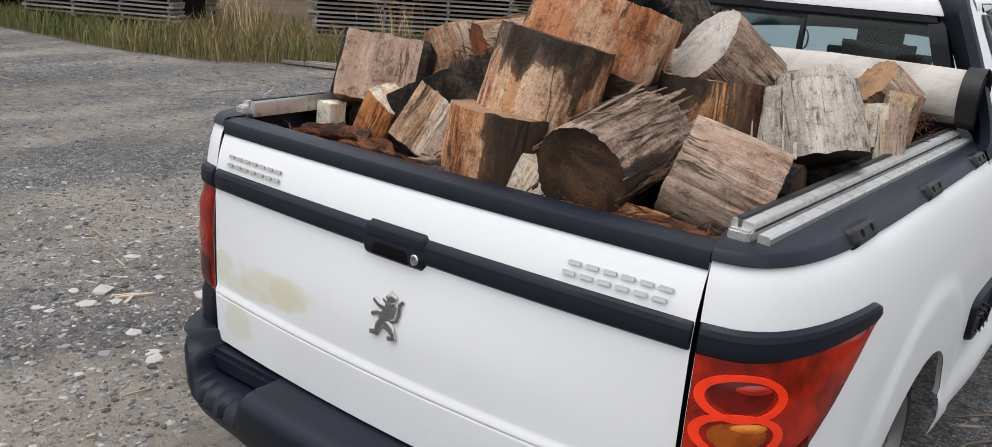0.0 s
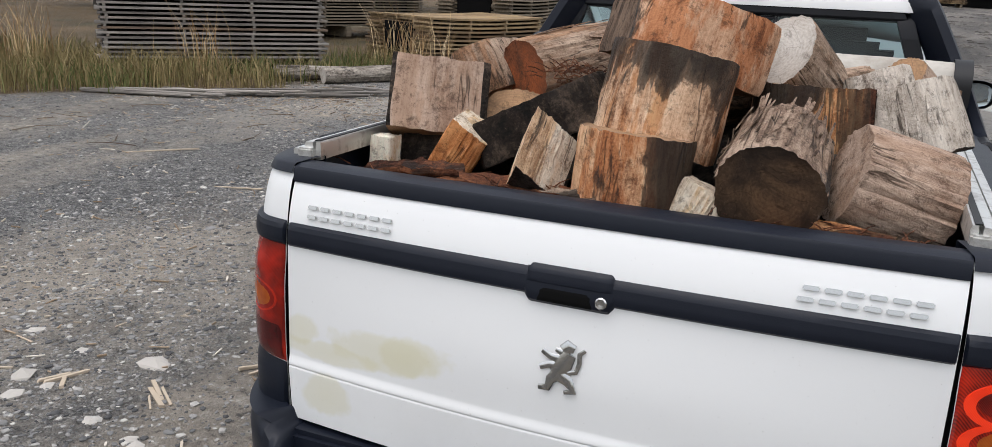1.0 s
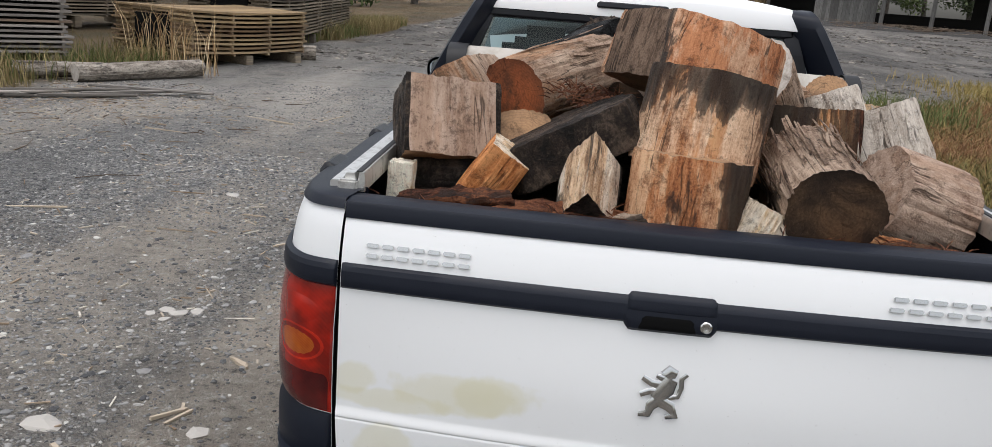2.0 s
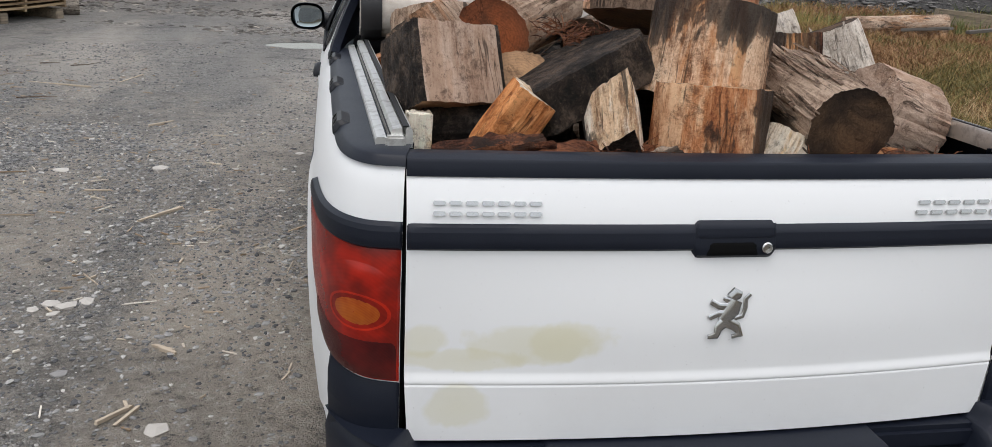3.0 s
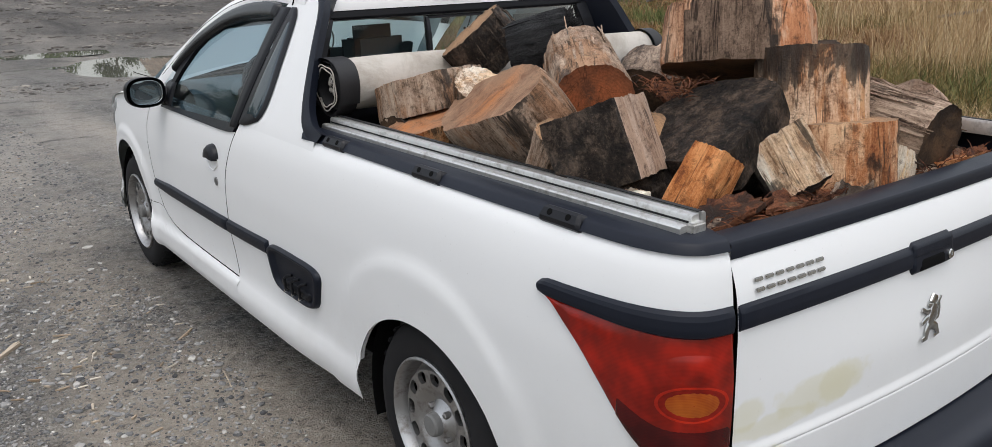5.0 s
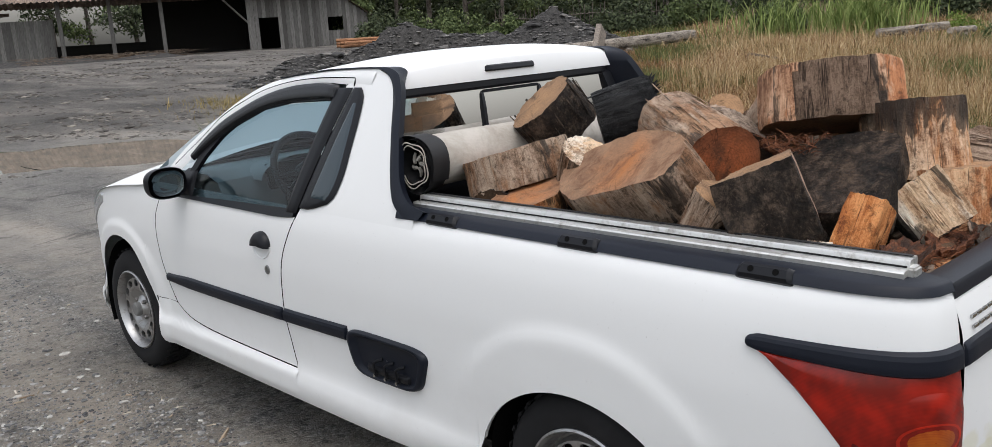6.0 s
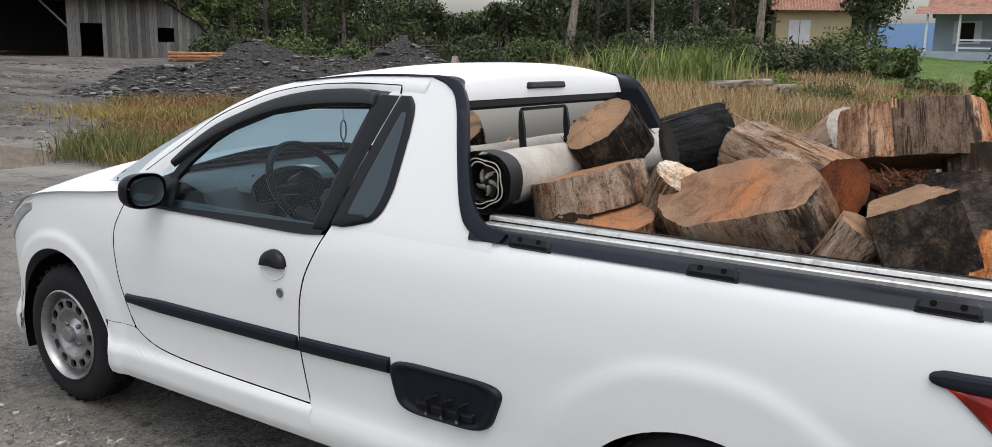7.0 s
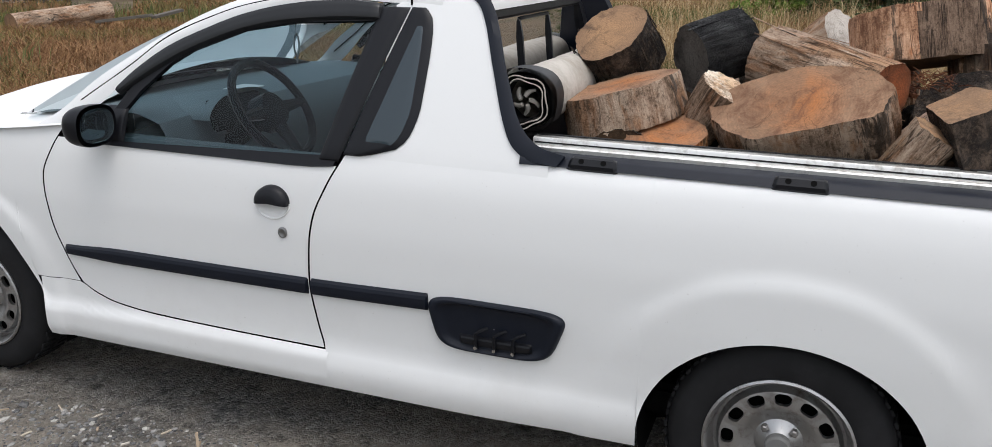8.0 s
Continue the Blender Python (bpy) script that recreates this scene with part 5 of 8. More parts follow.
MUD_BARK = mud_mat("muddy_brown_bark", (0.006, 0.0045, 0.0035), (0.040, 0.027, 0.019), (0.20, 0.138, 0.095))
BROWN_BARK = wood_mat("brown_rough_bark", (0.42, 0.32, 0.24), (0.21, 0.15, 0.11), (0.05, 0.036, 0.028), stained=0.36, depth=1.0)
SPLIT_ORANGE = wood_mat("orange_split_wood", (0.72, 0.33, 0.13), (0.52, 0.19, 0.06), (0.20, 0.065, 0.025), stained=0.0)
SPLIT_GREY = wood_mat("brown_split_wood", (0.46, 0.345, 0.255), (0.30, 0.205, 0.145), (0.12, 0.08, 0.05), stained=0.22, accent=(0.8, 0.6, 0.45))
CHARRED = mud_mat("charred_wood", (0.006, 0.006, 0.006), (0.013, 0.013, 0.014), (0.032, 0.031, 0.031))
# flank turns the lower side of the log black, the top stays tan
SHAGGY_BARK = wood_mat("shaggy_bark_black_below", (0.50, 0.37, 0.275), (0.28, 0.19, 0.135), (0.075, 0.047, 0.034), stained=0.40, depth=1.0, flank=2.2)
RED_BARK = wood_mat("red_bark", (0.24, 0.095, 0.045), (0.105, 0.04, 0.022), (0.028, 0.013, 0.009), stained=0.2, depth=1.0)
END_RED = end_mat("red_sawn_end", (0.42, 0.12, 0.042), (0.08, 0.045, 0.03), 0.3, stained=0.15)
END_ORANGE = end_mat("orange_sawn_end", (0.42, 0.165, 0.062), (0.33, 0.20, 0.125), 0.35, (0.14, 0.07, 0.042), 0.48)
END_TAN = end_mat("tan_sawn_end", (0.40, 0.235, 0.125), (0.29, 0.18, 0.11), 0.4, (0.08, 0.055, 0.04), 0.3)
END_GREY = end_mat("grey_sawn_end", (0.52, 0.48, 0.43), (0.42, 0.37, 0.32), 0.3, stained=0.05)
END_ASH = end_mat("ashen_sawn_end", (0.15, 0.135, 0.12), (0.09, 0.08, 0.072), 0.3, (0.03, 0.027, 0.025), 0.3)
END_DARK = end_mat("dark_sawn_end", (0.13, 0.075, 0.04), (0.03, 0.021, 0.016), 0.3, (0.02, 0.014, 0.011), 0.55)


def make_log(label, centre, axis, r, h, mats, cuts=(), ref=(1, 0, 0), squash=1.0, seed=0, rough=0.035, skew=0.0, name="log"):
    """A length of trunk about its local z; cuts are split planes (direction in degrees, distance from the heart)."""
    nt, nz = 88, 11
    rng = random.Random(1000 + seed)
    ph = [rng.uniform(0, 6.28) for _ in range(6)]
    bm = bmesh.new()

    def radius(a, t):
        base = r * (1 + rough * (math.sin(2 * a + ph[0]) + 0.7 * math.sin(3 * a + ph[1]) + 0.45 * math.sin(5 * a + ph[2]) + 0.3 * math.sin(9 * a + ph[3])))
        base *= 1 + 0.03 * math.sin(2.2 * t + ph[4])
        base += 0.004 * noise.noise(Vector((6 * math.cos(a) * 3 + seed, 6 * math.sin(a) * 3, t * 1.2))) + 0.0025 * noise.noise(Vector((40 * math.cos(a) + seed, 40 * math.sin(a), t * 2.0)))
        base -= 0.005 * max(0.0, noise.noise(Vector((9 * math.cos(a) + seed, 9 * math.sin(a), t * 1.5))))
        flat = 0
        for cut in cuts:
            c = math.cos(a - radians(cut[0]))
            if c > 0.02 and cut[1] / c < base:
                base = cut[1] / c + 0.004 * noise.noise(Vector((a * 14, t * 2, seed))) + 0.0025 * noise.noise(Vector((a * 40, t * 2, seed)))
                flat = cut[2] if len(cut) > 2 else 2
        return base, flat

    rings, flags = [], []
    for k in range(nz + 1):
        t = k / nz
        ring, fl = [], []
        for j in range(nt):
            a = 2 * math.pi * j / nt
            rad, flat = radius(a, t)
            if k in (0, nz):
                rad *= 0.985
            ring.append(bm.verts.new((rad * math.cos(a), squash * rad * math.sin(a), (t - 0.5) * h + skew * rad * math.cos(a) * (1 if k == nz else 0) + 0.004 * noise.noise(Vector((a * 2, t * 9, seed))) + (0.004 * noise.noise(Vector((7 * math.cos(a), 7 * math.sin(a), seed + t * 7))) if k in (0, nz) else 0.0))))
            fl.append(flat)
        rings.append(ring)
        flags.append(fl)
    for k in range(nz):
        for j in range(nt):
            f = bm.faces.new((rings[k][j], rings[k][(j + 1) % nt], rings[k + 1][(j + 1) % nt], rings[k + 1][j]))
            f.material_index = min(flags[k][j], flags[k][(j + 1) % nt])
    for k, sg in ((0, 1), (nz, -1)):
        prev = rings[k]
        for q in (0.93, 0.6, 0.28):
            ring = [bm.verts.new((v.co.x * q / 0.985, v.co.y * q / 0.985, (0.5 if k else -0.5) * h + (skew * v.co.x if k else 0.0) + sg * (0.001 if q > 0.9 else 0.003 * noise.noise(Vector((v.co.x * 14, v.co.y * 14, seed + q)))))) for j, v in enumerate(rings[k])]
            for j in range(nt):
                f = bm.faces.new((prev[j], prev[(j + 1) % nt], ring[(j + 1) % nt], ring[j]))
                f.material_index = 1 if k else 3
            prev = ring
        bm.faces.new(prev).material_index = 1 if k else 3
    recalc(bm)
    z = Vector(axis).normalized()
    x = (Vector(ref) - Vector(ref).dot(z) * z).normalized()
    y = z.cross(x)
    side_m, end_m = mats[0], mats[1]
    split_m = mats[2] if len(mats) > 2 else mats[0]
    ob = part(name, bm, [side_m, end_m, split_m, mats[3] if len(mats) > 3 else end_m], angle=40)
    ob.matrix_world = Matrix(((x.x, y.x, z.x, centre[0]), (x.y, y.y, z.y, centre[1]), (x.z, y.z, z.z, centre[2]), (0, 0, 0, 1)))
    return tagged(ob, label, "log", "logs in the truck bed")


LOGS = [
    # label, centre, axis, radius, height, materials, cuts, ref, squash
    ("split log with dark wet bark and a brown split face", (-0.545, 0.47, 1.085), (-0.10, 0.37, 0.92), 0.160, 0.185, (MUD_BARK, END_TAN, GREY_BARK), [(-63, 0.080), (198, 0.098, 0), (30, 0.13, 0), (98, 0.09, 0)], (1, 0, 0), 1.0),
    ("thick half log with an orange sawn face", (-0.525, 0.89, 1.085), (-0.58, 0.24, 0.78), 0.136, 0.150, (SPLIT_GREY, END_ORANGE, SPLIT_GREY), [(14, 0.100)], (-0.8, 0, -0.6), 1.62),
    ("round log with a red sawn end", (-0.276, 0.855, 1.172), (0.56, 0.79, 0.17), 0.105, 0.40, (SPLIT_GREY, END_RED), [], (1, 0, 0), 1.0),
    ("dark rotten half disc of trunk", (-0.235, 0.43, 1.07), (-0.46, 0.02, 0.88), 0.185, 0.105, (MUD_BARK, MUD_BARK), [(-80, 0.13)], (1, 0, 0), 1.0),
    ("upright log stained black round its top", (0.06, 0.368, 1.152), (0.15, 0.17, 1), 0.139, 0.215, (TAN_BARK, END_DARK, TAN_BARK), [], (1, 0, 0), 1.0),
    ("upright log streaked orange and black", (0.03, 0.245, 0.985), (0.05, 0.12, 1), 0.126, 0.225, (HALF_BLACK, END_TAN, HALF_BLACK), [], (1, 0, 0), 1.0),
    ("broad orange-brown log on top of the heap", (0.055, 0.6, 1.268), (0.22, 0.20, 1), 0.205, 0.160, (PINK_BARK, END_TAN, BROWN_WOOD), [(0, 0.175, 0), (190, 0.17, 2)], (0.93, 0.36, 0), 1.0),
    ("log with a bleached grey sawn end", (0.285, 0.865, 1.185), (-0.45, -0.68, 0.58), 0.104, 0.20, (SPLIT_GREY, END_GREY), [], (1, 0, 0), 1.0),
    ("upright tan log stained at the edges", (0.300, 0.640, 1.080), (0.03, 0.12, 1), 0.088, 0.20, (TAN_BARK, END_TAN), [], (1, 0, 0), 1.0),
    ("red-brown split log standing upright", (0.425, 0.640, 1.080), (-0.06, 0.15, 1), 0.075, 0.20, (RED_BARK, END_DARK, ORANGE_BARK), [(-90, 0.055), (0, 0.06)], (1, 0, 0), 1.0),
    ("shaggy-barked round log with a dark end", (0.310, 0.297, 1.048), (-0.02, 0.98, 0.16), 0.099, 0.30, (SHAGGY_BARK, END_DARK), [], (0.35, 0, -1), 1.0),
    ("grey-brown log lying against the bed side", (0.53, 0.335, 1.022), (0.9, 0.3, -0.3), 0.102, 0.195, (GREY_BARK, END_DARK, GREY_BARK, GREY_BARK), [], (0, 0, 1), 1.0),
    ("bleached log standing aslant", (0.54, 0.7, 1.098), (-0.36, 0.22, 0.9), 0.128, 0.165, (BLEACHED, END_DARK, BLEACHED), [(-100, 0.105)], (1, 0, 0), 1.0),
    ("small bleached split log", (0.500, 0.905, 1.125), (-0.35, 0.3, 0.85), 0.085, 0.15, (BLEACHED, END_GREY, BLEACHED), [(-90, 0.06)], (1, 0, 0), 1.0),
    ("short pale log by the bed side", (0.615, 1.020, 1.060), (-0.15, 0.1, 1), 0.075, 0.15, (GREY_BARK, END_TAN, PALE_WOOD), [(-90, 0.06)], (1, 0, 0), 1.0),
    ("small weathered log by the rolled cover", (0.575, 1.260, 1.135), (-0.5, -0.55, 0.55), 0.068, 0.12, (GREY_BARK, END_TAN), [], (1, 0, 0), 1.0),
    ("narrow split log by the rolled cover", (0.640, 1.150, 1.080), (0.1, 0.1, 1), 0.045, 0.15, (SPLIT_GREY, END_TAN, PALE_WOOD), [(-90, 0.03)], (1, 0, 0), 1.0),
    ("orange ridged split block", (-0.403, 0.318, 0.994), (0.52, -0.10, 0.80), 0.066, 0.17, (SPLIT_ORANGE, PALE_WOOD, SPLIT_ORANGE), [(-90, 0.045), (10, 0.05), (100, 0.05), (185, 0.045)], (1, 0, -0.4), 1.0),
    ("small pale split block by the rail", (-0.606, 0.334, 0.962), (0.03, 0.05, 1), 0.040, 0.10, (PALE_WOOD, PALE_WOOD, PALE_WOOD), [(-90, 0.030), (0, 0.028), (90, 0.03), (180, 0.028)], (1, 0, 0), 1.0),
    ("pale wedge-split log with dark bark", (-0.18, 0.235, 1.028), (0.04, 0.66, 0.75), 0.090, 0.150, (DARK_BARK, DARK_BARK, CREAM_WOOD), [(-153, 0.036), (-27, 0.036)], (1, 0, 0), 1.0),
    ("small pale log low in the heap", (0.188, 0.2, 0.96), (0.35, 0.1, 0.8), 0.060, 0.10, (PALE_WOOD, PALE_WOOD, PALE_WOOD), [(-90, 0.045)], (1, 0, 0), 1.0),
    ("thick disc of trunk with an orange top", (-0.436, 1.388, 1.087), (-0.05, 0.27, 0.96), 0.172, 0.115, (SPLIT_GREY, END_ORANGE), [], (1, 0, 0), 1.0),
    ("log with a cracked tan end", (-0.17, 1.468, 1.212), (-0.55, 0.33, 0.75), 0.128, 0.15, (MUD_BARK, END_TAN), [], (1, 0, 0), 1.0),
    ("charred black log with a ragged end", (-0.160, 1.170, 1.222), (0.62, -0.72, 0.24), 0.100, 0.185, (CHARRED, CHARRED, CHARRED, END_ASH), [], (1, 0, 0), 1.0),
    ("small log with a pale torn top", (-0.446, 1.132, 1.092), (-0.25, -0.45, 0.85), 0.07, 0.15, (SPLIT_GREY, CREAM_WOOD, SPLIT_GREY), [(-90, 0.05)], (1, 0, 0), 1.0),
    ("low orange split log", (-0.565, 1.24, 1.0), (-0.3, 0.05, 1), 0.115, 0.08, (ORANGE_BARK, END_ORANGE), [], (1, 0, 0), 1.0),
    ("grey split log beside the rail", (-0.595, 0.62, 1.03), (-0.1, -0.45, 0.75), 0.062, 0.16, (SPLIT_GREY, END_TAN, SPLIT_GREY), [(180, 0.05)], (1, 0, 0), 1.0),
    ("short grey log under the heap", (-0.355, 0.560, 1.010), (0.1, -0.75, 0.65), 0.085, 0.16, (GREY_BARK, END_TAN), [], (1, 0, 0), 1.0),
    ("brown log behind the bleached one", (0.330, 1.130, 1.070), (0.8, 0.5, 0.15), 0.095, 0.34, (SPLIT_GREY, END_TAN), [], (0, 0, 1), 1.0),
    ("dark log in the middle of the heap", (0.05, 0.93, 1.10), (0.75, 0.6, 0.1), 0.11, 0.34, (BROWN_BARK, END_DARK), [], (0, 0, 1), 1.0),
]
def flakes(ob, name, mat, r, n, seed, lengths, widths, stand, zone_z):
    """Loose strips standing off the side of a log, along its local z, all in one part."""
    g = random.Random(seed)
    vs, fs = [], []
    for _ in range(n):
        a, ln, w = g.uniform(0, 6.28), g.uniform(*lengths), g.uniform(*widths)
        z0 = g.uniform(*zone_z) - ln / 2
        lift = [0.0, g.uniform(0.1, 0.6) * stand, g.uniform(0.4, 1.0) * stand]
        if g.random() < 0.5:
            lift.reverse()
        o = len(vs)
        for k in range(3):
            for sg in (-1, 1):
                aa = a + sg * w / r / 2 * (1.0 if k == 1 else g.uniform(0.3, 0.9)) + 0.04 * k
                for th in (0.0, 0.0022):
                    q = r * 0.985 + lift[k] + th
                    vs.append((q * math.cos(aa), q * math.sin(aa), z0 + ln * k / 2))
        for k in range(2):
            b0, b1 = o + 4 * k, o + 4 * k + 4
            fs += [(b0 + 1, b0 + 3, b1 + 3, b1 + 1), (b0, b1, b1 + 2, b0 + 2), (b0, b0 + 1, b1 + 1, b1), (b0 + 2, b1 + 2, b1 + 3, b0 + 3)]
        fs += [(o, o + 2, o + 3, o + 1), (o + 8, o + 9, o + 11, o + 10)]
    part_ob = raw_mesh(name, vs, fs, mat)
    part_ob.parent = ob
    return tagged(part_ob, kind="stuff")


SHAGGY = {2: (22, 0.010), 10: (90, 0.012), 12: (16, 0.007), 22: (20, 0.008), 23: (7, 0.010)}
for i, (label, c, ax, r, h, mats, cuts, ref, sq) in enumerate(LOGS):
    ob = make_log(label, c, ax, r, h, mats, cuts, ref, sq, seed=i)
    if mats[0] is CHARRED:
        charred, charred_h = ob, h
    if i in SHAGGY:
        count, off = SHAGGY[i]
        flakes(ob, "loose_bark", mats[0], r, count, 900 + i, (0.04, 0.65 * h), (0.003, 0.013), off, (-0.3 * h, 0.45 * h))
# lower layer that carries the heap
for i in range(12):
    x, y = (-0.36, 0.0, 0.36)[i % 3], 0.28 + 0.38 * (i // 3)
    make_log("brown log at the bottom of the heap", (x, y, 0.76 + 0.015 * (i % 2)), (1, 0.06 * (i % 3 - 1), 0.03), 0.158, 0.335, (BROWN_BARK, END_DARK), [], (0, 0, 1), 1.0, seed=60 + i)
for i, (x, y) in enumerate(((-0.42, 0.50), (0.02, 0.52), (0.44, 0.50), (-0.40, 0.95), (0.05, 0.92), (0.46, 0.98), (-0.42, 1.38), (-0.05, 1.36), (0.42, 1.36))):
    make_log("dark log in the lower heap", (x, y, 0.955), (1, 0.1, 0.0), 0.095, 0.36, (DARK_BARK, END_DARK), [], (0, 0, 1), 1.0, seed=80 + i)

# ragged splinters on the charred end
rng = random.Random(5)
bm = bmesh.new()
for k in range(60):
    a, rr = rng.gauss(1.2, 0.45), rng.uniform(0.02, 0.088)
    p = Vector((rr * math.cos(a), rr * math.sin(a), charred_h / 2 - 0.006))
    out = Vector((math.cos(a), math.sin(a), 0)) * rng.uniform(0.0, 0.03)
    tube_bm([p, p + out + Vector((rng.uniform(-0.012, 0.012), rng.uniform(-0.012, 0.012), rng.uniform(0.01, 0.045)))], [0.008, 0.001], 4, bm)
part("splinters", bm, CHARRED).parent = charred


def bark_slab(c, axis, length, width, bend, mat, seed, label):
    """A curved torn strip of bark."""
    rng = random.Random(seed)
    rows = []
    n, m = 14, 9
    for i in range(n + 1):
        t = i / n
        w = width * (0.65 + 0.35 * math.sin(math.pi * min(1, max(0, t)))) * rng.uniform(0.85, 1.1)
        rows.append([Vector((w * math.sin(bend * (j / m - 0.5)) / bend * 2 * 0.5, (t - 0.5) * length + rng.uniform(-1, 1) * 0.012 * (i in (0, n)) * 2, w * (math.cos(bend * (j / m - 0.5)) - 1) / bend + rng.uniform(-0.003, 0.003))) for j in range(m + 1)])
    thick = [[p - Vector((0, 0, 0.012)) for p in row] for row in rows]
    bm = grid_bm(rows)
    grid_bm(thick, bm=bm)
    grid_bm([rows[0], thick[0]], bm=bm)
    grid_bm([rows[-1], thick[-1]], bm=bm)
    grid_bm([[r_[0] for r_ in rows], [r_[0] for r_ in thick]], bm=bm)
    grid_bm([[r_[-1] for r_ in rows], [r_[-1] for r_ in thick]], bm=bm)
    bmesh.ops.remove_doubles(bm, verts=bm.verts, dist=0.0005)
    recalc(bm)
    bm.transform(Matrix.Rotation(radians(90), 4, "X"))
    ob = part("bark_slab", bm, mat)
    z = Vector(axis).normalized()
    ob.matrix_world = Matrix.Translation(c) @ z.to_track_quat("Z", "Y").to_matrix().to_4x4()
    return tagged(ob, label, "bark", "loose bark in the truck bed")


for i, (c, ax, ln, w, b2, mt) in enumerate((
        ((-0.47, 0.19, 0.945), (1, 0.1, 0.12), 0.26, 0.13, 1.9, RED_BARK), ((-0.22, 0.17, 0.945), (1, 0.2, -0.05), 0.30, 0.12, 1.7, RED_BARK),
        ((-0.34, 0.13, 0.935), (1, -0.15, 0.05), 0.22, 0.10, 1.6, ORANGE_BARK), ((-0.10, 0.13, 0.945), (0.9, 0.3, 0.1), 0.18, 0.09, 1.8, BROWN_BARK),
        ((-0.55, 0.13, 0.93), (0.8, 0.4, 0.05), 0.20, 0.10, 1.6, BROWN_BARK), ((0.42, 0.16, 0.945), (1, 0.1, -0.06), 0.24, 0.11, 1.5, ORANGE_BARK),
        ((0.53, 0.13, 0.94), (1, 0.3, 0.0), 0.20, 0.09, 1.5, RED_BARK), ((0.25, 0.12, 0.93), (1, -0.1, 0.0), 0.2, 0.1, 1.5, BROWN_BARK),
        ((-0.17, 0.66, 1.135), (0.5, 0.8, 0.2), 0.12, 0.07, 1.8, RED_BARK))):
    bark_slab(c, ax, ln, w, b2, mt, 300 + i, "torn strip of red-brown bark among the logs")

# fibres, splinters and crumbs lying in the load
rng = random.Random(8)
bm = bmesh.new()
for k in range(420):
    cl = rng.choice(((-0.36, 0.16, 0.955, 0.28, 0.06, 0.012), (-0.20, 0.60, 1.165, 0.09, 0.09, 0.02), (0.40, 0.15, 0.955, 0.2, 0.05, 0.01), (0.62, 1.35, 1.03, 0.05, 0.2, 0.03)))
    p = Vector((cl[0] + rng.uniform(-1, 1) * cl[3], cl[1] + rng.uniform(-1, 1) * cl[4], cl[2] + rng.uniform(-1, 1) * cl[5]))
    a, t = rng.uniform(0, 6.28), rng.uniform(-0.2, 0.7)
    d = Vector((math.cos(a) * math.cos(t), math.sin(a) * math.cos(t), math.sin(t))) * rng.uniform(0.015, 0.06)
    tube_bm([p, p + d * 0.5 + Vector((0, 0, 0.004)), p + d], [0.0018, 0.0016, 0.0006], 3, bm)
tagged(part("wood_fibres", bm, RED_BARK), "loose wood fibres and splinters among the logs", "splinters", kind="stuff")

# ---------- rolled canvas cover behind the cab ----------
canvas, n, l, b = base_mat("cream_canvas", (0.52, 0.50, 0.46), 0.85, spec=0.2)
v = coords(n, l)
dirt = ramp(n, l, noise_tex(n, l, v, 6, 6, 0.7, 0.4), [(0.42, BLACK), (0.7, (0.75,) * 3)])
c = mixc(n, l, dirt, (0.47, 0.44, 0.395), (0.24, 0.21, 0.17))
l.new(c, b.inputs["Base Color"])
bump(n, l, b, noise_tex(n, l, coords(n, l, (3, 5, 5)), 5, 4, 0.55), 0.25, 0.02)
RUBBER = plastic_mat("black_cover_hem", (0.018, 0.018, 0.019), 0.5, 200, 0.35)
cover = thing("rolled_cover", "rolled cream canvas bed cover with black hems, lying behind the cab", "bed cover", at=(0.02, 1.61, 1.03))


def roll(x0, x1, r0, r1, turns, y=1.612, z=1.113, n=150, wob=0.005, seed=0):
    rows = []
    for t in np.linspace(0, 1, n):
        a = 2 * math.pi * turns * t + 2.4
        r = r0 + (r1 - r0) * t
        row = []
        for x in np.linspace(x0, x1, 14):
            q = r * (1 + wob * 6 * noise.noise(Vector((x * 2.2, math.cos(a) * 1.2 + seed, math.sin(a) * 1.2)))) + 0.006 * noise.noise(Vector((x * 5, a, seed)))
            row.append(Vector((x, y + q * math.cos(a), z + q * math.sin(a))))
        rows.append(row)
    bm = grid_bm(rows)
    return bm


bm = roll(-0.625, 0.705, 0.058, 0.088, 3.2)
part("canvas", recalc(bm), canvas, cover, "dirty cream canvas")
for x0, x1, s in ((-0.692, -0.622, 1), (0.70, 0.752, 2)):
    bm = roll(x0, x1, 0.048, 0.098, 4.2, seed=s, wob=0.009)
    part("hem", recalc(bm), RUBBER, cover, "black rubbery hem")
bm = bmesh.new()
rng = random.Random(3)
for k in range(5):
    a = k * 1.25 + 0.3
    pts = [Vector((-0.672 + 0.004 * j, 1.612 + (0.012 + 0.028 * j / 3) * math.cos(a + 0.25 * j), 1.113 + (0.012 + 0.028 * j / 3) * math.sin(a + 0.25 * j))) for j in range(4)]
    tube_bm(pts, [0.006, 0.007, 0.006, 0.004], 6, bm)
part("crumpled_core", recalc(bm), canvas, cover)
for rad, ph in ((0.060, 0.2), (0.071, 0.9)):
    edge = [Vector((-0.6935, 1.612 + rad * (1 + 0.07 * math.cos(5 * a + ph)) * math.cos(a), 1.113 + rad * (1 + 0.07 * math.cos(5 * a + ph)) * math.sin(a))) for a in np.linspace(ph, ph + 5.4, 40)]
    part("canvas_edge", tube_bm(edge, 0.0022, 5), canvas, cover, "cream edge of the rolled canvas")


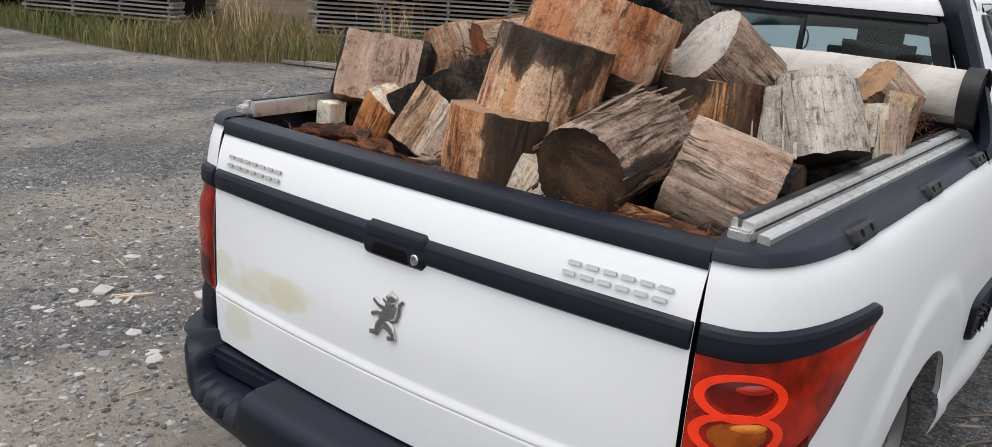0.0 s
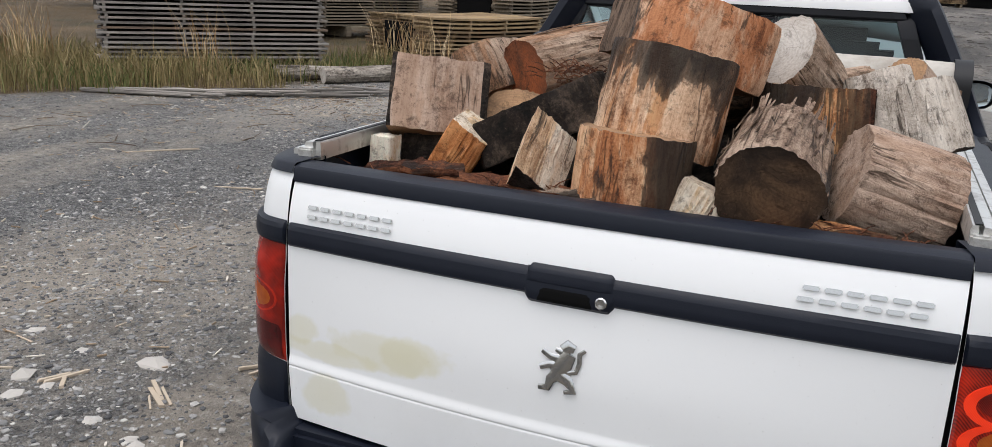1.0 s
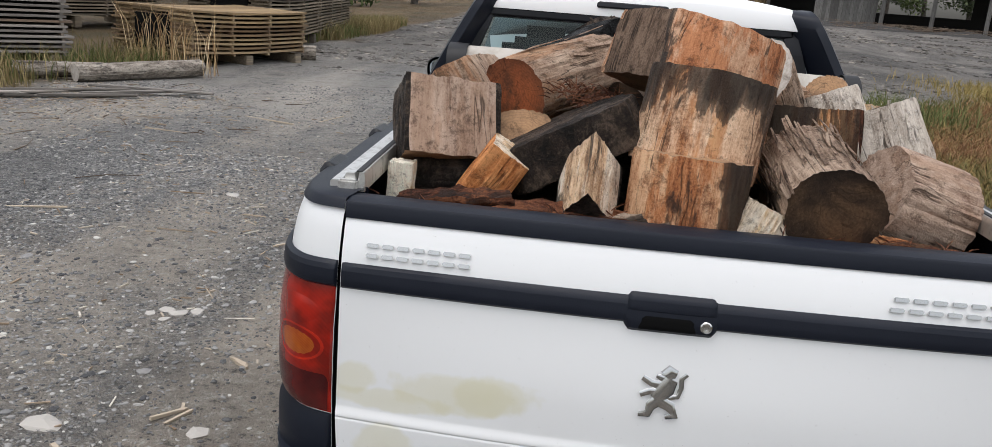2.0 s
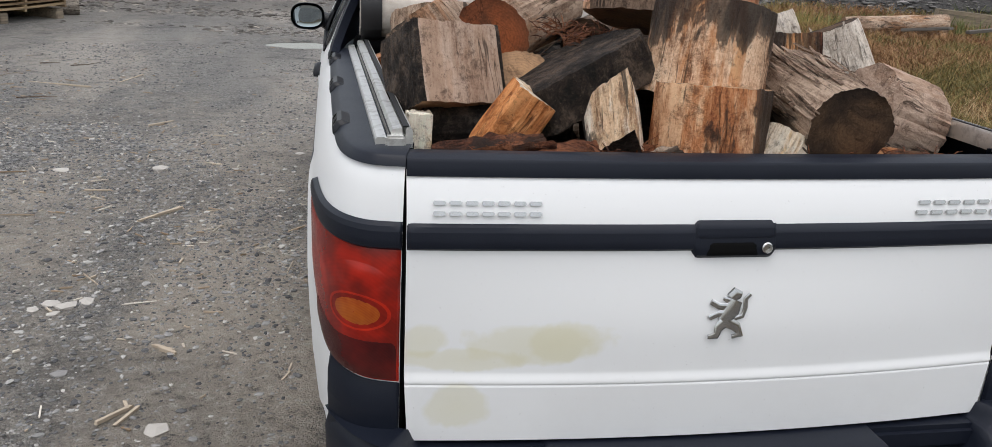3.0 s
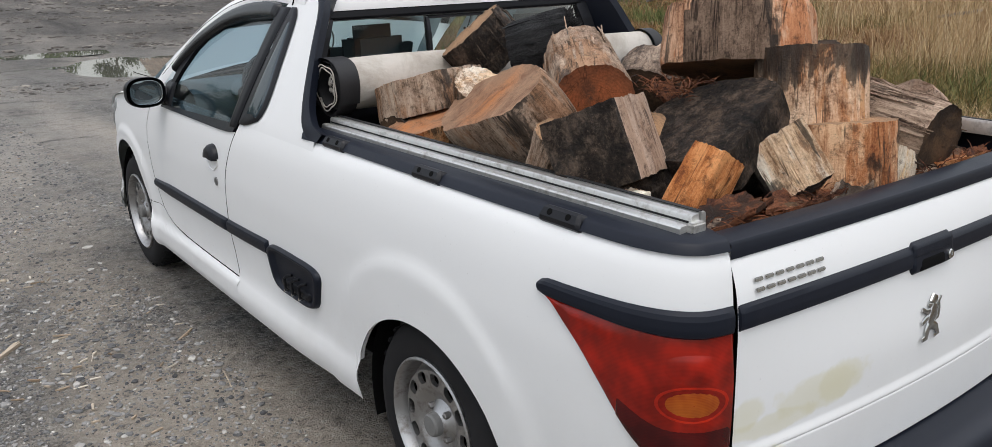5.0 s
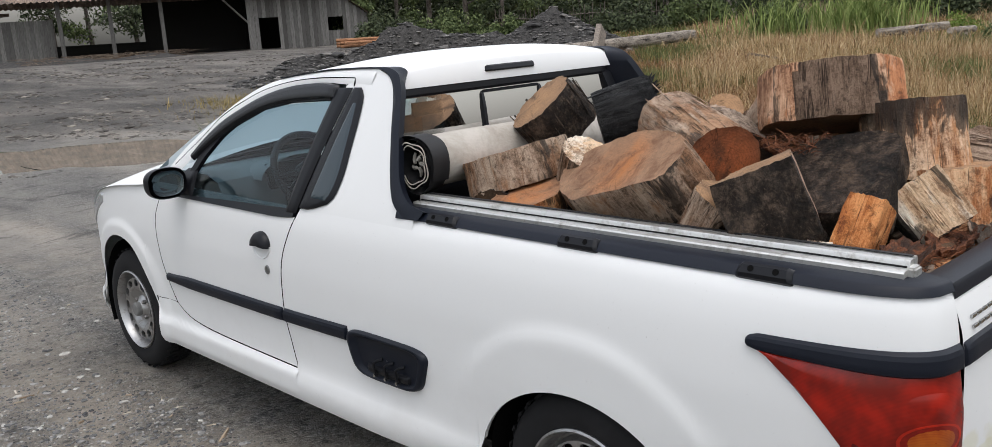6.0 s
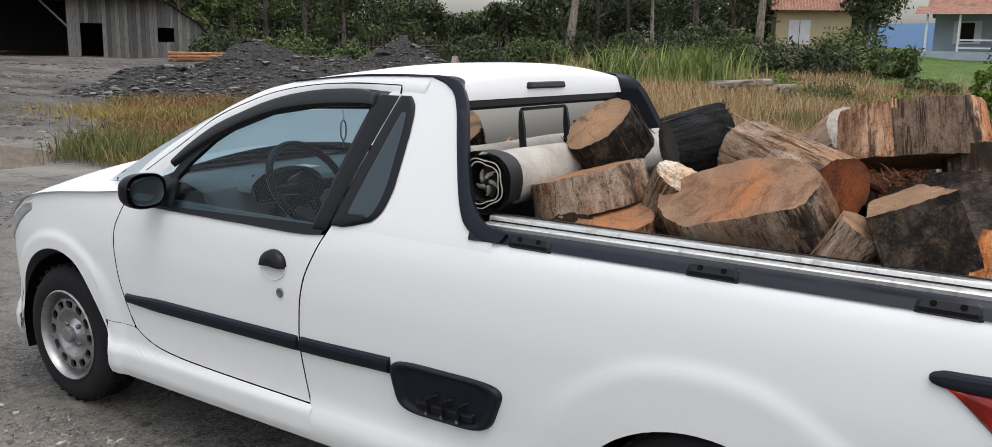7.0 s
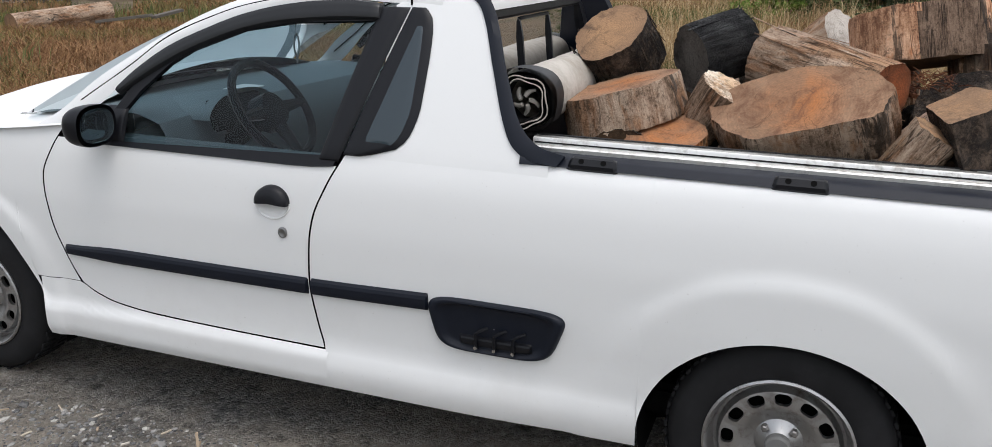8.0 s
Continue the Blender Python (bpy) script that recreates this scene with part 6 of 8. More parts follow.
# ---------- ground ----------
def rise(x, y):
    """Height of the yard and field: level about the truck, rising a little towards the shed and the houses."""
    d = math.hypot(x, y)
    far = 0.72 * step01(d, 13, 60) * step01(x + 0.25 * y, -4, 16)
    near = 0.010 * noise.noise(Vector((x * 0.9, y * 0.35, 3.1))) + 0.006 * noise.noise(Vector((x * 3.1, y * 2.3, 8.0)))
    ruts = 0.055 * noise.noise(Vector((x * 0.5, y * 0.16, 1.0))) * step01(d, 4, 9)
    hollow = 0.0
    for cx, cy, rx, ry in PUDDLES:
        hollow = max(hollow, 0.085 * (1 - step01(math.hypot((x - cx) / rx, (y - cy) / ry), 0.55, 1.25)))
    slope = 1.0 * step01(d, 32, 62) * step01(x - 1.2 * y, 5, 28)
    knoll = 0.7 * step01(d, 40, 60) * step01(y, 6, 13) * step01(x - 1.2 * y, 5, 28)
    return far + slope + knoll + near + ruts - hollow


PUDDLES = [(-1.22, 10.05, 0.46, 0.42), (1.05, 16.3, 1.1, 0.55), (2.95, 12.5, 1.25, 1.75), (1.7, 13.4, 1.0, 1.6), (0.35, 14.0, 0.5, 0.22), (-2.6, 27.0, 1.2, 0.7), (-1.6, 36.0, 1.6, 0.8)]
RIGHT_EDGE = Spline([(-60, 4.0), (-10, 3.2), (0, 2.9), (4, 3.1), (8, 3.1), (11, 3.7), (13, 5.0), (15, 6.9), (19, 9.6), (24, 13.0), (32, 22.0), (45, 40.0), (80, 70.0)])
LEFT_EDGE = Spline([(4.0, -26.0), (4.4, -11.6), (4.9, -8.0), (6.2, -6.7), (7.5, -6.0), (10, -5.6), (27, -5.3), (60, -5.2), (120, -6)])


def zone(x, y):
    """1 where grass grows, 0 on the bare yard."""
    j = 0.5 * noise.noise(Vector((x * 0.7, y * 0.7, 0))) + 0.25 * noise.noise(Vector((x * 2.1, y * 2.1, 5)))
    right = step01(x - RIGHT_EDGE(y) + j, -0.25, 0.35)
    left = step01(LEFT_EDGE(y) - x + j, -0.25, 0.35) if y > 4.0 else 0.0
    back = step01(-y - 14 + 3 * j, 0, 2)
    return max(right, left, back)


def axis_steps(lo, hi, c0, c1, fine):
    """Grid lines: fine between c0 and c1, growing outside."""
    out = list(np.arange(c0, c1, fine))
    s, p = fine, c1
    while p < hi:
        out.append(p)
        s *= 1.16
        p += s
    out.append(hi)
    s, p = fine, c0
    left = []
    while p > lo:
        s *= 1.16
        p -= s
        left.append(max(p, lo))
    return left[::-1] + out


gx, gy = axis_steps(-900, 900, -6.5, 4.5, 0.10), axis_steps(-900, 900, -3.0, 13.0, 0.12)
verts = [(x, y, rise(x, y)) for x in gx for y in gy]
ny = len(gy)
faces = [(i * ny + j, (i + 1) * ny + j, (i + 1) * ny + j + 1, i * ny + j + 1) for i in range(len(gx) - 1) for j in range(ny - 1)]
ground = raw_mesh("ground", verts, faces, [])
zone_layer = ground.data.attributes.new("grassy", "FLOAT", "POINT")
zone_layer.data.foreach_set("value", [zone(x, y) for x in gx for y in gy])
mud_layer = ground.data.attributes.new("muddy", "FLOAT", "POINT")
mud_layer.data.foreach_set("value", [step01(math.hypot(x, y) + 2.5 * noise.noise(Vector((x * 0.25, y * 0.25, 2))), 11, 21) for x in gx for y in gy])


def lawn_at(x, y):
    return step01(x, 35.0, 37.5) * step01(1.0 + 0.20 * x - y, 0, 0.8) * step01(y, -9, -6)


def worn_at(x, y):
    """Brown dust ground into the gravel along the wheel tracks."""
    j = 0.22 * noise.noise(Vector((x * 1.6, y * 1.1, 4.0)))
    rear = (1 - step01(abs(x + 1.18 + j), 0.16, 0.42)) * step01(y, -1.4, -0.4) * (1 - step01(y, 1.7, 2.6))
    behind = (1 - step01(abs(y + 0.25 + 0.35 * (x + 1.2) + j), 0.18, 0.40)) * (1 - step01(x, 0.6, 1.2)) * step01(x, -1.9, -1.4)
    ahead = 0.4 * (1 - step01(abs(x + 0.7 + j), 0.5, 1.0)) * step01(y, 2.8, 3.4) * (1 - step01(y, 7.5, 9.5))
    far_side = 0.7 * (1 - step01(math.hypot((x + 2.75) / 0.5, (y - 1.5) / 0.9) + j, 0.5, 1.1))
    return max(rear, behind, ahead, far_side)


worn_layer = ground.data.attributes.new("worn", "FLOAT", "POINT")
worn_layer.data.foreach_set("value", [worn_at(x, y) for x in gx for y in gy])
# paler further off: yard dust plus the wet ground's grazing sheen, painted in
dust_sheen_layer = ground.data.attributes.new("dust_sheen", "FLOAT", "POINT")
dust_sheen_layer.data.foreach_set("value", [step01(y + 1.2 * noise.noise(Vector((x * 0.5, y * 0.3, 6))), 2.6, 8.5) for x in gx for y in gy])
lawn_layer = ground.data.attributes.new("lawn", "FLOAT", "POINT")
lawn_layer.data.foreach_set("value", [lawn_at(x, y) for x in gx for y in gy])
ground.data.polygons.foreach_set("use_smooth", [True] * len(faces))


def ground_mat():
    m = gravel_mat()
    n, l = m.node_tree.nodes, m.node_tree.links
    b = n["Principled BSDF"]
    gravel = b.inputs["Base Color"].links[0].from_socket
    v = coords(n, l)
    f = noise_tex(n, l, v, 0.4, 6, 0.65)
    soil = ramp(n, l, f, [(0.33, (0.10, 0.085, 0.04)), (0.5, (0.19, 0.125, 0.062)), (0.65, (0.25, 0.165, 0.09))])
    soil = mixc(n, l, ramp(n, l, noise_tex(n, l, v, 25, 6, 0.8), [(0.4, (0.7,) * 3), (0.6, BLACK)]), soil, (0.07, 0.055, 0.03))
    a3 = n.new("ShaderNodeAttribute")
    a3.attribute_name = "muddy"
    mud_n = noise_tex(n, l, coords(n, l, (0.5, 0.14, 1), turn=(0, 0, radians(-20))), 1.0, 8, 0.72, 0.6)
    mud = ramp(n, l, mud_n, [(0.36, (0.045, 0.040, 0.036)), (0.45, (0.10, 0.090, 0.079)), (0.56, (0.175, 0.157, 0.137)), (0.67, (0.28, 0.255, 0.225))])
    a4 = n.new("ShaderNodeAttribute")
    a4.attribute_name = "dust_sheen"
    dust_sheen_n = noise_tex(n, l, coords(n, l, (1.0, 0.30, 1), turn=(0, 0, radians(-8))), 1.4, 7, 0.66, 0.5)
    dust_sheen = math_node(n, l, "MULTIPLY", a4.outputs["Fac"], ramp(n, l, dust_sheen_n, [(0.36, (0.12,) * 3), (0.47, (0.45,) * 3), (0.60, (0.75,) * 3)]))
    # pale colour holds both the dust and the painted sheen
    gravel = mixc(n, l, dust_sheen, gravel, mixc(n, l, noise_tex(n, l, v, 60, 6, 0.75), (0.24, 0.226, 0.208), (0.60, 0.556, 0.495)))
    # damp ruts and scuffs across the paler part
    scuff = ramp(n, l, noise_tex(n, l, coords(n, l, (0.7, 1.5, 1), turn=(0, 0, radians(-14))), 2.4, 9, 0.76, 0.6), [(0.37, (0.75,) * 3), (0.45, BLACK)])
    gravel = mixc(n, l, math_node(n, l, "MULTIPLY", a4.outputs["Fac"], scuff), gravel, (0.080, 0.075, 0.070))
    gravel = mixc(n, l, math_node(n, l, "MULTIPLY", a3.outputs["Fac"], 0.85), gravel, mud)
    a = n.new("ShaderNodeAttribute")
    a.attribute_name = "grassy"
    a2 = n.new("ShaderNodeAttribute")
    a2.attribute_name = "lawn"
    lawn = ramp(n, l, noise_tex(n, l, v, 1.5, 6, 0.7), [(0.35, (0.07, 0.15, 0.02)), (0.65, (0.17, 0.26, 0.045))])
    l.new(mixc(n, l, a2.outputs["Fac"], mixc(n, l, a.outputs["Fac"], gravel, soil), lawn), b.inputs["Base Color"])
    return m


ground.data.materials.append(ground_mat())
tagged(ground, "grey compacted gravel yard running into dry grassland", "ground", kind="structure")

# water in the hollows
water, n, l, b = base_mat("muddy_water", (0.11, 0.11, 0.09), 0.015, spec=1.0)
bump(n, l, b, noise_tex(n, l, coords(n, l), 3, 3), 0.03, 0.01)
for cx, cy, rx, ry in PUDDLES:
    level = rise(cx, cy) + 0.055
    ring = [Vector((cx + rx * 1.15 * math.cos(a) * (1 + 0.16 * math.sin(3 * a + cx) + 0.1 * math.sin(5 * a + cy)), cy + ry * 1.15 * math.sin(a) * (1 + 0.13 * math.sin(4 * a + cy)), level)) for a in np.linspace(0, 2 * math.pi, 41)[:-1]]
    bm = bmesh.new()
    bm.faces.new([bm.verts.new(p) for p in ring])
    tagged(part("puddle", recalc(bm), water), "shallow muddy puddle on the yard", "puddle", kind="structure")


# ---------- stones, chips and litter on the yard ----------
def scatter(n, seed, make, sampler):
    rng = random.Random(seed)
    verts, faces = [], []
    for _ in range(n):
        p = sampler(rng)
        if p is None:
            continue
        vs, fs = make(rng, p)
        o = len(verts)
        verts += vs
        faces += [tuple(o + k for k in f) for f in fs]
    return verts, faces


ICO_V, ICO_F = [], []
tmp = bmesh.new()
bmesh.ops.create_icosphere(tmp, subdivisions=1, radius=1.0)
ICO_V = [v.co.copy() for v in tmp.verts]
tmp.verts.index_update()
ICO_F = [tuple(v.index for v in f.verts) for f in tmp.faces]
tmp.free()


def stone_geo(rng, p, size=None):
    s = size or min(0.016, 0.0034 * math.exp(abs(rng.gauss(0, 0.62))))
    sx, sy, sz = s * rng.uniform(0.8, 1.5), s * rng.uniform(0.7, 1.2), s * (rng.uniform(0.30, 0.60) if size is None else 0.32)
    a, k = rng.uniform(0, 6.28), rng.uniform(0, 50)
    vs = []
    for v in ICO_V:
        q = 1 + 0.55 * noise.noise(v * 1.7 + Vector((k, 0, 0)))
        x, y = v.x * sx * q, v.y * sy * q
        vs.append((p[0] + x * math.cos(a) - y * math.sin(a), p[1] + x * math.sin(a) + y * math.cos(a), p[2] + v.z * sz * q + sz * 0.25))
    return vs, ICO_F


def chip_geo(rng, p, long=None, turn=None):
    ln, w, h = (long or min(0.28, 0.022 * math.exp(abs(rng.gauss(0, 0.8))))), rng.uniform(0.004, 0.012), rng.uniform(0.003, 0.007)
    if long:
        w, h = rng.uniform(0.008, 0.022), rng.uniform(0.005, 0.012)
    a, t = rng.uniform(0, 6.28), rng.uniform(-0.08, 0.08)
    if turn is not None:
        a = radians(turn + rng.uniform(-9, 9))
    vs = []
    for sx in (-1, 1):
        for sy in (-1, 1):
            for sz in (0, 1):
                x, y = sx * ln / 2 * rng.uniform(0.8, 1.0), sy * w / 2 * (0.5 if sx * sy > 0 else 1)
                vs.append((p[0] + x * math.cos(a) - y * math.sin(a), p[1] + x * math.sin(a) + y * math.cos(a), p[2] + 0.002 + sz * h + x * t * (1 if sz else 0.6)))
    return vs, [(0, 1, 3, 2), (4, 6, 7, 5), (0, 4, 5, 1), (2, 3, 7, 6), (1, 5, 7, 3), (0, 2, 6, 4)]


def yard_point(rng):
    u = rng.random()
    if u < 0.50:
        x, y = rng.uniform(-4.2, -0.9), rng.uniform(-0.8, 5.0)
    elif u < 0.8:
        x, y = rng.uniform(-6, -0.6), rng.uniform(4.0, 9.5)
    elif u < 0.9:
        x, y = rng.uniform(-9, -2), rng.uniform(0.2, 5)
    else:
        x, y = rng.uniform(0.86, 2.8), rng.uniform(0.8, 9)
    if noise.noise(Vector((x * 0.9, y * 0.6, 2.0))) < rng.uniform(-0.55, 0.15):
        return None
    return x, y, rise(x, y)


stone_stops = [(0.0, (0.06, 0.06, 0.062)), (0.5, (0.17, 0.168, 0.164)), (0.85, (0.30, 0.29, 0.275)), (1.0, (0.48, 0.46, 0.42))]
vs, fs = scatter(90000, 21, stone_geo, yard_point)
pebbles = raw_mesh("pebbles", vs, fs, blade_mat("pebble_stone", stone_stops))
tagged(pebbles, "loose grey pebbles scattered over the yard", "pebbles", kind="stuff")
wood_stops = [(0.0, (0.20, 0.14, 0.09)), (0.4, (0.36, 0.28, 0.20)), (0.8, (0.52, 0.45, 0.36)), (1.0, (0.62, 0.57, 0.5))]
CHIP = blade_mat("wood_chip", wood_stops)


def chip_point(rng):
    u = rng.random()
    if u < 0.35:
        x, y = rng.gauss(-5.2, 0.9), rng.gauss(6.6, 0.7)
    elif u < 0.6:
        x, y = rng.uniform(-9, -4.5), rng.uniform(3.0, 8.5)
    else:
        return yard_point(rng)
    return x, y, rise(x, y)


vs, fs = scatter(2600, 22, chip_geo, chip_point)
tagged(raw_mesh("wood_chips", vs, fs, CHIP), "pale wood chips and slivers on the gravel", "wood chips", kind="stuff")

STONE = [blade_mat("pale_stone", [(0, (0.36, 0.34, 0.31)), (1, (0.46, 0.43, 0.39))]), blade_mat("grey_stone", [(0, (0.19, 0.185, 0.18)), (1, (0.25, 0.24, 0.23))])]
rng = random.Random(31)
for x, y, s, k in ((-2.09, 0.44, 0.075, 0), (-1.99, 0.32, 0.05, 0), (-2.16, 0.36, 0.03, 0), (-1.95, 0.42, 0.028, 0), (-2.08, 0.17, 0.03, 0), (-2.02, 0.19, 0.022, 0), (-1.45, 0.28, 0.03, 0), (-1.40, 0.25, 0.026, 0),
                    (-1.64, 0.31, 0.024, 0), (-2.08, 0.69, 0.026, 0), (-2.38, 0.75, 0.035, 0), (-1.77, 1.69, 0.05, 0), (-1.83, 1.72, 0.035, 0), (-1.71, 1.73, 0.03, 0), (-1.80, 1.62, 0.026, 0), (-1.88, 1.66, 0.024, 0),
                    (-1.65, 1.15, 0.035, 1), (-1.77, 0.73, 0.065, 0), (-1.29, 0.77, 0.035, 0), (-2.32, 3.69, 0.05, 0), (-1.79, 3.74, 0.05, 0), (-2.0, 3.72, 0.03, 1), (-1.0, 4.15, 0.03, 0), (-1.36, 3.73, 0.022, 0),
                    (-2.75, 2.2, 0.035, 1), (-3.4, 2.9, 0.04, 0), (1.25, 3.1, 0.05, 0), (1.45, 4.6, 0.06, 1), (1.1, 2.6, 0.035, 0), (-1.55, 0.15, 0.024, 1)):
    vs, fs = stone_geo(rng, (0, 0, 0), s)
    ob = raw_mesh("stone", vs, fs, STONE[k])
    ob.location = (x, y, rise(x, y) - 0.1 * s)
    tagged(ob, "pale angular stone lying on the gravel" if k == 0 else "grey weathered stone lying on the gravel", "stone", "loose stones")
for x, y, ln, turn in ((-1.42, 0.86, 0.14, 62), (-1.385, 0.85, 0.12, 66), (-1.40, 0.91, 0.06, 120), (-1.57, 0.52, 0.2, 147), (-1.60, 0.56, 0.17, 145), (-1.545, 0.54, 0.15, 150), (-1.56, 0.48, 0.10, 144), (-1.36, 1.30, 0.09, 150),
                        (-1.34, 1.27, 0.07, 160), (-1.95, 0.50, 0.16, 60), (-1.98, 0.48, 0.12, 75), (-1.92, 0.46, 0.09, 130), (-1.63, 2.81, 0.30, 50), (-1.60, 2.84, 0.22, 44), (-3.2, 3.0, 0.35, 20), (-2.0, 5.0, 0.3, 70),
                        (-3.6, 5.6, 0.5, 10), (-4.4, 3.6, 0.6, 35), (-3.1, 6.6, 0.7, 160), (-7.6, 2.5, 0.9, 15), (1.3, 3.4, 0.5, 100), (-2.6, 7.0, 0.5, 80)):
    vs, fs = chip_geo(rng, (0, 0, 0), ln, turn)
    ob = raw_mesh("wood_sliver", vs, fs, CHIP)
    ob.location = (x, y, rise(x, y))
    tagged(ob, "pale splintered sliver of wood on the gravel", "wood sliver", "slivers on the yard")


# ---------- lumber stacks ----------
OLD_PLANK = plank_mat("weathered_plank", [(0.0, (0.14, 0.125, 0.11)), (0.35, (0.27, 0.245, 0.22)), (0.7, (0.40, 0.365, 0.325)), (1.0, (0.23, 0.16, 0.11))])
NEW_PLANK = plank_mat("yellowed_plank", [(0.0, (0.20, 0.13, 0.075)), (0.4, (0.36, 0.25, 0.13)), (0.8, (0.46, 0.34, 0.19)), (1.0, (0.30, 0.20, 0.12))])
BROWN_PLANK = plank_mat("brown_plank", [(0.0, (0.12, 0.10, 0.075)), (0.5, (0.24, 0.19, 0.13)), (1.0, (0.32, 0.26, 0.19))])


def lumber_stack(label, corner, yaw, length, depth, layers, z0, mat, seed, cols=4, sag=0.0):
    """Boards in layers with sticks between; corner is the near end of its long side, local x along the boards."""
    rng = random.Random(seed)
    st = thing("lumber_stack", label, "lumber stack", "stacks of sawn boards", at=(corner[0], corner[1], rise(*corner)))
    m0 = Matrix.Translation((corner[0], corner[1], rise(*corner))) @ Matrix.Rotation(radians(yaw), 4, "Z")
    st.matrix_world = m0
    bpy.context.view_layer.update()
    w = depth / cols
    own = box_bm(0, 0, 0, length, w * 0.93, 0.030, 0.003)
    if sag:
        bmesh.ops.subdivide_edges(own, edges=[e for e in own.edges if abs(e.verts[0].co.x - e.verts[1].co.x) > 1], cuts=6)
        for v in own.verts:
            v.co.z -= sag * math.cos(math.pi * v.co.x / length) - sag
    me = bpy.data.meshes.new("board")
    own.to_mesh(me)
    own.free()
    me.materials.append(mat)
    pitch = 0.062
    for k in range(layers):
        for c in range(cols):
            if 0 < c < cols - 1 and k < layers - 1:
                continue
            o = new("board", me)
            o.parent = st
            o.matrix_basis = Matrix.Translation((length / 2 + rng.uniform(-0.05, 0.05), w * (c + 0.5) + rng.uniform(-0.02, 0.02), z0 + pitch * k)) @ Matrix.Rotation(rng.uniform(-0.006, 0.006), 4, "Z")
    stick = box_bm(0, 0, 0, 0.035, depth, 0.030)
    ms = bpy.data.meshes.new("stick")
    stick.to_mesh(ms)
    stick.free()
    ms.materials.append(mat)
    for k in range(-1, layers - 1):
        for q in (0.03, 0.35, 0.66, 0.97):
            o = new("stick", ms)
            o.parent = st
            o.matrix_basis = Matrix.Translation((length * q + rng.uniform(-0.02, 0.02), depth / 2, z0 + pitch * (k + 0.5) + 0.0 + (sag - sag * math.cos(math.pi * (q - 0.5)) if sag else 0)))
    for q in (0.06, 0.5, 0.94):
        part("bearer", box_bm(length * q, depth / 2, (z0 - 0.04) / 2, 0.14, depth * 0.96, z0 - 0.045, 0.01), BROWN_PLANK, None).parent = st
    # near-black box replaces the inner boards, painted as the shade between layers
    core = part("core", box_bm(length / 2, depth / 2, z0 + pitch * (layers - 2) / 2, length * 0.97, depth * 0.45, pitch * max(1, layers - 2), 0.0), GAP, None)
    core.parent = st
    return st


lumber_stack("tall stack of weathered grey boards on bearers", (-8.55, 7.05), 47, 2.9, 1.3, 24, 0.20, OLD_PLANK, 1)
lumber_stack("tall stack of weathered grey boards behind the grass", (-12.6, 5.0), 26, 2.5, 1.3, 22, 0.20, OLD_PLANK, 2)
lumber_stack("stack of weathered grey boards at the yard's edge", (-16.6, 3.9), 15, 3.4, 1.3, 20, 0.20, OLD_PLANK, 7)
lumber_stack("stack of yellowed sawn boards with a sagging middle", (-5.5, 10.2), 64, 2.3, 1.6, 10, 0.20, NEW_PLANK, 3, sag=0.03)
lumber_stack("stack of brown sawn boards beside the track", (-5.35, 13.0), 92, 3.3, 1.4, 18, 0.22, BROWN_PLANK, 4, sag=0.03)
lumber_stack("far stack of brown sawn boards beside the track", (-5.6, 16.8), 96, 4.2, 1.4, 20, 0.22, BROWN_PLANK, 5)
lumber_stack("stack of old boards behind the others", (-10.5, 13.0), 70, 4.2, 1.4, 20, 0.25, BROWN_PLANK, 6)
lumber_stack("far stack of orange sawn boards by the mill", (0.5, 60), 5, 5.0, 1.6, 14, 0.3, NEW_PLANK, 8)
lumber_stack("far stack of orange sawn boards by the mill yard", (7.5, 62), 8, 5.0, 1.6, 18, 0.3, NEW_PLANK, 9)

OLD_LOG = wood_mat("old_grey_log", (0.36, 0.32, 0.27), (0.20, 0.17, 0.14), (0.07, 0.058, 0.048), stained=0.25)
for c, ax, r, h, lab in (((-5.45, 8.75, 0.10), (0.58, 0.81, 0.02), 0.105, 1.6, "old grey log lying in front of the boards"), ((-6.2, 8.3, 0.09), (0.85, 0.5, 0.0), 0.09, 1.0, "old grey log lying in the grass"), ((-4.85, 12.7, 0.12), (0.95, 0.3, 0.0), 0.12, 0.75, "short grey log lying beside the stack"),
                         ((24.0, 18.8, None), (0.99, -0.06, 0.02), 0.20, 8.0, "long bleached log lying in the dry grass"), ((28.2, 10.4, None), (0.75, -0.66, 0.05), 0.14, 2.4, "bleached log lying in the dry grass"), ((26.9, 8.5, None), (0.9, -0.2, 0.0), 0.10, 1.3, "bleached branch lying in the dry grass")):
    z = c[2] if c[2] is not None else rise(c[0], c[1]) + 0.35
    ob = make_log(lab, (c[0], c[1], z), ax, r, h, (OLD_LOG, END_GREY), seed=int(10 * r * h) + 200, name="fallen_log")
    ob["group"] = "fallen logs"
    if c[2] is None:
        tagged(part("log_rest", box_bm(c[0], c[1], z - r - 0.12, 0.5, 0.4, 0.3, 0.05), OLD_LOG), "stump under a fallen log in the grass", "stump")


def plank(label, c, size, yaw, tilt=0.0, mat=OLD_PLANK):
    ob = part("plank", box_bm(0, 0, 0, *size, 0.01), mat)
    ob.matrix_world = pose(*c, 0, tilt, yaw)
    return tagged(ob, label, "plank", "loose planks")


for i in range(9):
    plank("loose grey plank lying by the grass edge", (-6.9 + 0.28 * i + random.uniform(-0.2, 0.2), 5.7 + 0.22 * i + random.uniform(-0.2, 0.2), 0.03 + 0.012 * (i % 3)), (random.uniform(0.8, 1.8), 0.09, 0.025), random.uniform(5, 55))
ob = make_log("thick pale stripped log lying in the dry grass", (9.6, 13.8, rise(9.6, 13.8) + 0.20), (0.97, -0.2, 0.07), 0.20, 1.9, (SPLIT_GREY, END_TAN), seed=230, name="fallen_log")
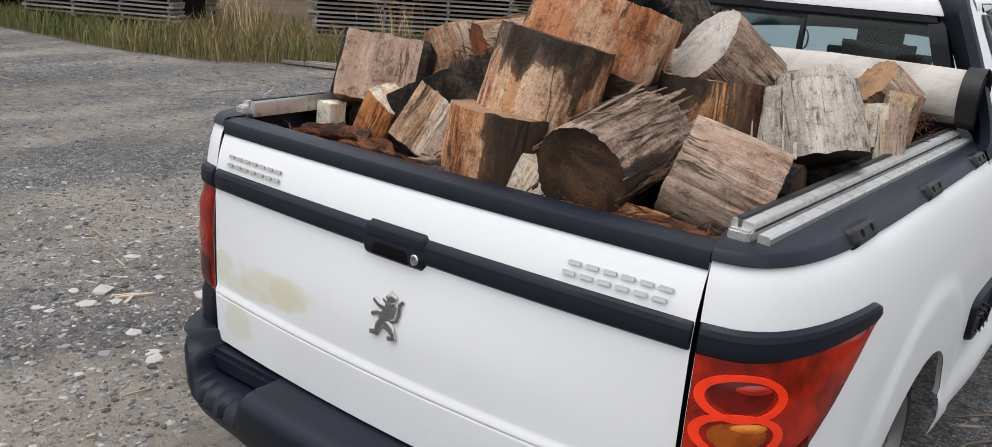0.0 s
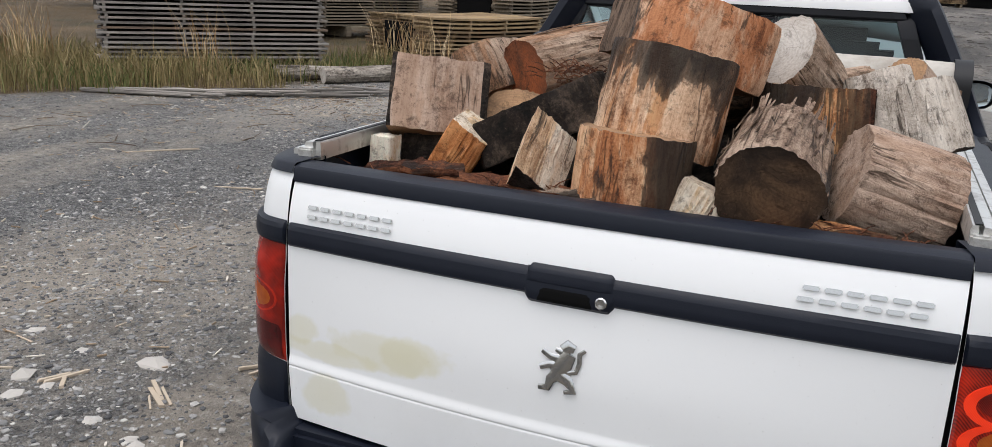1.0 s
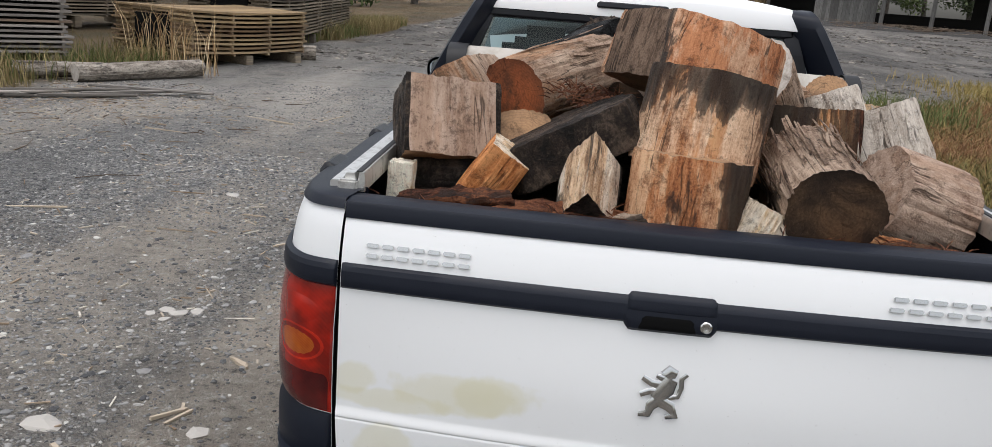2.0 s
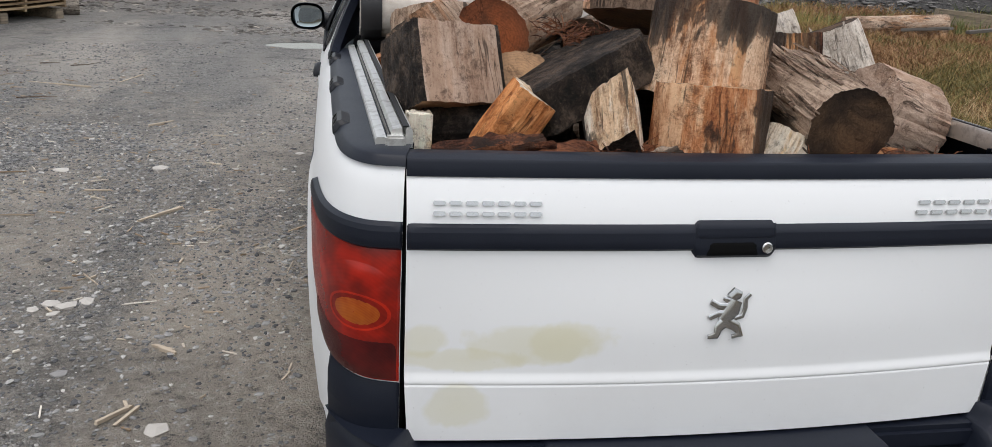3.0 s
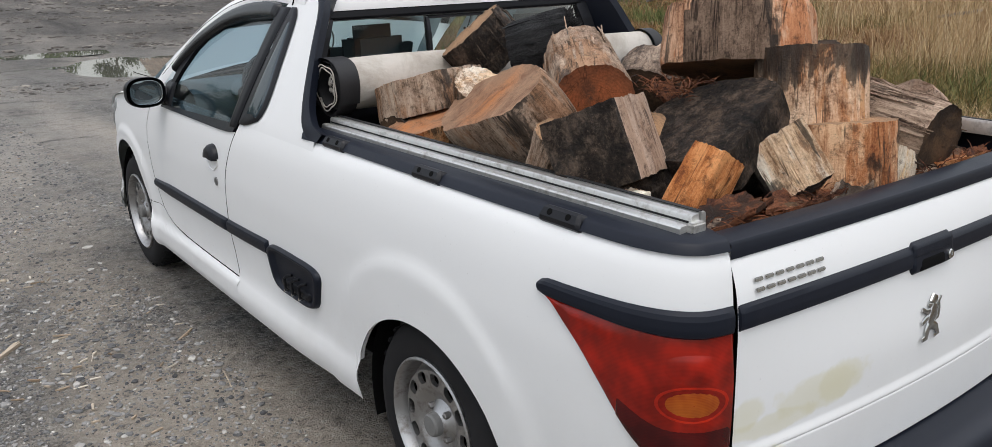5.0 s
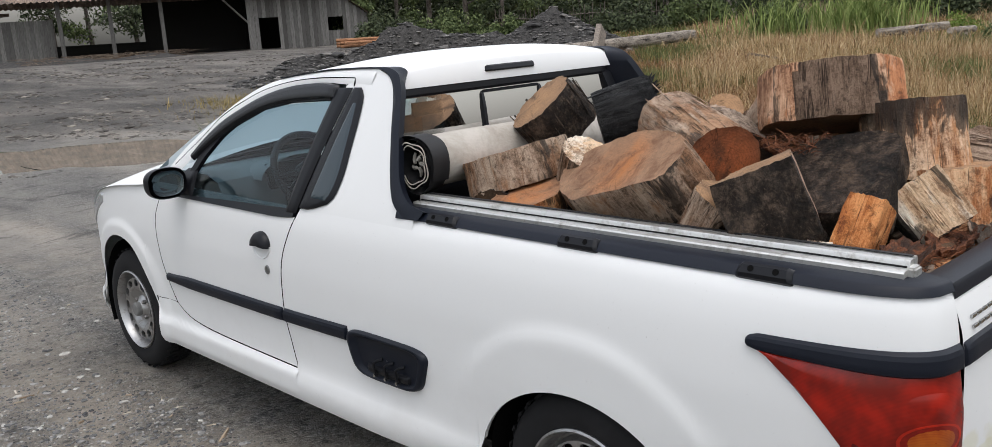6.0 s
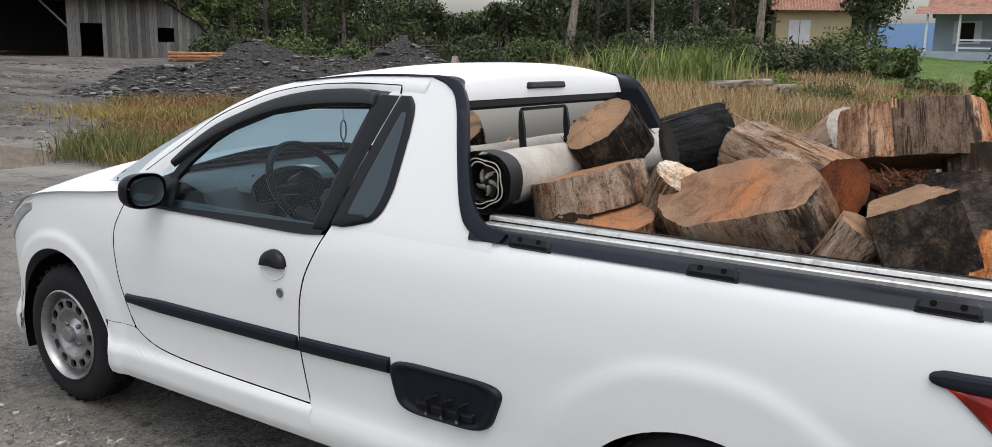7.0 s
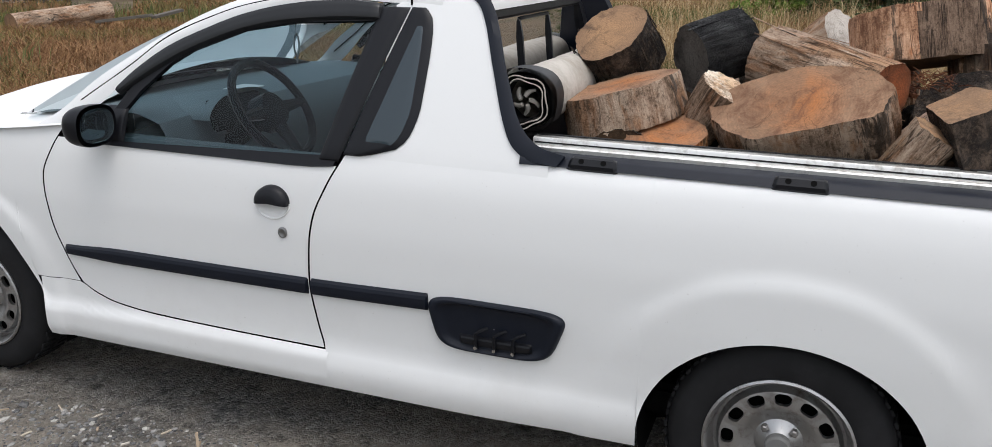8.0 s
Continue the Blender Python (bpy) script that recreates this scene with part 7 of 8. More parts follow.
ob["group"] = "fallen logs"
plank("short squared beam lying in the dry grass", (12.3, 15.4, rise(12, 15) + 0.25), (1.2, 0.3, 0.3), -20, 4, BROWN_PLANK)
plank("pale board leaning in the dry grass", (18.2, 15.6, rise(18, 15.6) + 0.5), (0.55, 0.16, 1.5), 20, 35, OLD_PLANK)
for i in range(6):
    plank("pale offcut lying among dry grass", (random.uniform(7, 22), random.uniform(6, 16), 0.35), (random.uniform(0.5, 1.2), 0.12, 0.05), random.uniform(0, 180), random.uniform(-12, 12))


# ---------- grass ----------
def blades(name, label, mat, pts, hmin, hmax, width, lean, seed, per=1, spread=0.0, category="grass"):
    """Curved tapering blades, all in one mesh."""
    r = np.random.RandomState(seed)
    p = np.repeat(np.array(pts, float), per, axis=0)
    n = len(p)
    if spread:
        p[:, :2] += r.normal(0, spread, (n, 2))
    h = r.uniform(hmin, hmax, n)
    a, b3 = r.uniform(0, 2 * np.pi, n), r.uniform(0, 2 * np.pi, n)
    ln = h * r.uniform(0.1, 1.0, n) * lean
    wd = width * r.uniform(0.6, 1.3, n) if np.isscalar(width) else np.repeat(np.array(width), per) * r.uniform(0.6, 1.3, n)
    wx, wy, dx, dy = np.cos(a) * wd / 2, np.sin(a) * wd / 2, np.cos(b3) * ln, np.sin(b3) * ln
    v = np.zeros((n, 5, 3))
    v[:, 0], v[:, 1], v[:, 2], v[:, 3], v[:, 4] = p, p, p, p, p
    v[:, :4:2, 0] -= wx[:, None]
    v[:, :4:2, 1] -= wy[:, None]
    v[:, 1:4:2, 0] += wx[:, None]
    v[:, 1:4:2, 1] += wy[:, None]
    v[:, 2:4, 0] += (dx * 0.3)[:, None] + 0
    v[:, 2:4, 1] += (dy * 0.3)[:, None]
    v[:, 2:4, 2] += (h * 0.6)[:, None]
    v[:, 4, 0] += dx
    v[:, 4, 1] += dy
    v[:, 4, 2] += h
    v[:, 0:2, 2] -= 0.03
    o = 5 * np.arange(n)
    quads = np.stack([o, o + 1, o + 3, o + 2], 1)
    tris = np.stack([o + 2, o + 3, o + 4], 1)
    me = bpy.data.meshes.new(name)
    me.vertices.add(5 * n)
    me.vertices.foreach_set("co", v.ravel())
    me.loops.add(7 * n)
    me.loops.foreach_set("vertex_index", np.concatenate([quads.ravel(), tris.ravel()]).astype(np.int32))
    me.polygons.add(2 * n)
    me.polygons.foreach_set("loop_start", np.concatenate([4 * np.arange(n), 4 * n + 3 * np.arange(n)]).astype(np.int32))
    me.update(calc_edges=True)
    me.validate()
    me.materials.append(mat)
    return tagged(new(name, me), label, category, kind="stuff")


OLIVE = blade_mat("olive_weed", [(0.0, (0.06, 0.05, 0.018)), (0.5, (0.15, 0.13, 0.045)), (0.8, (0.24, 0.19, 0.07)), (1.0, (0.30, 0.17, 0.07))])
DRY = blade_mat("dry_grass", [(0.0, (0.18, 0.10, 0.045)), (0.3, (0.36, 0.235, 0.115)), (0.6, (0.52, 0.375, 0.20)), (0.85, (0.64, 0.50, 0.31)), (1.0, (0.27, 0.155, 0.07))])
RUST = blade_mat("rust_weed", [(0.0, (0.11, 0.052, 0.024)), (0.5, (0.24, 0.125, 0.058)), (1.0, (0.36, 0.22, 0.11))])
VERGE = blade_mat("verge_grass", [(0.0, (0.10, 0.075, 0.03)), (0.4, (0.21, 0.16, 0.07)), (0.8, (0.33, 0.26, 0.13)), (1.0, (0.14, 0.13, 0.045))])
GREEN = blade_mat("green_grass", [(0.0, (0.055, 0.075, 0.020)), (0.5, (0.115, 0.135, 0.045)), (1.0, (0.20, 0.20, 0.08))])
REED = blade_mat("bright_reed", [(0.0, (0.09, 0.135, 0.032)), (0.5, (0.18, 0.235, 0.065)), (1.0, (0.31, 0.35, 0.13))])

rng = random.Random(41)
dry_pts, dry_w, green_pts, green_w = [], [], [], []
while len(dry_pts) < 64000:
    d = 4.0 * math.exp(rng.random() * 2.6)
    a = radians(rng.uniform(8, 100))
    x, y = d * math.sin(a), d * math.cos(a) - 0.5
    if zone(x, y) < 0.5 or x > 44 or lawn_at(x, y) > 0.5:
        continue
    g = noise.noise(Vector((x * 0.22, y * 0.22, 9.0)))
    w = 0.005 + 0.00042 * d
    if g > 0.30 + 0.35 * (1 - step01(math.hypot(x - 7, y - 3), 3.0, 8.0)) + rng.uniform(-0.22, 0.2):
        green_pts.append((x, y, rise(x, y)))
        green_w.append(w)
    else:
        dry_pts.append((x, y, rise(x, y)))
        dry_w.append(w)
near = [i for i, p in enumerate(dry_pts) if math.hypot(p[0], p[1]) < 17]
far = [i for i, p in enumerate(dry_pts) if math.hypot(p[0], p[1]) >= 17]
def patch(p, k=0.42, seed=20.0):
    return noise.noise(Vector((p[0] * k, p[1] * k, seed))) + 0.5 * noise.noise(Vector((p[0] * k * 3, p[1] * k * 3, seed + 5)))


def churned(p):
    """1 in the low weeds beside the yard and the gravel heaps, 0 in the straw field."""
    return step01(p[1] - 0.62 * p[0] - 1.5 + 1.5 * noise.noise(Vector((p[0] * 0.3, p[1] * 0.3, 3.0))), -1.5, 1.5)


rust, olive = [], []
for i, p in enumerate(dry_pts):
    c, q = churned(p), patch(p) + rng.uniform(-0.2, 0.2)
    if q > 0.26 - 0.30 * c:
        rust.append(i)
    elif q < -0.30 + 0.40 * c:
        olive.append(i)
picked = set(rust) | set(olive)
near = [i for i in near if i not in picked]
far = [i for i in far if i not in picked]
for name, lab, mat, idx, sd in (("rust_weeds", "rust-brown dead weeds", RUST, rust, 12), ("olive_weeds", "olive-green weeds", OLIVE, olive, 14)):
    low = [i for i in idx if churned(dry_pts[i]) > 0.4]
    tall = [i for i in idx if churned(dry_pts[i]) <= 0.4]
    blades(name, lab + " matted low beside the yard", mat, [dry_pts[i] for i in low], 0.04, 0.24, [dry_w[i] for i in low], 2.0, sd, per=4, spread=0.16)
    blades(name, lab + " standing in patches in the field", mat, [dry_pts[i] for i in tall], 0.08, 0.42, [dry_w[i] for i in tall], 1.3, sd + 20, per=3, spread=0.14)
clump = [i for i, p in enumerate(dry_pts) if patch(p, 0.6, 40.0) > 0.30 and churned(p) < 0.5]
blades("seed_grass", "taller clumps of pale seeding grass in the field", DRY, [dry_pts[i] for i in clump], 0.4, 0.95, [0.55 * dry_w[i] for i in clump], 0.7, 13, per=2, spread=0.16)
blades("dry_grass", "short matted dry grass in the near field", DRY, [dry_pts[i] for i in near], 0.05, 0.30, [dry_w[i] for i in near], 1.3, 1, per=3, spread=0.10)
blades("dry_grass", "tall dry straw-coloured grass covering the field", DRY, [dry_pts[i] for i in far], 0.14, 0.50, [0.8 * dry_w[i] for i in far], 1.1, 11, per=3, spread=0.12)
blades("green_grass", "green tufts among the dry field grass", GREEN, green_pts, 0.14, 0.46, green_w, 0.9, 2, per=3, spread=0.08)
# strip along the lumber
left_dry, left_green = [], []
while len(left_dry) + len(left_green) < 15000:
    y = rng.uniform(4.0, 26)
    x = LEFT_EDGE(y) - abs(rng.gauss(0, 2.0 if y < 9 else 0.8))
    if x < -22 or zone(x, y) < 0.4:
        continue
    (left_green if noise.noise(Vector((x * 0.5, y * 0.5, 4.0))) + rng.uniform(-0.3, 0.3) > 0.05 else left_dry).append((x, y, rise(x, y)))
while len(left_dry) + len(left_green) < 27000:
    x = rng.uniform(-20, -7)
    y0 = 4.3 + 0.33 * max(0, x + 10) + rng.uniform(0, 4.0)
    if zone(x, y0) > 0.4:
        (left_green if noise.noise(Vector((x * 0.5, y0 * 0.5, 4.0))) + rng.uniform(-0.3, 0.3) > -0.12 else left_dry).append((x, y0, rise(x, y0)))
blades("verge_dry_grass", "dry grass along the stacked boards", VERGE, left_dry, 0.12, 0.46, 0.010, 0.8, 3, per=1)
blades("verge_green_grass", "short green grass along the stacked boards", GREEN, left_green, 0.08, 0.34, 0.011, 0.7, 4, per=1)
blades("tall_straw", "tall straw stalks by the stacked boards", DRY, [(-5.9, 9.9, 0.0)] * 50 + [(-9.4, 6.6, 0)] * 90 + [(-7.4, 7.6, 0)] * 40 + [(-5.2, 9.6, 0)] * 40, 0.5, 1.1, 0.008, 0.5, 5, spread=0.2)
# reeds and weeds
reed_pts = [(rng.gauss(30.5, 0.8), rng.gauss(13.2, 0.7), 0) for _ in range(800)] + [(rng.gauss(30, 1.0), rng.gauss(16.0, 0.5), 0) for _ in range(250)] + [(rng.uniform(31, 38), rng.uniform(12, 21), 0) for _ in range(350)]
blades("reeds", "tall bright green reeds in the field", REED, [(x, y, rise(x, y)) for x, y, _ in reed_pts], 0.4, 1.8, 0.045, 0.75, 6)
weeds = [(rng.gauss(cx, 0.05), rng.gauss(cy, 0.05), 0.0) for cx, cy in ((1.12, 2.3), (1.2, 2.0), (1.05, 3.2), (1.5, 4.2), (2.0, 5.2), (1.35, 1.75)) for _ in range(40)]
blades("yard_weeds", "small green weeds growing in the gravel", GREEN, weeds, 0.03, 0.11, 0.008, 0.9, 7)
tuft = [(rng.gauss(8.6, 0.8), rng.gauss(16.4, 1.3), 0) for _ in range(3500)]
blades("yellow_tuft", "yellowing grass tuft beside the pond", blade_mat("yellow_grass", [(0, (0.17, 0.14, 0.04)), (0.5, (0.30, 0.23, 0.08)), (1, (0.38, 0.28, 0.11))]), [(x, y, rise(x, y)) for x, y, _ in tuft], 0.06, 0.26, 0.012, 1.4, 8)

# twigs, bark and dead leaves in the dirt beside the truck
rng = random.Random(52)
vs, fs = [], []
bm = bmesh.new()
for k in range(150):
    x, y = (rng.uniform(0.95, 2.9), rng.uniform(0.6, 7.5)) if k < 100 else (rng.uniform(-6.5, -3.2), rng.uniform(3.5, 8.5))
    a, ln = rng.uniform(0, 6.28), rng.uniform(0.08, 0.45)
    p = Vector((x, y, rise(x, y) + 0.006))
    d = Vector((math.cos(a), math.sin(a), 0)) * ln
    side_v = Vector((-d.y, d.x, 0)) * rng.uniform(-0.2, 0.2)
    tube_bm([p, p + d * 0.5 + side_v + Vector((0, 0, rng.uniform(0.0, 0.02))), p + d + Vector((0, 0, rng.uniform(0, 0.012)))], [rng.uniform(0.003, 0.007), 0.004, 0.002], 5, bm)
tagged(part("twigs", bm, blade_mat("twig_bark", [(0, (0.05, 0.035, 0.024)), (0.5, (0.14, 0.10, 0.07)), (1, (0.30, 0.25, 0.19))])), "dead twigs and sticks lying in the dirt", "twigs", kind="stuff")
vs, fs = scatter(420, 53, lambda g, p: chip_geo(g, p, g.uniform(0.02, 0.07)), lambda g: (lambda x, y: (x, y, rise(x, y)))(g.uniform(0.92, 3.0), g.uniform(0.5, 8.0)))
tagged(raw_mesh("bark_litter", vs, fs, blade_mat("bark_litter", [(0, (0.035, 0.026, 0.02)), (0.6, (0.10, 0.07, 0.05)), (1, (0.22, 0.17, 0.12))])), "brown bark litter strewn over the dirt", "litter", kind="stuff")

# clods and rubble on the churned mud towards the mill
def mud_point(g):
    d = 8.5 * math.exp(g.random() * 1.75)
    a = radians(g.uniform(-22, 42))
    x, y = -2.0 + d * math.sin(a), d * math.cos(a)
    streak = noise.noise(Vector((x * 0.22 + 0.08 * y, y * 0.75, 12.0))) + 0.6 * noise.noise(Vector((x * 0.9, y * 1.3, 30.0)))
    if streak < g.uniform(-0.1, 0.45) + max(0.0, 0.09 * (15.5 - d)) or zone(x, y) > 0.3:
        return None
    for cx, cy, rx, ry in PUDDLES:
        if math.hypot((x - cx) / rx, (y - cy) / ry) < 1.3:
            return None
    return x, y, rise(x, y) - 0.005


vs, fs = scatter(42000, 61, lambda g, p: stone_geo(g, p, min(0.10, (0.006 + 0.0010 * p[1]) * math.exp(abs(g.gauss(0, 0.6))))), mud_point)
tagged(raw_mesh("mud_clods", vs, fs, blade_mat("mud_clod", [(0, (0.05, 0.044, 0.038)), (0.6, (0.11, 0.098, 0.085)), (0.9, (0.19, 0.17, 0.148)), (1, (0.30, 0.27, 0.23))])), "clods of dark churned mud and rubble on the yard", "mud", kind="stuff")

# ---------- heaps of gravel ----------
HEAP = blade_mat("heap_stone", [(0, (0.030, 0.029, 0.029)), (0.5, (0.075, 0.073, 0.070)), (0.85, (0.15, 0.142, 0.133)), (1, (0.26, 0.245, 0.225))])
HEAP_BASE, n, l, b = base_mat("heap_gravel", (0.1, 0.1, 0.1), 0.95, spec=0.15)
v = coords(n, l)
l.new(ramp(n, l, noise_tex(n, l, v, 9, 8, 0.75), [(0.35, (0.03, 0.029, 0.028)), (0.65, (0.095, 0.09, 0.085))]), b.inputs["Base Color"])
bump(n, l, b, noise_tex(n, l, v, 12, 8, 0.8), 0.9, 0.08)
for cx, cy, r, h in ((16.4, 21.6, 4.0, 1.50), (13.2, 22.2, 3.0, 0.85), (24.6, 22.8, 3.8, 1.65), (20.6, 22.8, 3.6, 1.15)):
    hp = thing("gravel_heap", "heap of dark grey gravel at the yard's edge", "gravel heap", "gravel heaps", at=(cx, cy, rise(cx, cy)))

    def top(x, y):
        d = math.hypot(x - cx, y - cy) / r
        return rise(x, y) - 0.05 + max(0, h * (1 - d) ** 1.15 if d < 1 else 0) * (1 + 0.45 * noise.noise(Vector((x * 0.9, y * 0.9, 7)))) + 0.16 * noise.noise(Vector((x * 2.3, y * 2.3, 2))) * min(1, max(0, 2.2 - 2.2 * d))

    rows = [[Vector((cx + r * q * math.cos(a), cy + r * q * math.sin(a), top(cx + r * q * math.cos(a), cy + r * q * math.sin(a)))) for a in np.linspace(0, 2 * math.pi, 49)[:-1]] for q in np.linspace(0.001, 1.02, 20)]
    part("heap_body", recalc(grid_bm(rows, close_v=True)), HEAP_BASE, hp)

    def on_heap(rng_):
        a, q = rng_.uniform(0, 6.28), math.sqrt(rng_.random())
        x, y = cx + r * q * math.cos(a), cy + r * q * math.sin(a)
        return x, y, top(x, y)

    vs, fs = scatter(4200, int(cx * 10), lambda g, p: stone_geo(g, p, 0.022 * math.exp(abs(g.gauss(0, 0.7)))), on_heap)
    tagged(raw_mesh("heap_rubble", vs, fs, HEAP, hp), kind="stuff")


# ---------- mill shed ----------
BOARD_WALL = plank_mat("weathered_boards", [(0.0, (0.10, 0.096, 0.09)), (0.5, (0.165, 0.16, 0.15)), (1.0, (0.25, 0.24, 0.225))], (3, 3, 0.2))
ROOF_TILE, n, l, b = base_mat("old_roof_sheet", (0.25, 0.19, 0.15), 0.85)
v = coords(n, l)
l.new(ramp(n, l, noise_tex(n, l, v, 1.3, 7, 0.75), [(0.35, (0.09, 0.07, 0.058)), (0.55, (0.20, 0.145, 0.11)), (0.7, (0.33, 0.27, 0.22))]), b.inputs["Base Color"])
# near-black colour that stands for the shade inside buildings and behind panes
INNER_SHADE = base_mat("inner_shade", (0.02, 0.019, 0.018), 0.95, spec=0.05)[0]

S0, S1 = Vector((15.5, 56.3, 0)), Vector((34.2, 46.9, 0))
shed_dir = (S1 - S0).normalized()
shed_back = Vector((-shed_dir.y, shed_dir.x, 0))
shed_z = 0.72
shed = thing("mill_shed", "weathered grey timber shed with open bays and a rusty roof", "shed", at=(24, 52, shed_z))


def shed_p(a, d, z):
    return S0 + shed_dir * a + shed_back * d + Vector((0, 0, shed_z + z))


def slab(a0, a1, d0, d1, z0, z1, bm=None):
    own = bmesh.new()
    vs = [own.verts.new(shed_p(a, d, z)) for a in (a0, a1) for d in (d0, d1) for z in (z0, z1)]
    for f in ((0, 1, 3, 2), (4, 6, 7, 5), (0, 4, 5, 1), (2, 3, 7, 6), (1, 5, 7, 3), (0, 2, 6, 4)):
        own.faces.new([vs[k] for k in f])
    return join_bm(bm, recalc(own))


LEN = (S1 - S0).length


def wall_boards(a0, a1, zlow, ztop, d=0.0, holes=()):
    """Upright boards as parts, left out or shortened at the openings."""
    a, k = a0, 0
    while a < a1 - 0.05:
        w = min(0.24, a1 - a)
        mid = a + w / 2
        spans = [(zlow, ztop(mid))]
        for h0, h1, z0, z1 in holes:
            if h0 < mid < h1:
                spans = [(lo, min(hi, z0)) for lo, hi in spans if lo < z0] + [(max(lo, z1), hi) for lo, hi in spans if hi > z1]
        for lo, hi in spans:
            if hi - lo > 0.05:
                part("wall_board", slab(a, a + w - 0.012, d - 0.012 - 0.01 * (k % 2), d + 0.02, lo, hi), BOARD_WALL, shed, smooth=False)
        a += w
        k += 1


def right_top(a):
    return 3.55 if a < LEN - 2.4 else 3.55 - (a - LEN + 2.4) * 0.68


wall_boards(LEN - 7.4, LEN, -0.1, right_top, holes=((LEN - 6.9, LEN - 5.6, 0, 1.95), (LEN - 2.6, LEN - 1.75, 0.95, 1.8)))
wall_boards(-1.5, 2.2, -0.1, lambda a: 2.45, 0.5)
for a in (2.6, 5.4, 8.3, LEN - 7.5):
    part("post", slab(a - 0.11, a + 0.11, 0.0, 0.22, -0.2, 3.55), BOARD_WALL, shed)
part("beam", slab(-1.5, LEN - 2.0, 0.0, 0.18, 3.45, 3.68), BOARD_WALL, shed)
# walls deep in the bays, coloured as the shade inside the shed
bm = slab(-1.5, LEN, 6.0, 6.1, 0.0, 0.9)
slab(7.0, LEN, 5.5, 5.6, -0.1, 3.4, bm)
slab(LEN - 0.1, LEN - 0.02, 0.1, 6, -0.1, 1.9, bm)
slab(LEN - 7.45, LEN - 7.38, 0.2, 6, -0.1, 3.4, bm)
part("inner_wall", bm, INNER_SHADE, shed)
part("brace", tube_bm([shed_p(LEN - 9.3, -0.1, 3.5), shed_p(LEN - 7.6, -0.1, 1.7)], 0.06, 6), BOARD_WALL, shed)
# corrugated roof
rows = []
for a in np.arange(-2.2, LEN - 2.2, 0.11):
    z = 0.05 * math.sin(a * 2 * math.pi / 0.33)
    rows.append([shed_p(a, -1.0 + 4.5 * t, 3.42 + 2.1 * t + z) for t in (0, 0.5, 1)] + [shed_p(a, 8.0, 3.4 + z)])
part("roof", recalc(grid_bm(rows)), ROOF_TILE, shed, "rusty corrugated roof")
bm = recalc(grid_bm([[shed_p(a, d, 3.62 - (a - LEN + 2.4) * 0.68 if a > LEN - 2.4 else 3.62) for d in (-0.35, 3, 7)] for a in (LEN - 2.5, LEN - 1.2, LEN + 0.35)]))
part("lean_to_roof", bm, ROOF_TILE, shed)
# poles and debris before the shed
poles = wood_mat("orange_pole", (0.42, 0.22, 0.12), (0.30, 0.15, 0.08), (0.14, 0.07, 0.04), stained=0.0)
for i in range(7):
    c = Vector((29.5, 41.0, rise(29.5, 41) + 0.09 + 0.16 * (i // 3))) + Vector((0.1 * (i % 3), -0.25 * (i % 3), 0))
    ob = make_log("stripped orange pole in a pile near the shed", c, (0.88, -0.46, 0.02 * (i % 2)), 0.085, 3.6, (poles, END_TAN), seed=400 + i, name="pole")
    ob["group"] = "pole pile"
vs, fs = scatter(500, 77, lambda g, p: chip_geo(g, p, g.uniform(0.4, 1.6)), lambda g: (lambda x, y: (x, y, rise(x, y) + g.uniform(0, 0.35)))(g.uniform(14, 24), 53.5 - 0.35 * g.uniform(0, 8) + g.uniform(-2, 1)))
tagged(raw_mesh("timber_waste", vs, fs, plank_mat("waste_wood", [(0, (0.10, 0.07, 0.05)), (0.6, (0.22, 0.15, 0.10)), (1, (0.36, 0.30, 0.24))])), "brown timber waste heaped before the shed", "timber waste", kind="stuff")
rows = [[Vector((x, y, rise(x, y) - 0.1 + 0.55 * math.exp(-((y - 52.0 + 0.35 * (x - 16)) / 1.6) ** 2) * (0.6 + 0.5 * noise.noise(Vector((x * 0.5, y * 0.5, 1)))) * step01(26 - x, 0, 6))) for y in np.linspace(46, 56, 16)] for x in np.linspace(8, 27, 34)]
tagged(part("bark_bank", recalc(grid_bm(rows)), HEAP_BASE), "low dark bank of bark and mud before the shed", "bank", kind="structure")
# wing of the mill straight ahead; its near-black back wall is painted shade
wing = thing("mill_wing", "open timber wing of the mill with stacked wood, its inside painted dark as shade", "shed", at=(9, 66, 0.3))
part("wing_wall", box_bm(9, 68, 2.0, 16, 0.2, 4.0), INNER_SHADE, wing)
for x in (1.5, 5.2, 9, 12.8, 16.5):
    part("wing_post", box_bm(x, 64.0, 1.8, 0.22, 0.22, 3.6, 0.02), BOARD_WALL, wing)
part("wing_roof", box_bm(9, 66, 3.8, 17.5, 5.5, 0.2), ROOF_TILE, wing)


# ---------- trees and bushes ----------
BARK = wood_mat("tree_bark", (0.15, 0.13, 0.11), (0.085, 0.072, 0.06), (0.035, 0.03, 0.025), stained=0.0)
PALE_BARK = wood_mat("pale_tree_bark", (0.34, 0.30, 0.26), (0.20, 0.17, 0.14), (0.07, 0.058, 0.047), stained=0.0)
LEAVES = [blade_mat("dark_leaves", [(0.0, (0.022, 0.030, 0.016)), (0.5, (0.050, 0.064, 0.031)), (1.0, (0.095, 0.115, 0.058))]),
          blade_mat("mid_leaves", [(0.0, (0.034, 0.050, 0.018)), (0.5, (0.075, 0.102, 0.036)), (1.0, (0.14, 0.17, 0.07))]),
          blade_mat("light_leaves", [(0.0, (0.06, 0.10, 0.015)), (0.5, (0.12, 0.19, 0.03)), (1.0, (0.20, 0.27, 0.06))])]


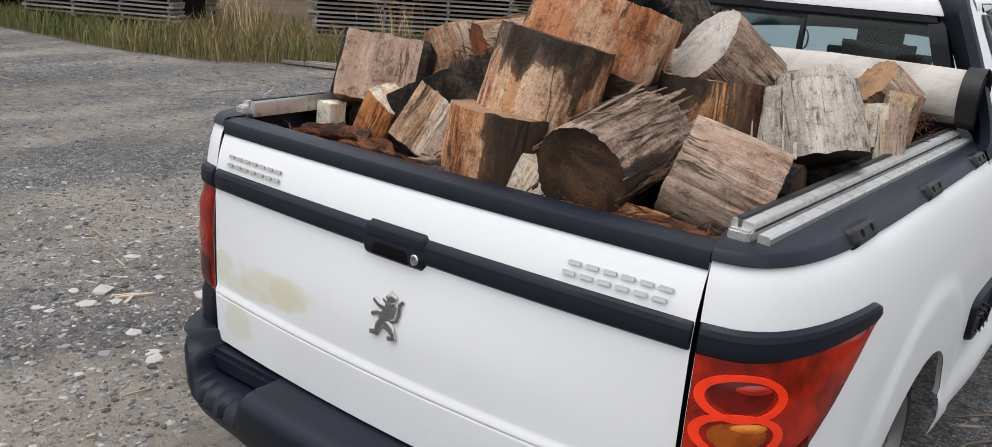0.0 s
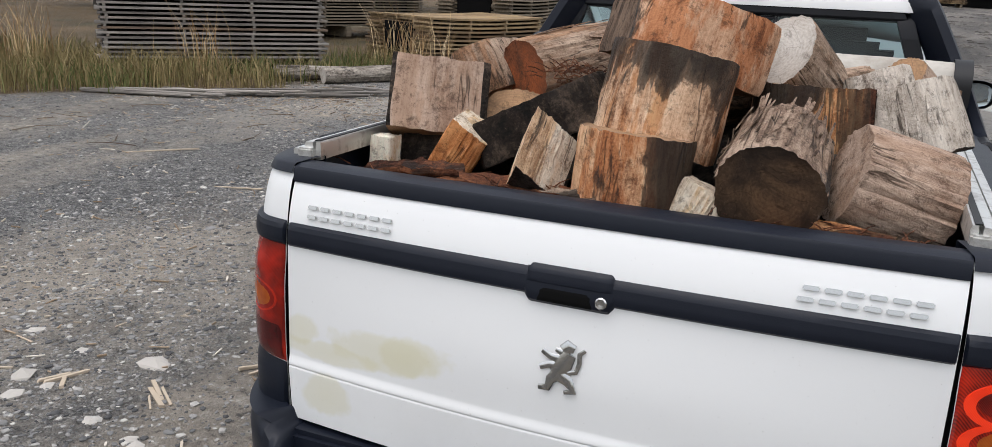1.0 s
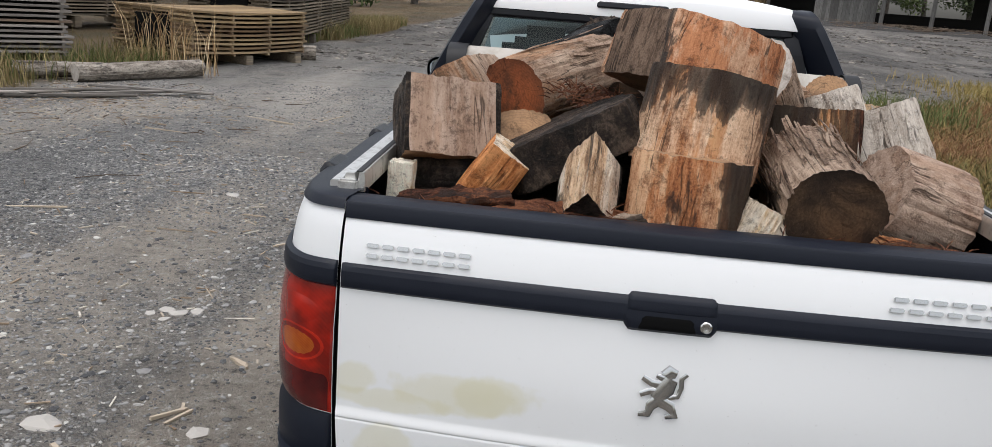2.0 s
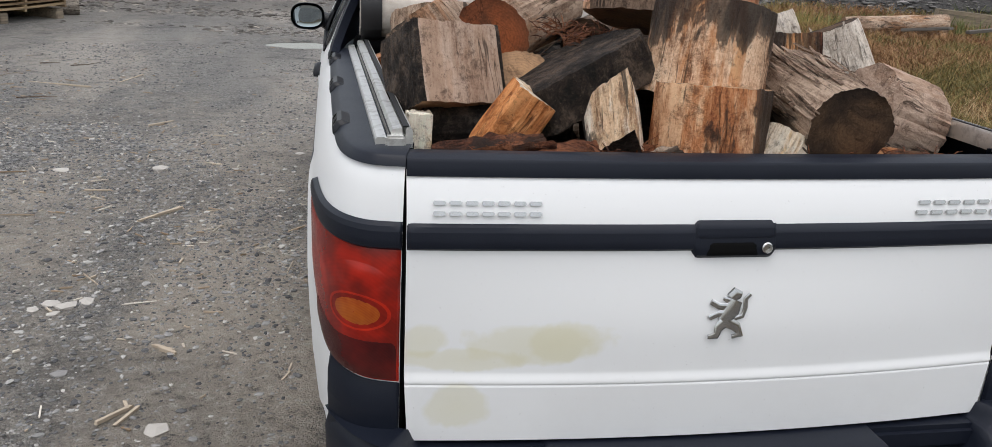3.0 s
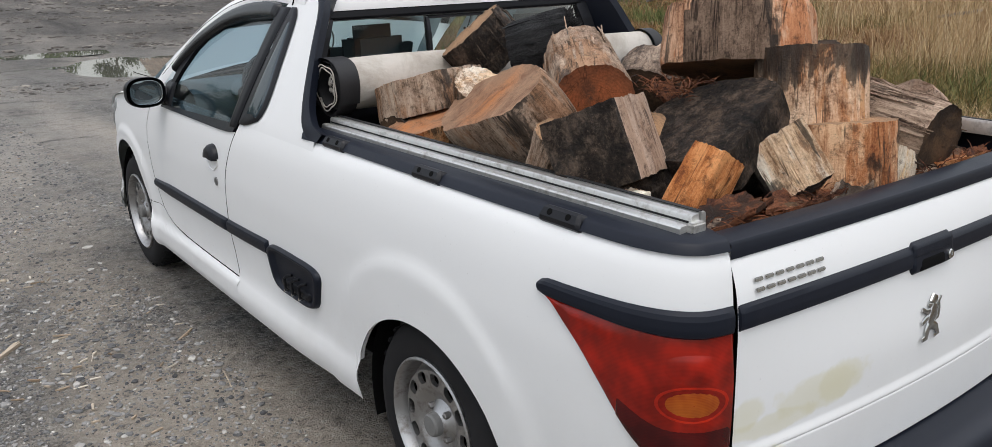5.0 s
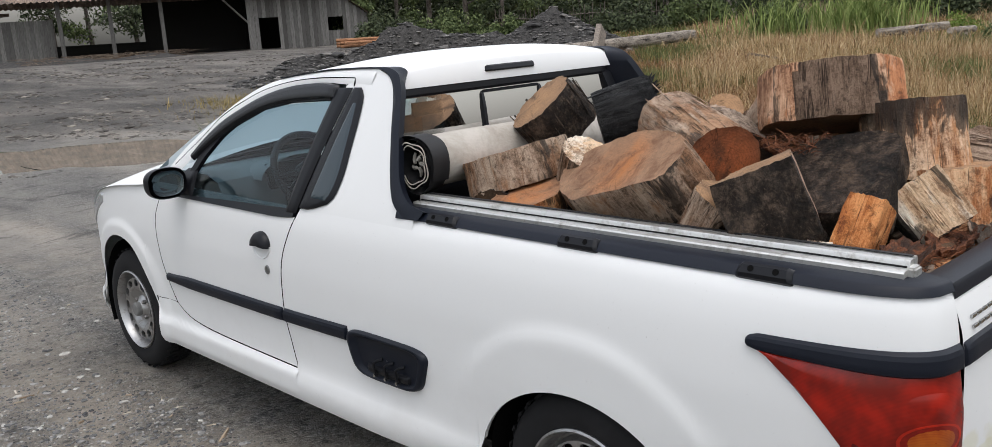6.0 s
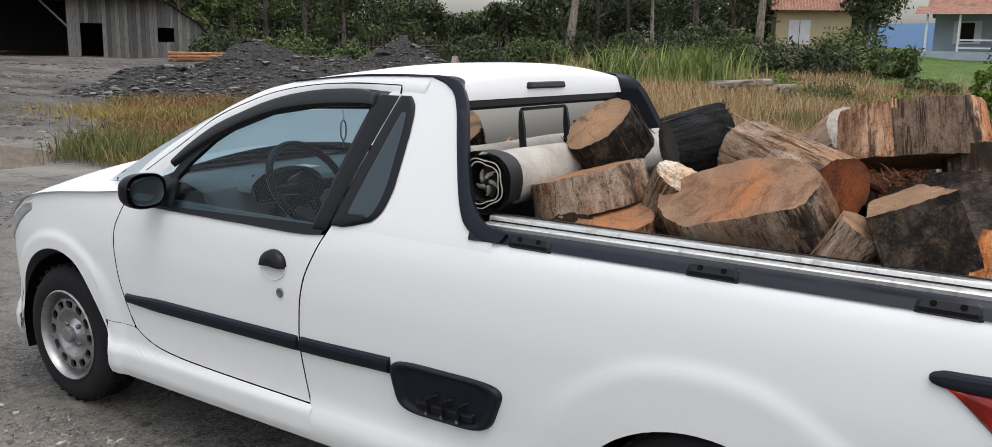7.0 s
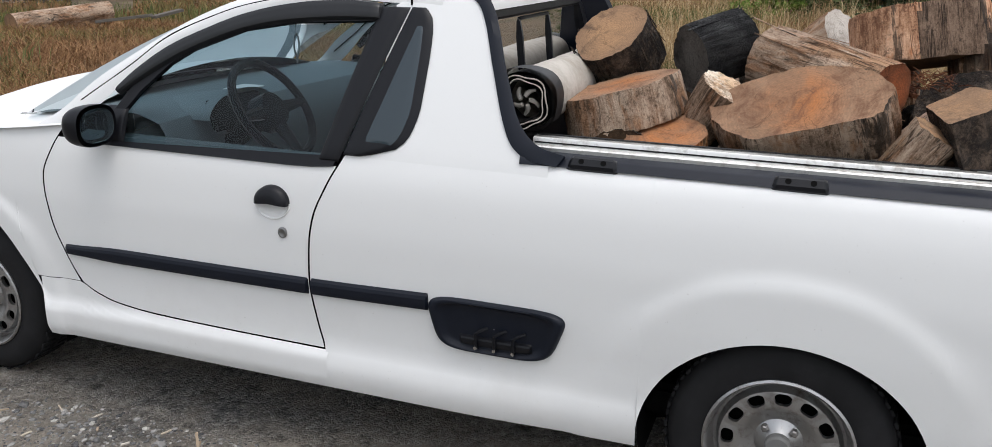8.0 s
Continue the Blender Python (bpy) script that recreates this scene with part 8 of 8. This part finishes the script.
def leaf_mesh(name, centres, radii, per, size, mat, parent, seed):
    """Many small leaf clumps round given centres."""
    r = np.random.RandomState(seed)
    c = np.repeat(np.array(centres, float), per, axis=0)
    n = len(c)
    d = r.normal(0, 1, (n, 3))
    d /= np.linalg.norm(d, axis=1)[:, None]
    p = c + d * (np.repeat(np.array(radii), per) * r.uniform(0.25, 1.0, n) ** 0.6)[:, None] * np.array([1, 1, 0.75])
    u = r.normal(0, 1, (n, 3))
    u /= np.linalg.norm(u, axis=1)[:, None]
    w = np.cross(u, d)
    w /= np.linalg.norm(w, axis=1)[:, None] + 1e-9
    s = (size * r.uniform(0.5, 1.3, n))[:, None]
    v = np.stack([p - u * s, p + w * s * 0.45, p + u * s, p - w * s * 0.45], 1).reshape(-1, 3)
    me = bpy.data.meshes.new(name)
    me.vertices.add(4 * n)
    me.vertices.foreach_set("co", v.ravel())
    me.loops.add(4 * n)
    me.loops.foreach_set("vertex_index", np.arange(4 * n, dtype=np.int32))
    me.polygons.add(n)
    me.polygons.foreach_set("loop_start", (4 * np.arange(n)).astype(np.int32))
    me.update(calc_edges=True)
    me.materials.append(mat)
    ob = new(name, me)
    if parent is not None:
        ob.parent = parent
        ob.matrix_parent_inverse = parent.matrix_world.inverted()
    return ob


def tree(x, y, h, spread, trunk, first, kind, seed, label, dense=1.0, bark=None):
    g = random.Random(seed)
    z = rise(x, y)
    t = thing("tree", label, "tree", "trees behind the field", at=(x, y, z))
    lean = Vector((g.uniform(-0.06, 0.06), g.uniform(-0.06, 0.06), 0))
    pts = [Vector((x, y, z - 0.1)) + lean * h * q + Vector((g.uniform(-0.06, 0.06), g.uniform(-0.06, 0.06), h * 0.92 * q)) for q in np.linspace(0, 1, 8)]
    bm = tube_bm(pts, [trunk * (1 - 0.85 * q) + 0.02 for q in np.linspace(0, 1, 8)], 9)
    centres, radii = [], []
    for k in range(int(11 * dense)):
        q = first + (1 - first) * g.random()
        b0 = pts[min(7, int(q * 7))]
        a = g.uniform(0, 6.28)
        ln = spread * g.uniform(0.45, 1.0) * (1.15 - 0.6 * q)
        tip = b0 + Vector((math.cos(a) * ln, math.sin(a) * ln, ln * g.uniform(0.15, 0.6)))
        tube_bm([b0, b0.lerp(tip, 0.5) + Vector((0, 0, 0.12 * ln)), tip], [trunk * 0.32, trunk * 0.2, 0.015], 5, bm, False)
        for s in (0.55, 0.8, 1.0):
            centres.append(b0.lerp(tip, s) + Vector((g.uniform(-0.3, 0.3), g.uniform(-0.3, 0.3), g.uniform(-0.1, 0.4))))
            radii.append(spread * g.uniform(0.22, 0.42))
    centres.append(pts[-1])
    radii.append(spread * 0.4)
    part("trunk", bm, bark or BARK, t)
    leaf_mesh("crown", centres, radii, int(95 * dense), 0.17, LEAVES[kind], t, seed)
    return t


def polar(az, d):
    return -2.78 + d * math.sin(radians(az)), 0.17 + d * math.cos(radians(az))


g = random.Random(90)
labels = ("dark green broadleaf tree behind the field", "slender tree with a thin grey-green crown", "leafy tree with low branches")
row = []
az = 37.5
while az < 79:
    row.append((az + g.uniform(-0.6, 0.6), g.uniform(60, 72)))
    az += g.uniform(1.7, 2.9)
for i, (az, d) in enumerate(row):
    if 72.8 < az < 77.8:
        d += 24
    x, y = polar(az, d)
    k = g.choice((0, 0, 1))
    gap = 51.6 < az < 57.6
    tree(x, y, g.uniform(3.0, 4.2) if gap else g.uniform(7.5, 11.0), g.uniform(2.0, 3.0), g.uniform(0.13, 0.24), 0.12 if gap else g.uniform(0.12, 0.3), k, 500 + i, labels[k if k else (i % 2) * 2])
for i, (az, d, h, tr) in enumerate(((61.0, 54, 9.5, 0.30), (72.6, 58, 9, 0.26), (66.2, 56, 8.0, 0.12))):
    x, y = polar(az, d)
    tree(x, y, h, 2.2, tr, 0.62, 1, 560 + i, "tall bare-trunked tree with a pale trunk", 0.8, PALE_BARK)
x, y = polar(78.6, 66)
tree(x, y, 7.5, 2.2, 0.2, 0.25, 0, 590, "dark layered tree beside the house")
for i, (az, d) in enumerate(((14, 80), (17, 82), (20, 78), (22, 80), (24.5, 76), (27, 78), (30, 75), (33, 74), (36, 70), (11, 84), (8, 88))):
    x, y = polar(az, d)
    tree(x, y, g.uniform(7, 10), 3.0, 0.2, 0.15, i % 2, 600 + i, "leafy tree standing behind the shed")
for i, (x, y) in enumerate(((-16, 30), (-13, 34), (-18, 24), (-12, 40), (-9, 46), (-22, 20), (-24, 13), (-14, 52), (-10, 60))):
    tree(x, y, g.uniform(5, 8), 2.6, 0.18, 0.12, i % 2, 640 + i, "leafy tree standing behind the lumber stacks")


def bush(x, y, r, h, kind, seed, label, n=14, per=170, size=0.07):
    gg = random.Random(seed)
    z = rise(x, y)
    bsh = thing("bush", label, "bush", "bushes in the field", at=(x, y, z))
    centres, radii = [], []
    bm = bmesh.new()
    for k in range(n):
        a, q = gg.uniform(0, 6.28), math.sqrt(gg.random())
        tip = Vector((x + r * q * math.cos(a), y + r * q * math.sin(a), z + h * gg.uniform(0.3, 1.0) * (1 - 0.45 * q)))
        tube_bm([(x + 0.25 * (tip.x - x), y + 0.25 * (tip.y - y), z - 0.05), tip], [0.03, 0.008], 4, bm, False)
        centres += [tip, (tip + Vector((tip.x, tip.y, z))) / 2]
        radii += [r * gg.uniform(0.25, 0.42)] * 2
    part("stems", bm, BARK, bsh)
    leaf_mesh("foliage", centres, radii, per, size, LEAVES[kind], bsh, seed)


for i, (az, d, r, h, k, lab) in enumerate((
        (64, 38, 1.3, 1.5, 1, "rounded green bush at the edge of the reeds"), (72, 46, 1.8, 1.9, 1, "green bush in front of the far house"), (75, 44, 2.0, 1.8, 0, "spreading dark bush in the field"),
        (78, 47, 2.2, 2.1, 1, "feathery green bush in the field"), (80.0, 45, 1.5, 1.6, 1, "green bush beside the lawn"), (70, 50, 2.0, 2.0, 0, "dark bush before the trees"), (55, 50, 2.0, 1.8, 0, "dark bush before the trees"),
        (43.5, 50, 2.2, 1.6, 1, "green bush behind the gravel heaps"), (40, 54, 2.2, 1.9, 0, "dark bush behind the gravel heaps"), (47, 49, 1.6, 1.3, 1, "green bush behind the gravel heaps"), (59, 52, 2.0, 1.7, 1, "green bush before the trees"),
        (62.5, 55, 2.0, 2.0, 0, "dark bush before the trees"), (52, 54, 1.8, 1.5, 0, "dark bush before the trees"), (82.3, 33, 0.9, 0.8, 1, "low bush in the dry grass"), (67, 54, 2.0, 2.2, 0, "dark bush before the trees"))):
    x, y = polar(az, d)
    bush(x, y, r, h, k, 700 + i, lab, size=0.11)
for i, (x, y, r, h, k) in enumerate(((19.3, 0.6, 1.2, 2.7, 1), (19.6, -0.9, 1.5, 3.3, 0), (21.5, 0.4, 1.5, 3.3, 1), (18.3, -2.2, 1.4, 2.6, 1), (22.5, -1.4, 2.0, 3.9, 1))):
    bush(x, y, r, h, k, 740 + i, "dense dark green bush at the field's edge", 20, 260, 0.06)
for i, (az, d, r, h, k) in enumerate(((84.3, 21, 0.7, 0.55, 2), (86.5, 24, 0.6, 0.5, 1), (80.5, 27, 0.8, 0.6, 2), (77.0, 30, 0.9, 0.7, 1), (73.5, 34, 1.0, 0.8, 2), (90.0, 17, 0.7, 0.6, 1), (92.5, 15, 0.6, 0.55, 2), (69.0, 37, 1.0, 0.9, 1))):
    x, y = polar(az, d)
    bush(x, y, r, h, k, 780 + i, "low leafy green weeds standing in the dry grass", 12, 90, 0.05)
bush(18.0, 1.9, 0.45, 2.2, 2, 760, "slim yellow-green sapling by the bushes", 12, 150, 0.06)
# deeper woods that close the view
centres = []
for k in range(620):
    az, d = g.uniform(34, 79.3), g.uniform(73, 92)
    gap = 51.4 < az < 57.8
    if 72.5 < az < 78.0:
        d = max(d, 87)
    x, y = polar(az, d)
    centres.append((x, y, rise(x, y) + (g.uniform(0.3, 2.0) if gap else g.uniform(0.3, 9.0) * g.uniform(0.4, 1.0))))
ob = leaf_mesh("far_woods", centres, [2.2] * len(centres), 110, 0.26, LEAVES[0], None, 77)
tagged(ob, "dark woods far behind the field", "woods", kind="stuff")

# rough paling fence before the trees
fence = thing("paling_fence", "rough grey fence of sticks before the trees", "fence", at=(33, 33, rise(33, 33)))
for k in range(46):
    az = 46.5 + 11.0 * k / 45
    x, y = polar(az + g.uniform(-0.06, 0.06), 53)
    z = rise(x, y)
    part("picket", tube_bm([(x, y, z - 0.1), (x + g.uniform(-0.08, 0.08), y, z + g.uniform(1.1, 1.8))], [0.035, 0.025], 5), BARK, fence)
for zz in (0.5, 1.05):
    pts = [Vector((*polar(az, 52.95), 0)) for az in np.linspace(46.5, 57.5, 12)]
    part("fence_rail", tube_bm([Vector((p.x, p.y, rise(p.x, p.y) + zz + g.uniform(-0.08, 0.08))) for p in pts], 0.03, 5), BARK, fence)

# ---------- houses ----------
TILES, n, l, b = base_mat("clay_roof_tiles", (0.30, 0.13, 0.08), 0.85)
v = coords(n, l)
l.new(ramp(n, l, noise_tex(n, l, v, 3, 6, 0.7), [(0.35, (0.16, 0.08, 0.055)), (0.65, (0.36, 0.17, 0.11))]), b.inputs["Base Color"])


def plaster(name, c):
    m, n, l, b = base_mat(name, c, 0.85, spec=0.2)
    v = coords(n, l)
    l.new(mixc(n, l, ramp(n, l, noise_tex(n, l, v, 1.5, 6, 0.7), [(0.4, BLACK), (0.7, (0.5,) * 3)]), c, tuple(0.7 * k for k in c)), b.inputs["Base Color"])
    return m


BLUEWALL, YELLOW, WHITEP = plaster("blue_grey_boards", (0.34, 0.40, 0.45)), plaster("yellow_plaster", (0.52, 0.44, 0.28)), plaster("white_paintwork", (0.68, 0.70, 0.72))


def house(label, az, d, turn, width, depth, eave, wallmat, roofmat, parts_fn):
    x, y = polar(az, d)
    h = thing("house", label, "house", at=(x, y, rise(x, y)))
    m = Matrix.Translation((x, y, rise(x, y) - 0.1)) @ Matrix.Rotation(radians(turn), 4, "Z")

    def bx(name, cx, cy, cz, sx, sy, sz, mat, parent=h, lab="", bev=0.0):
        bm = box_bm(cx, cy, cz, sx, sy, sz, bev)
        bm.transform(m)
        return part(name, bm, mat, parent, lab)

    bx("wall", 0, depth / 2, eave / 2, width, depth, eave, wallmat)
    rows = []
    for a in np.arange(-width / 2 - 0.5, width / 2 + 0.51, 0.12):
        z = 0.03 * math.cos(a * 2 * math.pi / 0.24)
        rows.append([m @ Vector((a, -0.7 + (depth / 2 + 0.7) * t, eave - 0.1 + 1.7 * t + z)) for t in (0, 0.33, 0.66, 1)] + [m @ Vector((a, depth + 0.6, eave - 0.1 + z))])
    part("roof", recalc(grid_bm(rows)), roofmat, h, "clay tiled roof")
    parts_fn(bx, m, h)
    return h


def blue_parts(bx, m, h):
    bx("porch_floor", -0.6, -1.4, 0.25, 8.0, 2.6, 0.5, BLUEWALL)
    for x in (-4.3, -2.6, -0.4, 1.8):
        bx("porch_post", x, -2.5, 1.55, 0.12, 0.12, 2.3, WHITEP)
    bx("porch_rail", -0.4, -2.5, 1.15, 4.4, 0.06, 0.09, WHITEP)
    bx("porch_rail", -0.4, -2.5, 0.70, 4.4, 0.06, 0.09, WHITEP)
    rows = [[m @ Vector((a, -2.9 + 2.4 * t, 2.6 + 0.55 * t + 0.03 * math.cos(a * 26))) for t in (0, 1)] for a in np.arange(-5.0, 4.4, 0.12)]
    part("porch_roof", recalc(grid_bm(rows)), TILES, h)
    for x in (-2.2, 1.6):
        w = bx("window", x, -0.04, 1.65, 1.5, 0.1, 1.35, WHITEP, lab="white framed window")
        bx("pane", x, -0.10, 1.65, 0.72, 0.04, 1.1, INNER_SHADE, w)
        bx("shutter", x - 0.56, -0.10, 1.65, 0.34, 0.05, 1.2, WHITEP, w)
        bx("shutter", x + 0.56, -0.10, 1.65, 0.34, 0.05, 1.2, WHITEP, w)
    for k in range(4):
        bx("front_step", -4.9, -2.2 - 0.3 * k, 0.40 - 0.11 * k, 1.0, 0.3, 0.10, WHITEP)


def yellow_parts(bx, m, h):
    d = bx("door", -1.0, -0.04, 1.05, 1.6, 0.08, 2.1, WHITEP, lab="white double door")
    bx("door_gap", -1.0, -0.09, 1.05, 0.04, 0.03, 2.0, INNER_SHADE, d)


house("blue-grey timber house with a porch and a tiled roof", 86.0, 61, -85, 8.0, 6.0, 2.85, BLUEWALL, TILES, blue_parts)
house("small yellow plastered house with a white door", 75.7, 74, -70, 5.5, 6.0, 2.9, YELLOW, TILES, yellow_parts)

# far hill, with the blue of the haze put into its colour
hill = base_mat("far_hill", (0.10, 0.16, 0.26), 1.0, spec=0.0)[0]
rows = []
for az in np.linspace(78.8, 93, 25):
    x, y = polar(az, 820)
    top = 38 + 8 * math.sin(az * 0.11 + 1.0) + 4 * math.sin(az * 0.31)
    rows.append([Vector((x, y, -3)), Vector((x * 1.04, y * 1.04, top * 0.7)), Vector((x * 1.09, y * 1.09, top))])
tagged(part("far_hill", recalc(grid_bm(rows)), hill), "hazy blue wooded hill on the horizon", "hill", kind="structure")
